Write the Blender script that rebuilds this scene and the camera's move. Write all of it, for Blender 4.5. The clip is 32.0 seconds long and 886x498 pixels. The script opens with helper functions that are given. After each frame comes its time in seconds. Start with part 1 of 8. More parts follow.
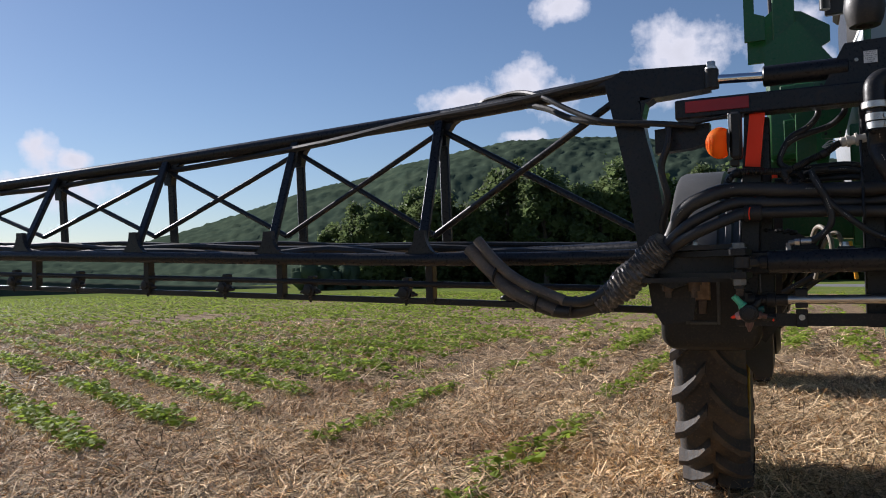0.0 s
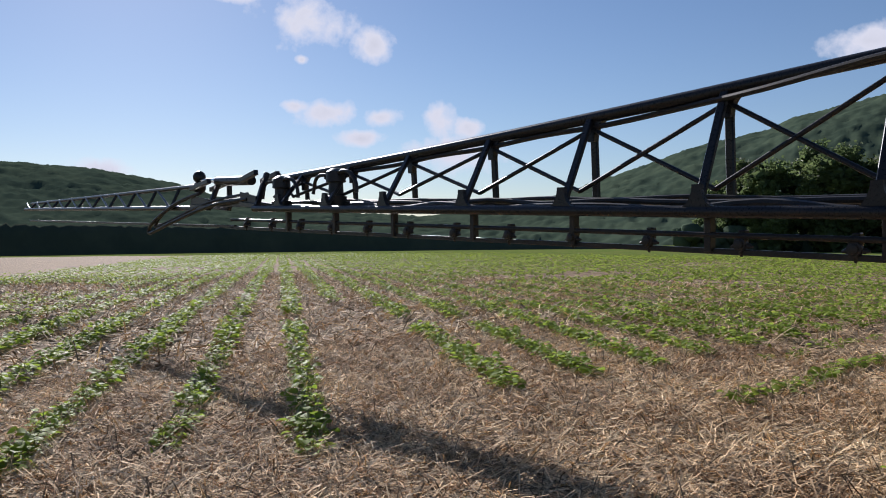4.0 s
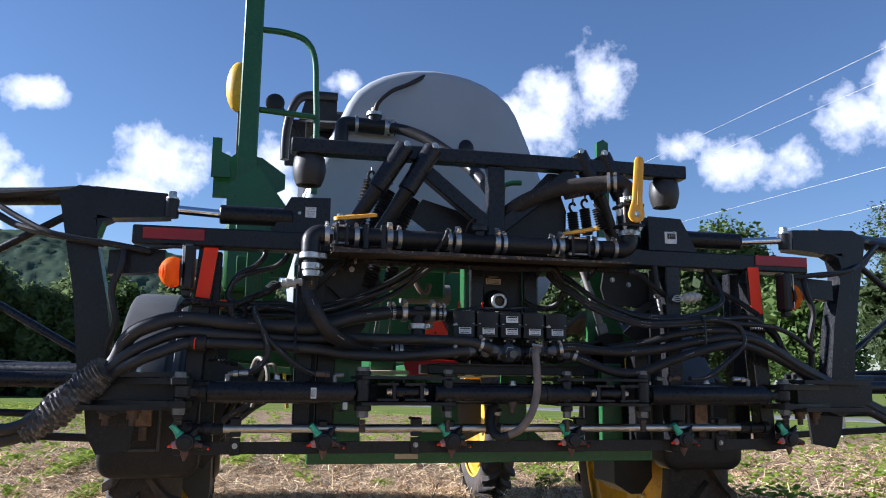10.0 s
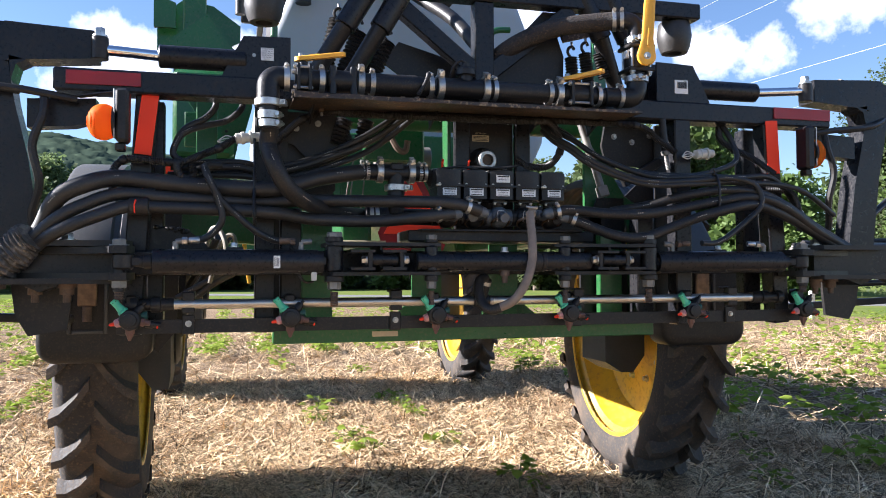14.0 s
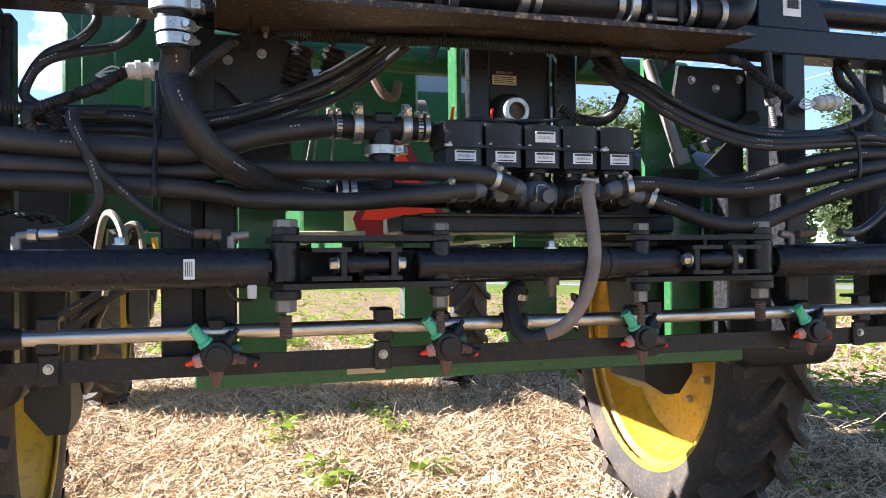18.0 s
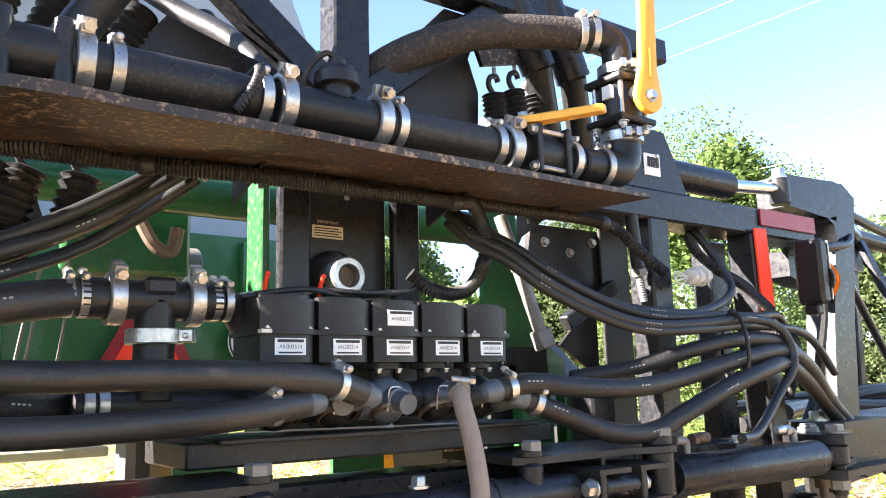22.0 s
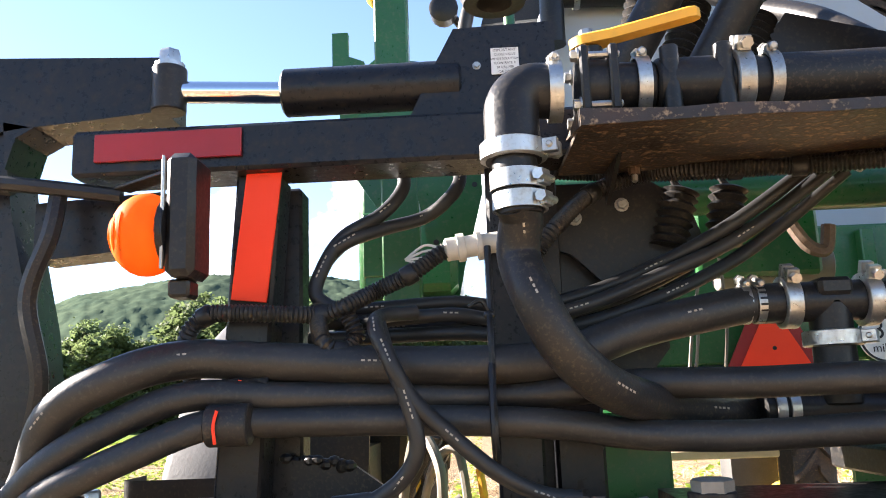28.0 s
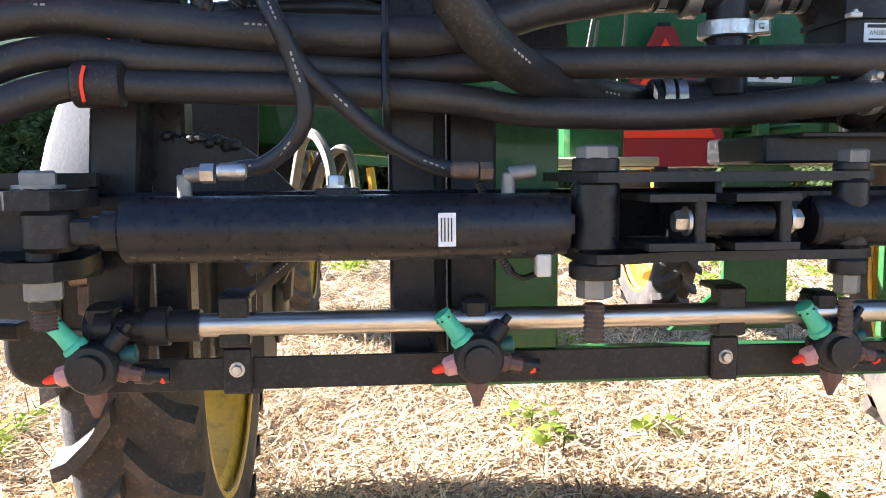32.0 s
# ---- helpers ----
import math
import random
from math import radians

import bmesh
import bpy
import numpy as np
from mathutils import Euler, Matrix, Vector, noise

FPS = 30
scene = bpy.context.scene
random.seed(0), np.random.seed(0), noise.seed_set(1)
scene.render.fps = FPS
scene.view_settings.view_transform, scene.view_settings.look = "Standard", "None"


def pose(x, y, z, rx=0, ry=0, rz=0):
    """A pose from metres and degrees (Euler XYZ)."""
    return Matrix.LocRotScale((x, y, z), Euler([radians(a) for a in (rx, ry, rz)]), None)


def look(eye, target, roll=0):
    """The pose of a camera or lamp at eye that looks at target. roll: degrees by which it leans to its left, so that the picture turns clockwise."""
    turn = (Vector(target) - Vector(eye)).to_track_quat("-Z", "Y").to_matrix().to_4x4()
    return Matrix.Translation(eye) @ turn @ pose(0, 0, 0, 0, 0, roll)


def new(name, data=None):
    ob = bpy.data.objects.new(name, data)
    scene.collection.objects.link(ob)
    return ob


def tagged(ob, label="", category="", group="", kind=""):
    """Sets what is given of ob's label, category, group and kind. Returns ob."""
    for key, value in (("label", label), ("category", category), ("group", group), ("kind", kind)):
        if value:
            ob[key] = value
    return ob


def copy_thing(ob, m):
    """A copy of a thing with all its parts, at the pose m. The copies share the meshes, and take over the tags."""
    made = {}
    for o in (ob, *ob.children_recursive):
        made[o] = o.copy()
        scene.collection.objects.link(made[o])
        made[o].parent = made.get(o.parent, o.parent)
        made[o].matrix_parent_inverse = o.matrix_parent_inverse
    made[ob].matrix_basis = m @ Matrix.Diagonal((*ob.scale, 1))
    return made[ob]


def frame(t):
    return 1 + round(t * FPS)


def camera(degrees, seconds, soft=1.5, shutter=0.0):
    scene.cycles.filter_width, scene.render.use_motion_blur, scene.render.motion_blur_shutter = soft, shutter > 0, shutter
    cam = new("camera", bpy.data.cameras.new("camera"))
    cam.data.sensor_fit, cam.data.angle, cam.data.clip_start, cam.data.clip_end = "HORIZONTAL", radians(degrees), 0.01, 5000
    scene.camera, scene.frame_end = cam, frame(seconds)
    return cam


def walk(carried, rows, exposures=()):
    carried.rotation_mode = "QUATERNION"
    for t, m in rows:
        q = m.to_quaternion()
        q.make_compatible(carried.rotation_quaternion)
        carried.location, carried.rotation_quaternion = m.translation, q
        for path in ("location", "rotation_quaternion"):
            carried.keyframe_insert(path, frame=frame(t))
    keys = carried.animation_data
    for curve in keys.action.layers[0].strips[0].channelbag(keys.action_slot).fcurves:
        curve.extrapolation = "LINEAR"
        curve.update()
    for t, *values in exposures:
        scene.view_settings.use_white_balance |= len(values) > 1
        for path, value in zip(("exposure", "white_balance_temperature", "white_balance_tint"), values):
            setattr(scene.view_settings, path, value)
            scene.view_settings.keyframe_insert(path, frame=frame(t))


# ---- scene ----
cam = camera(57.8, 32.0, soft=1.0)
PATH = [
    (0, (-1.041, -3.186, 1.217), (-1.855, -1.36, 1.274), -1.4),
    (0.5, (-1.067, -3.223, 1.214), (-2.031, -1.47, 1.261), -1.1),
    (1, (-1.091, -3.245, 1.219), (-2.179, -1.568, 1.263), -1.1),
    (1.5, (-1.111, -3.276, 1.213), (-2.317, -1.681, 1.251), -1.1),
    (2, (-1.139, -3.289, 1.214), (-2.462, -1.789, 1.237), -1.1),
    (2.5, (-1.161, -3.306, 1.205), (-2.585, -1.902, 1.212), -0.8),
    (3, (-1.18, -3.324, 1.197), (-2.679, -2.0, 1.182), -0.9),
    (3.5, (-1.199, -3.333, 1.191), (-2.744, -2.063, 1.165), -0.5),
    (5.5, (-1.284, -3.447, 1.164), (-2.808, -2.152, 1.121), 0.2),
    (6, (-1.255, -3.427, 1.175), (-2.682, -2.025, 1.15), 0.4),
    (6.5, (-1.232, -3.375, 1.178), (-2.43, -1.774, 1.179), 0.9),
    (7, (-1.171, -3.322, 1.182), (-2.051, -1.527, 1.207), 1.5),
    (7.5, (-1.121, -3.25, 1.216), (-1.638, -1.319, 1.238), 1.8),
    (8, (-1.081, -3.207, 1.216), (-1.253, -1.215, 1.237), 1.8),
    (8.5, (-1.039, -3.179, 1.203), (-0.907, -1.184, 1.245), 1.4),
    (9, (-0.999, -3.186, 1.223), (-0.652, -1.218, 1.311), 0.8),
    (9.5, (-0.982, -3.224, 1.255), (-0.567, -1.278, 1.455), 0.8),
    (10, (-0.974, -3.219, 1.27), (-0.537, -1.295, 1.596), 0.6),
    (10.5, (-0.968, -3.22, 1.273), (-0.516, -1.303, 1.623), -0.1),
    (11, (-0.961, -3.21, 1.257), (-0.494, -1.291, 1.571), -0.2),
    (11.5, (-0.981, -3.168, 1.235), (-0.49, -1.247, 1.497), -0.6),
    (12, (-0.983, -3.142, 1.21), (-0.446, -1.226, 1.405), -1.0),
    (12.5, (-0.992, -3.094, 1.191), (-0.377, -1.194, 1.301), -0.6),
    (13, (-0.949, -3.014, 1.188), (-0.309, -1.121, 1.272), -0.0),
    (13.5, (-0.877, -2.918, 1.208), (-0.303, -1.003, 1.275), 0.4),
    (14, (-0.907, -2.792, 1.184), (-0.398, -0.859, 1.245), -0.2),
    (14.5, (-0.957, -2.644, 1.208), (-0.436, -0.713, 1.249), -0.6),
    (16.5, (-0.799, -2.234, 1.226), (-0.306, -0.296, 1.202), -1.0),
    (17, (-0.82, -2.062, 1.198), (-0.281, -0.137, 1.197), -1.6),
    (17.5, (-0.787, -1.948, 1.215), (-0.197, -0.037, 1.198), -0.9),
    (18, (-0.742, -1.801, 1.241), (-0.167, 0.114, 1.262), -0.6),
    (18.5, (-0.723, -1.681, 1.24), (-0.187, 0.245, 1.279), -0.9),
    (19, (-0.752, -1.52, 1.28), (-0.178, 0.395, 1.32), -1.0),
    (19.5, (-0.743, -1.386, 1.277), (-0.039, 0.486, 1.328), -0.1),
    (20, (-0.64, -1.269, 1.288), (0.222, 0.535, 1.349), 0.3),
    (20.5, (-0.608, -1.215, 1.307), (0.345, 0.541, 1.382), -0.7),
    (21, (-0.64, -1.187, 1.343), (0.406, 0.512, 1.482), -1.3),
    (21.5, (-0.68, -1.175, 1.381), (0.485, 0.434, 1.621), -1.7),
    (22, (-0.698, -1.171, 1.411), (0.473, 0.415, 1.748), -1.5),
    (22.5, (-0.709, -1.182, 1.43), (0.422, 0.413, 1.846), -1.5),
    (23, (-0.708, -1.175, 1.441), (0.39, 0.429, 1.911), -1.9),
    (23.5, (-0.71, -1.166, 1.44), (0.346, 0.462, 1.926), -3.0),
    (24, (-0.722, -1.155, 1.443), (0.261, 0.519, 1.924), -3.9),
    (24.5, (-0.745, -1.151, 1.438), (0.107, 0.59, 1.931), -3.2),
    (25, (-0.773, -1.139, 1.445), (-0.058, 0.652, 1.975), -2.6),
    (25.5, (-0.787, -1.145, 1.445), (-0.207, 0.69, 1.99), -2.2),
    (26, (-0.799, -1.144, 1.444), (-0.392, 0.743, 1.967), -2.2),
    (26.5, (-0.806, -1.145, 1.439), (-0.557, 0.777, 1.933), -2.5),
    (28.5, (-0.858, -1.147, 1.412), (-0.965, 0.827, 1.716), -2.1),
    (29, (-0.85, -1.141, 1.396), (-0.946, 0.845, 1.615), -2.1),
    (29.5, (-0.846, -1.134, 1.391), (-0.886, 0.86, 1.538), -1.9),
    (30, (-0.852, -1.134, 1.379), (-0.844, 0.864, 1.467), -1.4),
    (30.5, (-0.854, -1.127, 1.366), (-0.815, 0.873, 1.378), -0.9),
    (31, (-0.845, -1.124, 1.353), (-0.763, 0.874, 1.29), -0.7),
    (31.5, (-0.846, -1.118, 1.329), (-0.718, 0.874, 1.198), -0.6),
    (32, (-0.85, -1.105, 1.291), (-0.685, 0.879, 1.1), -0.4),
]
EXPOSURES = [  # seconds, stops, kelvin, tint
    (0, 0.75, 5900, 18), (3.5, 0.68, 5800, 18), (6, 0.7, 5800, 18), (7, 1.05, 5900, 18), (7.5, 1.35, 5900, 18), (8, 1.62, 6000, 18), (9, 1.75, 5700, 18), (10.5, 1.2, 5300, 18), (12, 1.65, 5400, 18), (14, 2.05, 5700, 18), (17, 2.25, 6000, 18), (19, 2.75, 5400, 18), (20.5, 3.25, 5600, 18), (21.3, 3.55, 6100, 18), (22, 3.4, 6300, 18), (23, 2.9, 6500, 18), (24, 2.7, 6500, 18), (26.5, 3.1, 6600, 18), (29, 2.95, 6300, 18), (30, 3.1, 6300, 18), (32, 3.0, 5700, 18),
]
walk(cam, [(t, look(eye, target, roll)) for t, eye, target, roll in PATH], EXPOSURES)

# ---- world, sun ----
SUN_AZ, SUN_EL = -72.0, 25.0          # degrees from +y towards +x, and above the horizon
sd = Vector((math.sin(radians(SUN_AZ)) * math.cos(radians(SUN_EL)), math.cos(radians(SUN_AZ)) * math.cos(radians(SUN_EL)), math.sin(radians(SUN_EL))))
sun_data = bpy.data.lights.new("sun", "SUN")
sun_data.energy, sun_data.angle, sun_data.color = 5.0, radians(0.5), (1.0, 0.93, 0.8)
sun = new("sun", sun_data)
sun.matrix_world = look(sd * 60, (0, 0, 0))

CLOUDS = [  # azimuth, elevation, half width, half height (degrees)
    (-15.4, 18.1, 1.8, .9), (-7.2, 14.6, 2.6, 2.0), (-8.8, 12.4, 2.6, 1.2), (-17.4, 13.1, 2.4, 1.5), (-22.5, 12.0, 2.8, .8), (-50.6, 8.2, 1.0, 1.2), (-48.8, 7.9, 1.0, .7), (-50.5, 6.0, 3.4, 1.2),
    (-60.3, 15.0, 2.9, 1.5), (-55.3, 13.5, 1.3, 1.0), (-58.6, 8.9, 1.7, .8), (-60.8, 9.3, 1.0, .4), (-54.8, 8.6, 1.1, .6), (-56.4, 7.1, 1.6, .5), (-60.4, 12.4, .4, .3), (-65.6, 16.6, 2.0, .6),
    (-73.4, 4.6, 1.5, .8), (-15.7, 12.4, 1.4, 1.6), (-18.2, 9.4, 1.6, .5), (21.1, 20.0, 2.6, 2.0), (24.0, 20.8, 2.0, 2.4), (19.0, 18.0, 3.0, 2.0), (34.5, 14.8, 3.6, 1.4), (29.6, 16.0, 1.4, 1.0),
    (41.0, 16.8, 2.2, 2.0), (42.8, 18.6, 1.6, 2.0), (.4, 15.2, 1.6, 1.4), (5.5, 20.7, 1.0, .9), (.2, 13.0, 2.4, 1.2),
]
world = bpy.data.worlds.new("sky")
scene.world = world
world.use_nodes = True
wn, wl = world.node_tree.nodes, world.node_tree.links
wn.clear()


def wnode(kind, **kw):
    n = wn.new(kind)
    for key, value in kw.items():
        if key == "op":
            n.operation = value
    return n


def wmath(op, a, b=None):
    n = wn.new("ShaderNodeMath")
    n.operation = op
    for slot, value in ((0, a), (1, b)):
        if value is None:
            continue
        if isinstance(value, (int, float)):
            n.inputs[slot].default_value = value
        else:
            wl.new(value, n.inputs[slot])
    return n.outputs[0]


w_out, w_bg, w_sky, w_co = wn.new("ShaderNodeOutputWorld"), wn.new("ShaderNodeBackground"), wn.new("ShaderNodeTexSky"), wn.new("ShaderNodeTexCoord")
w_sky.sky_type, w_sky.sun_disc = "NISHITA", False
w_sky.sun_elevation, w_sky.sun_rotation = radians(SUN_EL), radians(SUN_AZ)
w_sky.air_density, w_sky.dust_density, w_sky.ozone_density = 1.0, 0.13, 2.4
w_noise, w_noise2 = wn.new("ShaderNodeTexNoise"), wn.new("ShaderNodeTexNoise")
for n, sc, det in ((w_noise, 15.0, 9.0), (w_noise2, 42.0, 6.0)):
    wl.new(w_co.outputs["Generated"], n.inputs["Vector"])
    n.inputs["Scale"].default_value, n.inputs["Detail"].default_value, n.inputs["Roughness"].default_value = sc, det, 0.58
sep = wn.new("ShaderNodeSeparateXYZ")
wl.new(w_co.outputs["Generated"], sep.inputs[0])
az = wmath("MULTIPLY", wmath("ARCTAN2", sep.outputs[0], sep.outputs[1]), 180 / math.pi)
el = wmath("MULTIPLY", wmath("ARCSINE", sep.outputs[2]), 180 / math.pi)
cover = None
for ca, ce, cw, ch in CLOUDS:
    dx = wmath("DIVIDE", wmath("SUBTRACT", az, ca), cw * 1.25)
    dy = wmath("DIVIDE", wmath("SUBTRACT", el, ce), ch * 1.25)
    blob = wmath("SUBTRACT", 1.0, wmath("SQRT", wmath("ADD", wmath("MULTIPLY", dx, dx), wmath("MULTIPLY", dy, dy))))
    cover = blob if cover is None else wmath("MAXIMUM", cover, blob)
puff = wmath("ADD", cover, wmath("MULTIPLY", wmath("SUBTRACT", w_noise.outputs[0], 0.5), 2.3))
puff = wmath("ADD", puff, wmath("MULTIPLY", wmath("SUBTRACT", w_noise2.outputs[0], 0.5), 1.3))
w_ramp = wn.new("ShaderNodeMapRange")
wl.new(puff, w_ramp.inputs[0])
w_ramp.inputs[1].default_value, w_ramp.inputs[2].default_value = 0.0, 0.7
w_tone = wn.new("ShaderNodeMapRange")      # thick parts of a cloud are greyer than its rims
wl.new(puff, w_tone.inputs[0])
w_tone.inputs[1].default_value, w_tone.inputs[2].default_value, w_tone.inputs[3].default_value, w_tone.inputs[4].default_value = 0.25, 1.5, 10.5, 8.6
w_col, w_mix = wn.new("ShaderNodeCombineColor"), wn.new("ShaderNodeMix")
for slot, f in ((0, 1.0), (1, 0.99), (2, 1.0)):
    wl.new(wmath("MULTIPLY", w_tone.outputs[0], f), w_col.inputs[slot])
w_mix.data_type = "RGBA"
wl.new(w_ramp.outputs[0], w_mix.inputs[0])
wl.new(w_sky.outputs[0], w_mix.inputs[6])
wl.new(w_col.outputs[0], w_mix.inputs[7])
wl.new(w_mix.outputs[2], w_bg.inputs[0])
w_bg.inputs[1].default_value = 0.046
wl.new(w_bg.outputs[0], w_out.inputs[0])

# ---- geometry helpers ----
ORIGIN = {}


class Geo:
    """Collects the faces of one mesh, in world metres."""

    def __init__(self):
        self.v, self.f, self.m = [], [], []

    def add(self, verts, faces, m=0):
        o = len(self.v)
        self.v += [tuple(p) for p in verts]
        self.f += [tuple(i + o for i in f) for f in faces]
        self.m += [m] * len(faces)
        return self

    def span(self, x0, x1, y0, y1, z0, z1, b=0.004, turn=None, at=None):
        """A box with bevelled edges; turn: degrees about its middle."""
        c = Vector(((x0 + x1) / 2, (y0 + y1) / 2, (z0 + z1) / 2))
        h = Vector(((x1 - x0) / 2, (y1 - y0) / 2, (z1 - z0) / 2))
        return self.block(c, h, pose(0, 0, 0, *turn).to_3x3() if turn else None, b)

    def block(self, c, h, rot=None, b=0.004):
        b = min(b, *(0.45 * a for a in h))
        verts, index = [], {}
        for sx in (-1, 1):
            for sy in (-1, 1):
                for sz in (-1, 1):
                    for ax in range(3):
                        p = Vector((sx * h[0], sy * h[1], sz * h[2]))
                        for o in range(3):
                            if o != ax:
                                p[o] -= (sx, sy, sz)[o] * b
                        index[sx, sy, sz, ax] = len(verts)
                        verts.append(c + (rot @ p if rot else p))
        faces = []
        for ax in range(3):
            o1, o2 = [o for o in range(3) if o != ax]
            for s in (-1, 1):
                q = []
                for a, e in ((-1, -1), (1, -1), (1, 1), (-1, 1)):
                    k = [0, 0, 0]
                    k[ax], k[o1], k[o2] = s, a, e
                    q.append(index[(*k, ax)])
                faces.append(q if (s > 0) == (ax != 1) else q[::-1])
            for a in (-1, 1):
                for e in (-1, 1):
                    k0, k1 = [0, 0, 0], [0, 0, 0]
                    k0[o1] = k1[o1] = a
                    k0[o2] = k1[o2] = e
                    k0[ax], k1[ax] = -1, 1
                    faces.append((index[(*k0, o1)], index[(*k1, o1)], index[(*k1, o2)], index[(*k0, o2)]))
        for sx in (-1, 1):
            for sy in (-1, 1):
                for sz in (-1, 1):
                    faces.append(tuple(index[sx, sy, sz, ax] for ax in range(3)))
        return self.add(verts, faces)

    def beam(self, p, q, w, h, b=0.004, up=(0, 0, 1)):
        """A bar of square section from p to q: w across, h along up."""
        p, q, up = Vector(p), Vector(q), Vector(up)
        d = (q - p).normalized()
        side = d.cross(up).normalized()
        rot = Matrix((side, d, side.cross(d))).transposed()
        return self.block((p + q) / 2, (w / 2, (q - p).length / 2, h / 2), rot, b)

    def lathe(self, p, d, profile, n=16, ends=(True, True), loop=False):
        """Rings of (distance along d, radius) round the line from p; ends: which of them are closed; loop: the last ring joins the first."""
        p, d = Vector(p), Vector(d).normalized()
        a = d.orthogonal().normalized()
        c = d.cross(a)
        verts, faces = [], []
        for far, r in profile:
            verts += [p + d * far + r * (math.cos(2 * math.pi * k / n) * a + math.sin(2 * math.pi * k / n) * c) for k in range(n)]
        for i in range(len(profile) - 1):
            for k in range(n):
                j = (k + 1) % n
                faces.append((i * n + k, i * n + j, (i + 1) * n + j, (i + 1) * n + k))
        if loop:
            o = (len(profile) - 1) * n
            faces += [(o + k, o + (k + 1) % n, (k + 1) % n, k) for k in range(n)]
        elif ends[0]:
            faces.append(tuple(range(n - 1, -1, -1)))
        if ends[1] and not loop:
            faces.append(tuple(range((len(profile) - 1) * n, len(profile) * n)))
        return self.add(verts, faces)

    def cyl(self, p, q, r, r2=None, n=16, b=0.002):
        p, q = Vector(p), Vector(q)
        far, r2 = (q - p).length, r if r2 is None else r2
        b = min(b, r * 0.4, r2 * 0.4, far * 0.3)
        return self.lathe(p, q - p, [(0, r - b), (b, r), (far - b, r2), (far, r2 - b)], n)

    def tube(self, points, r, n=10, steps=7, wobble=0.0):
        """A hose or bent rod through the points; r a number, or one for each point."""
        pts = [Vector(p) for p in points]
        rs = list(r) if isinstance(r, (list, tuple)) else [r] * len(pts)
        line = []
        for i in range(len(pts) - 1):
            a, b, c, d = pts[max(i - 1, 0)], pts[i], pts[i + 1], pts[min(i + 2, len(pts) - 1)]
            k = steps if len(pts) > 2 else 1
            for s in range(k):
                t = s / k
                line.append((0.5 * ((2 * b) + (c - a) * t + (2 * a - 5 * b + 4 * c - d) * t * t + (3 * b - a - 3 * c + d) * t ** 3), rs[i] * (1 - t) + rs[i + 1] * t))
        line.append((pts[-1], rs[-1]))
        verts, faces = [], []
        side = None
        for i, (p, rad) in enumerate(line):
            d = (line[min(i + 1, len(line) - 1)][0] - line[max(i - 1, 0)][0]).normalized()
            side = (d.orthogonal() if side is None else side - d * side.dot(d)).normalized()
            other = d.cross(side)
            if wobble:
                p = p + wobble * noise.noise_vector(p * 9)
            verts += [p + rad * (math.cos(2 * math.pi * k / n) * side + math.sin(2 * math.pi * k / n) * other) for k in range(n)]
        for i in range(len(line) - 1):
            for k in range(n):
                j = (k + 1) % n
                faces.append((i * n + k, i * n + j, (i + 1) * n + j, (i + 1) * n + k))
        faces.append(tuple(range(n - 1, -1, -1)))
        faces.append(tuple(range((len(line) - 1) * n, len(line) * n)))
        return self.add(verts, faces)

    def prism(self, outline, y0, y1, axis="y"):
        """A plate: its outline in the two other axes, from y0 to y1 along the axis."""
        n = len(outline)
        put = {"x": lambda a, b, k: (k, a, b), "y": lambda a, b, k: (a, k, b), "z": lambda a, b, k: (a, b, k)}[axis]
        verts = [put(a, b, y0) for a, b in outline] + [put(a, b, y1) for a, b in outline]
        faces = [tuple(range(n)), tuple(range(2 * n - 1, n - 1, -1))] + [(i, i + n, (i + 1) % n + n, (i + 1) % n) for i in range(n)]
        return self.add(verts, faces)

    def ball(self, c, r, n=12, rings=7):
        c = Vector(c)
        r = Vector(r) if isinstance(r, (tuple, list)) else Vector((r, r, r))
        verts = [c + Vector((0, 0, -r.z))]
        faces = []
        for i in range(1, rings):
            a = math.pi * i / rings
            verts += [c + Vector((r.x * math.sin(a) * math.cos(2 * math.pi * k / n), r.y * math.sin(a) * math.sin(2 * math.pi * k / n), -r.z * math.cos(a))) for k in range(n)]
        verts.append(c + Vector((0, 0, r.z)))
        for k in range(n):
            j = (k + 1) % n
            faces.append((0, 1 + j, 1 + k))
            faces.append((len(verts) - 1, len(verts) - 1 - n + k, len(verts) - 1 - n + j))
            for i in range(rings - 2):
                faces.append((1 + i * n + k, 1 + i * n + j, 1 + (i + 1) * n + j, 1 + (i + 1) * n + k))
        return self.add(verts, faces)

    def hexbolt(self, p, d, r=0.012, h=0.009, shank=0.0):
        """A bolt head on a washer, looking along d."""
        d = Vector(d).normalized()
        p = Vector(p)
        self.lathe(p, d, [(0, r * 1.35), (h * 0.3, r * 1.35)], 12)
        self.lathe(p + d * h * 0.3, d, [(0, r), (h * 0.8, r), (h, r * 0.85)], 6)
        if shank:
            self.lathe(p + d * h, d, [(0, r * 0.55), (shank, r * 0.5)], 8)
        return self

    def mirror(self):
        """Adds the same faces on the other side of the plane x = 0."""
        o = len(self.v)
        self.f += [tuple(i + o for i in reversed(f)) for f in self.f]
        self.m += self.m
        self.v += [(-x, y, z) for x, y, z in self.v]
        return self

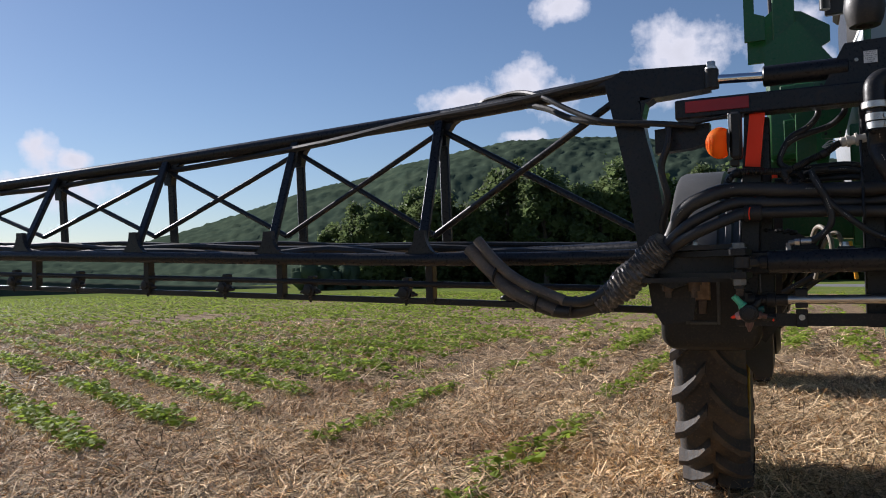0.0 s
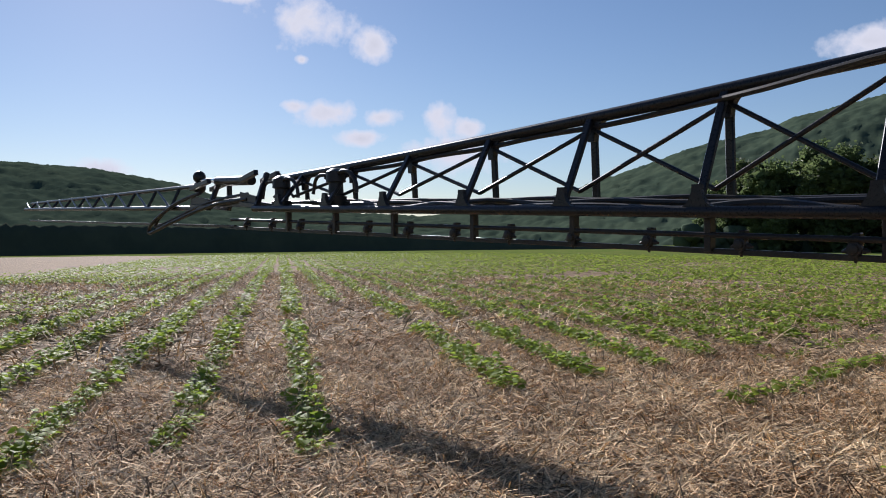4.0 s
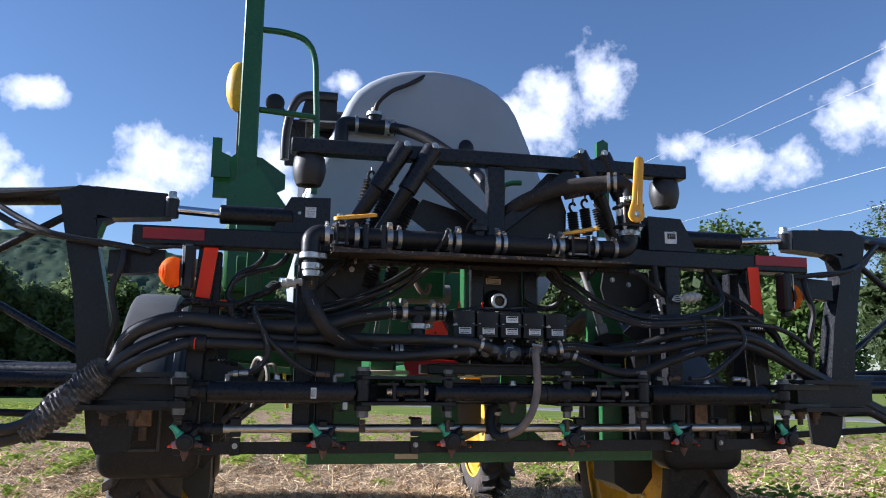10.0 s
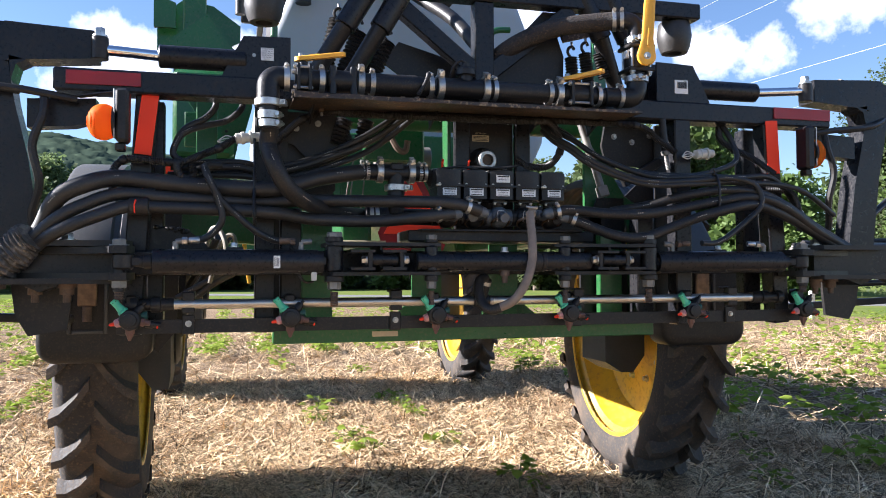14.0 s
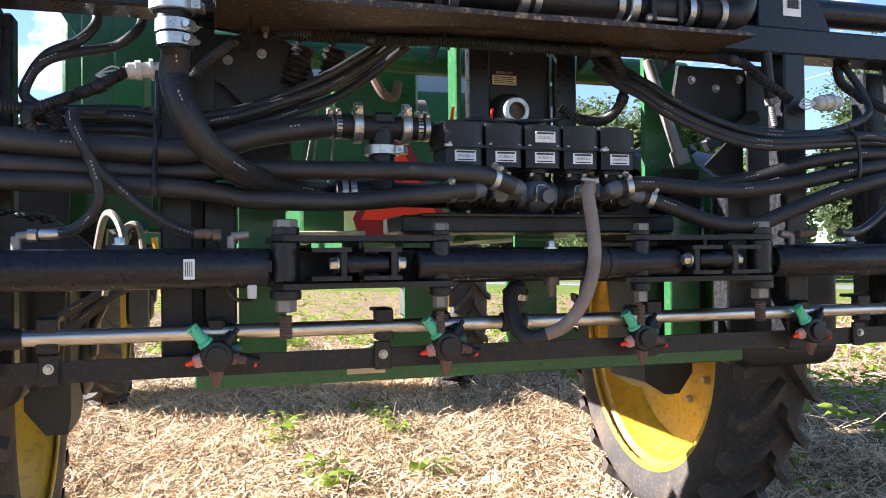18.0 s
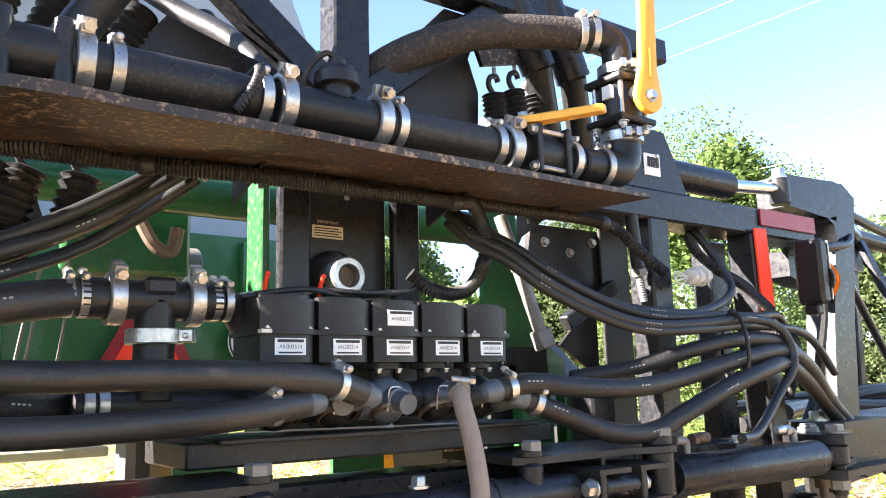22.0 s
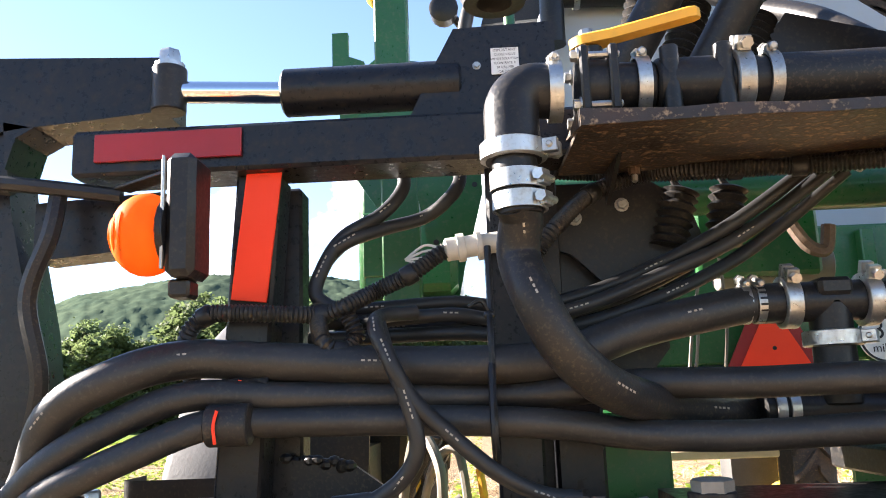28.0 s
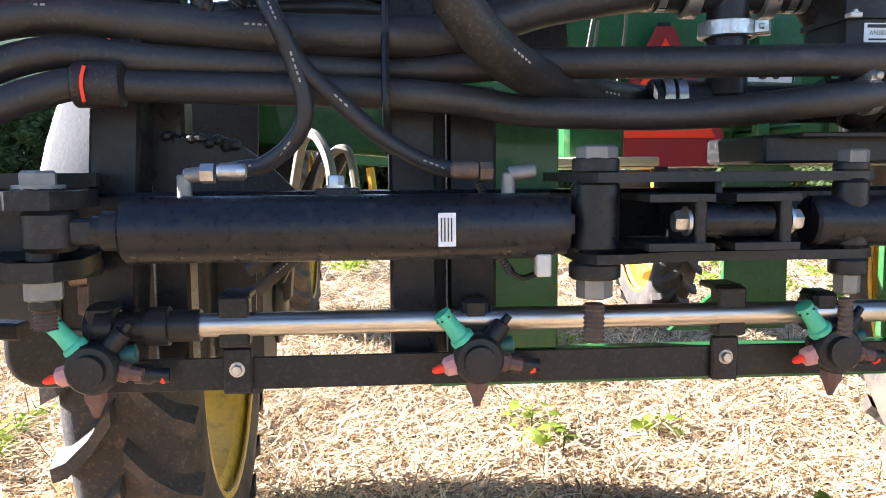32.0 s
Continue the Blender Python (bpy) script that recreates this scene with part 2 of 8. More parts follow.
    def mesh(self, name, mats, shift=(0, 0, 0), sharp=38, smooth=True):
        me = bpy.data.meshes.new(name)
        v = np.array(self.v, dtype=np.float64).reshape(-1, 3) - np.array(shift)
        me.from_pydata(v.tolist(), [], self.f)
        for mt in mats if isinstance(mats, (list, tuple)) else [mats]:
            me.materials.append(mt)
        if isinstance(mats, (list, tuple)):
            me.polygons.foreach_set("material_index", self.m)
        if smooth:
            me.polygons.foreach_set("use_smooth", [True] * len(self.f))
            me.set_sharp_from_angle(angle=radians(sharp))
        bm = bmesh.new()
        bm.from_mesh(me)
        bmesh.ops.recalc_face_normals(bm, faces=bm.faces)
        bm.to_mesh(me)
        bm.free()
        me.update()
        return me


def thing(name, at, label, category, group="", kind=""):
    ob = new(name)
    ob.location = at
    ob.empty_display_size = 0.05
    ORIGIN[ob] = Vector(at)
    return tagged(ob, label, category, group, kind)


def part(name, geo, material, parent, label="", sharp=38, smooth=True, kind=""):
    """One mesh object under a thing or a part."""
    ob = new(name, geo.mesh(name, material, ORIGIN[parent], sharp, smooth))
    ob.parent = parent
    ORIGIN[ob] = ORIGIN[parent]
    return tagged(ob, label, kind=kind)


def solo(name, geo, material, label, category, group="", kind="", at=None, sharp=38, smooth=True):
    """A thing of one mesh."""
    v = np.array(geo.v)
    at = Vector(at) if at else Vector(((v[:, 0].min() + v[:, 0].max()) / 2, (v[:, 1].min() + v[:, 1].max()) / 2, v[:, 2].min()))
    ob = new(name, geo.mesh(name, material, at, sharp, smooth))
    ob.location = at
    ORIGIN[ob] = at
    return tagged(ob, label, category, group, kind)


# ---- materials ----
def surface(name, base, other=None, scale=6.0, rough=0.5, metal=0.0, bump=0.1, fine=60.0, mix=(0.4, 0.7), dust=None, dust_amount=0.35, spread=0.12, vary=0.0, coat=0.0, dust_from=(0.52, 0.75), gloss=0.5):
    """Two colours in large patches, a fine grain with relief, and dust in specks."""
    mt = bpy.data.materials.new(name)
    mt.use_nodes = True
    n, l = mt.node_tree.nodes, mt.node_tree.links
    bs = n["Principled BSDF"]
    co = n.new("ShaderNodeTexCoord")
    src = co.outputs["Object"]
    big, small = n.new("ShaderNodeTexNoise"), n.new("ShaderNodeTexNoise")
    for t, s, d in ((big, scale, 5.0), (small, fine, 3.0)):
        l.new(src, t.inputs["Vector"])
        t.inputs["Scale"].default_value, t.inputs["Detail"].default_value, t.inputs["Roughness"].default_value = s, d, 0.6
    ramp = n.new("ShaderNodeMapRange")
    l.new(big.outputs[0], ramp.inputs[0])
    ramp.inputs[1].default_value, ramp.inputs[2].default_value = mix
    m1 = n.new("ShaderNodeMix")
    m1.data_type = "RGBA"
    l.new(ramp.outputs[0], m1.inputs[0])
    other = other or tuple(c * 0.7 for c in base)
    m1.inputs[6].default_value, m1.inputs[7].default_value = (*base, 1), (*other, 1)
    out = m1.outputs[2]
    if dust:
        r2 = n.new("ShaderNodeMapRange")
        l.new(small.outputs[0], r2.inputs[0])
        r2.inputs[1].default_value, r2.inputs[2].default_value, r2.inputs[4].default_value = *dust_from, dust_amount
        m2 = n.new("ShaderNodeMix")
        m2.data_type = "RGBA"
        l.new(r2.outputs[0], m2.inputs[0])
        l.new(out, m2.inputs[6])
        m2.inputs[7].default_value = (*dust, 1)
        out = m2.outputs[2]
    if vary:
        inf = n.new("ShaderNodeObjectInfo")
        hv = n.new("ShaderNodeHueSaturation")
        mr = n.new("ShaderNodeMapRange")
        l.new(inf.outputs["Random"], mr.inputs[0])
        mr.inputs[3].default_value, mr.inputs[4].default_value = 1 - vary, 1 + vary
        l.new(mr.outputs[0], hv.inputs["Value"])
        l.new(out, hv.inputs["Color"])
        out = hv.outputs[0]
    l.new(out, bs.inputs["Base Color"])
    rr = n.new("ShaderNodeMapRange")
    l.new(small.outputs[0], rr.inputs[0])
    rr.inputs[1].default_value, rr.inputs[2].default_value = 0.3, 0.7
    rr.inputs[3].default_value, rr.inputs[4].default_value = max(rough - spread, 0.03), min(rough + spread, 1)
    l.new(rr.outputs[0], bs.inputs["Roughness"])
    bs.inputs["Metallic"].default_value = metal
    bs.inputs["Coat Weight"].default_value = coat
    bs.inputs["Specular IOR Level"].default_value = gloss
    if bump:
        bp = n.new("ShaderNodeBump")
        bp.inputs["Strength"].default_value, bp.inputs["Distance"].default_value = bump, 0.01
        l.new(small.outputs[0], bp.inputs["Height"])
        l.new(bp.outputs[0], bs.inputs["Normal"])
    return mt


DUST = (0.22, 0.16, 0.1)
BLACK = surface("black_paint", (0.009, 0.0095, 0.012), (0.015, 0.015, 0.017), 5, 0.34, 0, 0.02, 90, dust=DUST, dust_amount=0.1)
BLACK2 = surface("dull_black_steel", (0.011, 0.011, 0.012), (0.022, 0.02, 0.018), 8, 0.42, 0, 0.04, 120, dust=DUST, dust_amount=0.16)
PLASTIC = surface("black_plastic", (0.012, 0.012, 0.013), (0.02, 0.0195, 0.019), 9, 0.4, 0, 0.04, 160, dust=DUST, dust_amount=0.12)
RUBBER = surface("hose_rubber", (0.014, 0.014, 0.015), (0.028, 0.026, 0.024), 4, 0.46, 0, 0.05, 180, dust=DUST, dust_amount=0.28)
TYRE = surface("tyre_rubber", (0.035, 0.031, 0.028), (0.12, 0.085, 0.055), 3.5, 0.85, 0, 0.25, 70, mix=(0.45, 0.75), dust=(0.2, 0.14, 0.09), dust_amount=0.5)
FENDER = surface("fender_plastic", (0.035, 0.035, 0.034), (0.065, 0.063, 0.06), 3, 0.6, 0, 0.05, 110, dust=(.16, .145, .13), dust_amount=0.3)
GREEN = surface("green_paint", (0.015, 0.112, 0.026), (0.012, 0.082, 0.02), 3, 0.38, 0, 0.03, 80, dust=DUST, dust_amount=0.25, coat=0.15)
# Brown specks: rim dirt, made heavier to carry the left rim's shade.
YELLOW = surface("yellow_paint", (0.68, 0.41, 0.01), (0.5, 0.3, 0.03), 3, 0.45, 0, 0.03, 30, dust=(0.22, 0.15, 0.07), dust_amount=0.6)
HANDLE = surface("yellow_handle", (0.85, 0.42, 0.03), (0.75, 0.36, 0.03), 9, 0.45, 0, 0.02, 70, dust=(0.35, 0.25, 0.1), dust_amount=0.15)
ZINC = surface("zinc_steel", (0.55, 0.55, 0.53), (0.35, 0.33, 0.3), 20, 0.38, 0.9, 0.06, 150, dust=(0.2, 0.15, 0.1), dust_amount=0.3)
STEEL = surface("stainless_pipe", (0.62, 0.58, 0.52), (0.48, 0.43, 0.37), 7, 0.36, 1.0, 0.0, 40, spread=0.05)
CHROME = surface("chrome_rod", (0.8, 0.82, 0.85), (0.7, 0.72, 0.75), 5, 0.14, 1.0, 0.0, 90, spread=0.04)
RUST = surface("rusty_plate", (0.02, 0.015, 0.012), (0.055, 0.03, 0.018), 7, 0.5, 0.1, 0.12, 85, mix=(0.4, 0.75), dust=(0.34, 0.235, 0.14), dust_amount=0.8, dust_from=(0.53, 0.68))
CRUST = surface("crusted_rubber", (0.014, 0.012, 0.011), (0.035, 0.026, 0.02), 9, 0.75, 0, 0.6, 150, dust=(0.3, 0.2, 0.12), dust_amount=0.4)
RUSTBOLT = surface("rusted_bolt", (0.17, 0.115, 0.08), (0.09, 0.07, 0.055), 30, 0.7, 0.5, 0.2, 200)
RED = surface("red_reflector", (1.0, 0.075, 0.03), (0.96, 0.06, 0.024), 5, 0.5, 0, 0.0, 50, gloss=0.15)
DARKRED = surface("dull_red_reflector", (0.3, 0.012, 0.016), (0.24, 0.012, 0.014), 6, 0.4, 0, 0.02, 90)
ORANGE = surface("amber_lens", (0.9, 0.2, 0.01), (0.8, 0.15, 0.01), 20, 0.2, 0, 0.15, 60)
WHITE = surface("white_label", (0.8, 0.8, 0.78), (0.68, 0.67, 0.64), 30, 0.55, 0, 0.0, 90)
CREAM = surface("cream_label", (0.6, 0.5, 0.33), (0.5, 0.42, 0.28), 30, 0.55, 0, 0.0, 90)
INK = surface("black_print", (0.015, 0.015, 0.015), (0.02, 0.02, 0.02), 30, 0.6, 0, 0.0, 90)
TANK = surface("white_tank_plastic", (0.36, 0.385, 0.415), (0.3, 0.325, 0.35), 1.6, 0.42, 0, 0.02, 40, dust=(0.4, 0.36, 0.3), dust_amount=0.3)
MINT = surface("mint_plastic", (0.1, 0.55, 0.33), (0.08, 0.46, 0.28), 25, 0.45, 0, 0.02, 120)
PINK = surface("pink_plastic_tip", (0.62, 0.3, 0.28), (0.48, 0.2, 0.18), 25, 0.5, 0, 0.02, 120, dust=DUST, dust_amount=0.3)
TANPRINT = surface("worn_print", (0.42, 0.36, 0.28), (0.3, 0.26, 0.2), 30, 0.6, 0, 0.0, 90)
BROWN = surface("brown_plastic_tip", (0.14, 0.07, 0.053), (0.1, 0.052, 0.042), 25, 0.55, 0, 0.05, 120)
CABLE = surface("white_plastic", (0.6, 0.58, 0.52), (0.45, 0.42, 0.36), 20, 0.5, 0, 0.03, 120)
GLASS = surface("dark_cab_glass", (0.02, 0.03, 0.035), (0.02, 0.03, 0.03), 5, 0.06, 0, 0.0, 50, spread=0.02)
BARE = surface("grey_bare_steel", (.24, .23, .21), (.15, .14, .125), 12, .5, .5, .03, 120)
PALEHOSE = surface("pale_tan_hose", (.22, .19, .14), (.13, .11, .085), 14, .6, 0, .04, 120)
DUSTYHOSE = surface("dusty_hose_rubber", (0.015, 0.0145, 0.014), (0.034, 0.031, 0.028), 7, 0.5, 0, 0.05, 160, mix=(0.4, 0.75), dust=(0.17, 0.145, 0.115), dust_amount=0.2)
HYD = surface("hydraulic_rubber", (.02, .02, .02), (.035, .034, .033), 6, .42, 0, .04, 200)
BRONZE = surface("tarnished_bronze", (.3, .2, .12), (.16, .11, .075), 30, .45, .8, .05, 150)
GREYPLASTIC = surface("blue_grey_plastic", (.1, .115, .13), (.07, .078, .086), 20, .4, 0, .02, 140, dust=DUST, dust_amount=.2)
for mt in (BLACK, BLACK2, PLASTIC, RUBBER, HYD):
    mt.node_tree.nodes["Principled BSDF"].inputs["Specular IOR Level"].default_value = 0.32

# ---- ground ----
def leafy(name, base, other, scale, through_light):
    """Leaf: a matt surface that lets part of the light through."""
    mt = surface(name, base, other, scale, 0.62, 0, 0.05, 60, mix=(0.3, 0.7), vary=0.18)
    n, l = mt.node_tree.nodes, mt.node_tree.links
    bs = n["Principled BSDF"]
    bs.inputs["Specular IOR Level"].default_value = 0.25
    tr, mx = n.new("ShaderNodeBsdfTranslucent"), n.new("ShaderNodeMixShader")
    l.new(bs.inputs["Base Color"].links[0].from_socket, tr.inputs[0])
    mx.inputs[0].default_value = through_light
    l.new(bs.outputs[0], mx.inputs[1])
    l.new(tr.outputs[0], mx.inputs[2])
    l.new(mx.outputs[0], n["Material Output"].inputs[0])
    return mt


STRAW = surface("straw_ground", (0.155, 0.1, 0.056), (0.068, 0.043, 0.026), 2.2, 0.95, 0, 1.0, 34, mix=(0.35, 0.7), dust=(0.56, 0.42, 0.265), dust_amount=0.9, dust_from=(0.46, 0.64), gloss=0.05)
GRASS = surface("mown_grass", (0.10, 0.15, 0.035), (0.15, 0.17, 0.05), 0.5, 0.95, 0, 0.6, 9, mix=(0.4, 0.6), dust=(0.24, 0.22, 0.09), dust_amount=0.5, gloss=0.0)
LEAF = leafy("bean_leaf", (0.19, 0.28, 0.03), (0.3, 0.37, 0.065), 9, 0.55)
LEAF.node_tree.nodes["Principled BSDF"].inputs["Specular IOR Level"].default_value = 0.12
STEM = surface("bean_stem", (0.12, 0.15, 0.04), (0.2, 0.16, 0.08), 9, 0.7, 0, 0.1, 60)
WISP = surface("dry_straw", (0.9, 0.7, 0.435), (0.475, 0.308, 0.163), 0.8, 0.8, 0, 0.0, 30, mix=(0.3, 0.7), gloss=0.12)
wn_, wl_ = WISP.node_tree.nodes, WISP.node_tree.links       # every stalk its own tone
geo_, hue_, rng_ = wn_.new("ShaderNodeNewGeometry"), wn_.new("ShaderNodeHueSaturation"), wn_.new("ShaderNodeMapRange")
bsdf_ = wn_["Principled BSDF"]
wl_.new(bsdf_.inputs["Base Color"].links[0].from_socket, hue_.inputs["Color"])
wl_.new(geo_.outputs["Random Per Island"], rng_.inputs[0])
rng_.inputs[3].default_value, rng_.inputs[4].default_value = 0.12, 1.5
wl_.new(rng_.outputs[0], hue_.inputs["Value"])
wl_.new(hue_.outputs[0], bsdf_.inputs["Base Color"])
# Tan for the hose ends: sunlight on dusty rubber, put into the colour.
SUNLIT_TAIL = surface("sunlit_tan_rubber", (0.13, 0.105, 0.08), (0.06, 0.05, 0.042), 6, 0.6, 0, 0.06, 120, mix=(0.35, 0.7), dust=(0.28, 0.22, 0.16), dust_amount=0.4)
# Greens pulled towards blue-grey: distance haze mixed into the colour.
CANOPY = surface("far_hazy_canopy", (0.045, 0.066, 0.048), (0.066, 0.09, 0.06), 0.05, 0.95, 0, 0.0, 0.22, mix=(0.35, 0.65), dust=(0.085, 0.108, 0.072), dust_amount=0.6, gloss=0.0)
# Greyer, darker canopy green that carries the far wood's shade.
SHADEWOOD = surface("shaded_wood_leaves", (0.05, 0.062, 0.045), (0.07, 0.08, 0.055), 0.2, 0.95, 0, 0.3, 2.0, gloss=0.0)
FOLIAGE = leafy("tree_leaves", (0.088, 0.125, 0.05), (0.13, 0.168, 0.066), 0.35, 0.55)
FOLIAGE2 = leafy("bright_tree_leaves", (0.07, 0.12, 0.03), (0.12, 0.17, 0.045), 0.5, 0.35)
BARK = surface("bark", (0.12, 0.09, 0.065), (0.2, 0.17, 0.14), 4, 0.9, 0, 0.6, 25)
PALEBARK = surface("pale_trunk", (0.42, 0.38, 0.32), (0.3, 0.27, 0.22), 4, 0.9, 0, 0.4, 25)
ASPHALT = surface("asphalt", (0.16, 0.16, 0.16), (0.12, 0.12, 0.12), 2, 0.9, 0, 0.3, 40)

EDGE_AZ = [-180, -90, -75, -43, -15, 7, 30, 45, 65, 90, 180]
EDGE_R = [90, 120, 110, 62, 45, 33, 25, 23, 23, 30, 90]


def edge(a):
    return float(np.interp(a, EDGE_AZ, EDGE_R))


def height(x, y):
    """The field falls away very gently."""
    r = math.hypot(x, y)
    low = 0.04 * noise.noise((x * 0.13, y * 0.13, 0.3)) * min(1, r / 12)
    return low - 0.04 - 0.007 * max(0.0, r - 16)


def polar(a, r):
    return r * math.sin(radians(a)), r * math.cos(radians(a))


g = Geo()
SEG = 120
rings = [0.0, 0.03, 0.06, 0.1, 0.15, 0.2, 0.27, 0.35, 0.45, 0.58, 0.74, 0.9, 1.0, 1.12, 1.4, 2.0, 3.0, 5.0, 9.0, 20.0, 50.0]
for k in range(SEG):
    a = -180 + 360 * k / SEG
    for q in rings:
        x, y = polar(a, q * edge(a))
        g.v.append((x, y, height(x, y) if q <= 3 else height(x, y) * 1.0))
for k in range(SEG):
    j = (k + 1) % SEG
    for i in range(len(rings) - 1):
        w = len(rings)
        g.f.append((k * w + i, k * w + i + 1, j * w + i + 1, j * w + i) if i else (k * w, k * w + 1, j * w + 1))
        g.m.append(0 if rings[i + 1] <= 1.0 else 1)
ground = solo("ground", g, [STRAW, GRASS], "straw-littered bean field with a mown grass edge", "ground", kind="structure", at=(0, 0, 0), sharp=180)

# a lane beyond the field's right-hand end
g = Geo()
for k in range(24):
    a0, a1 = -4 + k * 4, -4 + (k + 1) * 4
    q = [polar(a0, edge(a0) * 1.45), polar(a1, edge(a1) * 1.45), polar(a1, edge(a1) * 1.6), polar(a0, edge(a0) * 1.6)]
    v = [(x, y, height(x, y) + 0.05) for x, y in q]
    g.add(v + [(x, y, z - 0.3) for x, y, z in v], [(0, 1, 2, 3), (0, 4, 5, 1), (3, 2, 6, 7)])
solo("lane", g, ASPHALT, "narrow grey asphalt lane beyond the field", "road", kind="structure")

# ---- wooded hill ----
RIDGE_AZ = [-130, -100, -84, -76, -74, -70, -66, -60, -52, -47, -43, -38, -33, -29, -27, -23, -19, -15, -11, -6, 0, 8, 18, 30, 45, 60]
RIDGE_EL = [3.0, 4.5, 5.4, 5.0, 4.8, 4.1, 3.0, 2.2, 1.8, 2.2, 3.1, 4.6, 6.2, 7.0, 7.8, 8.5, 9.1, 9.2, 9.0, 8.3, 7.0, 5.5, 4.0, 3.0, 2.0, 1.5]
RD = 620.0


def ridge(a):
    return RD * math.tan(radians(float(np.interp(a, RIDGE_AZ, RIDGE_EL)))) + 6


g = Geo()
steps = [0.34 + 0.0072 * k for k in range(92)] + [1.02, 1.06, 1.2, 1.5]
NAZ = 640
for k in range(NAZ + 1):
    a = -98 + 130 * k / NAZ
    top = ridge(a)
    for q in steps:
        x, y = polar(a, RD * q)
        t = min(1, max(0, (q - 0.34) / 0.66))
        up = top * (t * t * (3 - 2 * t) if q <= 1 else 1 - 0.5 * (q - 1))
        if q < 1:
            up *= 1 + 0.1 * noise.noise((x / 90, y / 90, 1.0)) * (1 - abs(2 * t - 1))
        crowns = noise.voronoi((x / 4.6, y / 4.6, 0.0))[0][0]
        up += 2.6 * (0.5 - crowns) + 1.4 * noise.noise((x / 17, y / 17, 3.0))
        g.v.append((x, y, up - 8))
w = len(steps)
for k in range(NAZ):
    for i in range(w - 1):
        g.f.append((k * w + i, (k + 1) * w + i, (k + 1) * w + i + 1, k * w + i + 1))
hill = solo("hill", g, CANOPY, "long wooded hill behind the field", "hill", kind="structure", sharp=180)


def lump(c, r, squash=0.8, n=7, rings_=4, rough=0.25):
    """One uneven clump of treetop."""
    geo = Geo().ball((0, 0, 0), 1.0, n, rings_)
    out = []
    for p in geo.v:
        p = Vector(p)
        s = 1 + rough * noise.noise(p * 1.7 + Vector(c) * 0.37)
        out.append((c[0] + p.x * r * s, c[1] + p.y * r * s, c[2] + p.z * r * s * squash))
    return out, geo.f



# ---- trees ----
def tree_mesh(seed, tall, wide, leaves, leaf, low=0.22, lobes=11):
    """Trunk with limbs, and a crown of many small leaf faces gathered in lobes."""
    r = random.Random(seed)
    wood = Geo()
    top = Vector((r.uniform(-.3, .3), r.uniform(-.3, .3), tall * 0.8))
    wood.tube([(0, 0, -0.4), (0.05, 0, tall * 0.2), (top.x * .4, top.y * .4, tall * 0.5), top], [tall * .032, tall * .024, tall * .016, tall * .004], 8, 4)
    centres = []
    for k in range(lobes):
        a, h = 2 * math.pi * (k * 0.618 + r.random() * 0.1), low + (0.95 - low) * (k + 0.5) / lobes
        out = wide * 0.5 * (0.25 + 0.75 * math.sin(math.pi * min(1, max(0.08, (h - low) / (1.04 - low))) ** 0.8)) * r.uniform(0.55, 0.85)
        c = Vector((out * math.cos(a), out * math.sin(a), tall * h))
        centres.append((c, wide * r.uniform(0.17, 0.27)))
        s = Vector((0, 0, tall * max(0.15, h - 0.22)))
        wood.tube([s, (s + c) / 2 + Vector((0, 0, tall * 0.02)), c], [tall * .009, tall * .006, tall * .002], 5, 3)
    crown = Geo()
    for k in range(leaves):
        c, rad = centres[k % lobes]
        d = Vector((r.gauss(0, 1), r.gauss(0, 1), r.gauss(0, 1))).normalized()
        inner = k % 5 == 0
        p = c + d * rad * (r.uniform(0.3, 0.8) if inner else r.uniform(0.7, 1.06)) * (0.9 + 0.45 * noise.noise(d * 2.3 + c) + 0.22 * noise.noise(d * 7 + c))
        s = leaf * r.uniform(0.6, 1.4) * (2.6 if inner else 1.0)
        u = Vector((r.gauss(0, 1), r.gauss(0, 1), r.gauss(0, 0.6))).normalized()
        w_ = u.orthogonal().normalized()
        w_ = (w_ * math.cos(k) + u.cross(w_) * math.sin(k)) * s
        u = u * s
        crown.add([p - u * .9, p + w_ * .55, p + u, p - w_ * .55], [(0, 1, 2, 3)])
    return wood, crown


def tree(name, x, y, made, label, leaves_mat, bark, group, scale=1.0, spin=0.0):
    wood, crown = made
    t = thing(name, (0, 0, 0), label, "tree", group)
    part("trunk", wood, bark, t)
    part("crown", crown, leaves_mat, t, smooth=False)
    t.matrix_basis = pose(x, y, height(x, y), 0, 0, spin) @ Matrix.Diagonal((scale, scale, scale, 1))
    return t


rng = random.Random(9)
kinds = []
for k in range(4):
    kinds.append(tree("field_edge_tree", *polar(-14 + k * 4, 84), tree_mesh(20 + k, 10.5 + k * 0.7, 7.5, 7000, 0.25, 0.06, 19),
                      "leafy green tree in the wood behind the field", FOLIAGE2 if k == 1 else FOLIAGE, BARK, "wood behind the field", 1.0, 70 * k))
for a, d, s in [(-33, 96, .7), (-31.5, 92, .78), (-29.5, 90, .92), (-27.5, 93, .95), (-25.5, 88, .98), (-23, 87, .93), (-20.5, 90, 1.05), (-18.4, 86, .98), (-16.3, 91, 1.1), (-12, 88, 1.12),
                (-8, 90, 1.05), (-3.5, 86, 1.1), (1, 88, 1.0), (4, 84, 1.05), (7.5, 86, 1.0), (11, 82, 1.1), (14.5, 80, .95), (18, 78, 1.05), (22, 74, 1.0), (26, 70, 1.0), (30, 64, .95),
                (34, 60, 1.0)]:
    x, y = polar(a + rng.uniform(-.5, .5), d)
    copy_thing(kinds[rng.randrange(4)], pose(x, y, height(x, y), 0, 0, rng.uniform(0, 360)) @ Matrix.Diagonal((s, s, s * rng.uniform(.92, 1.08), 1)))
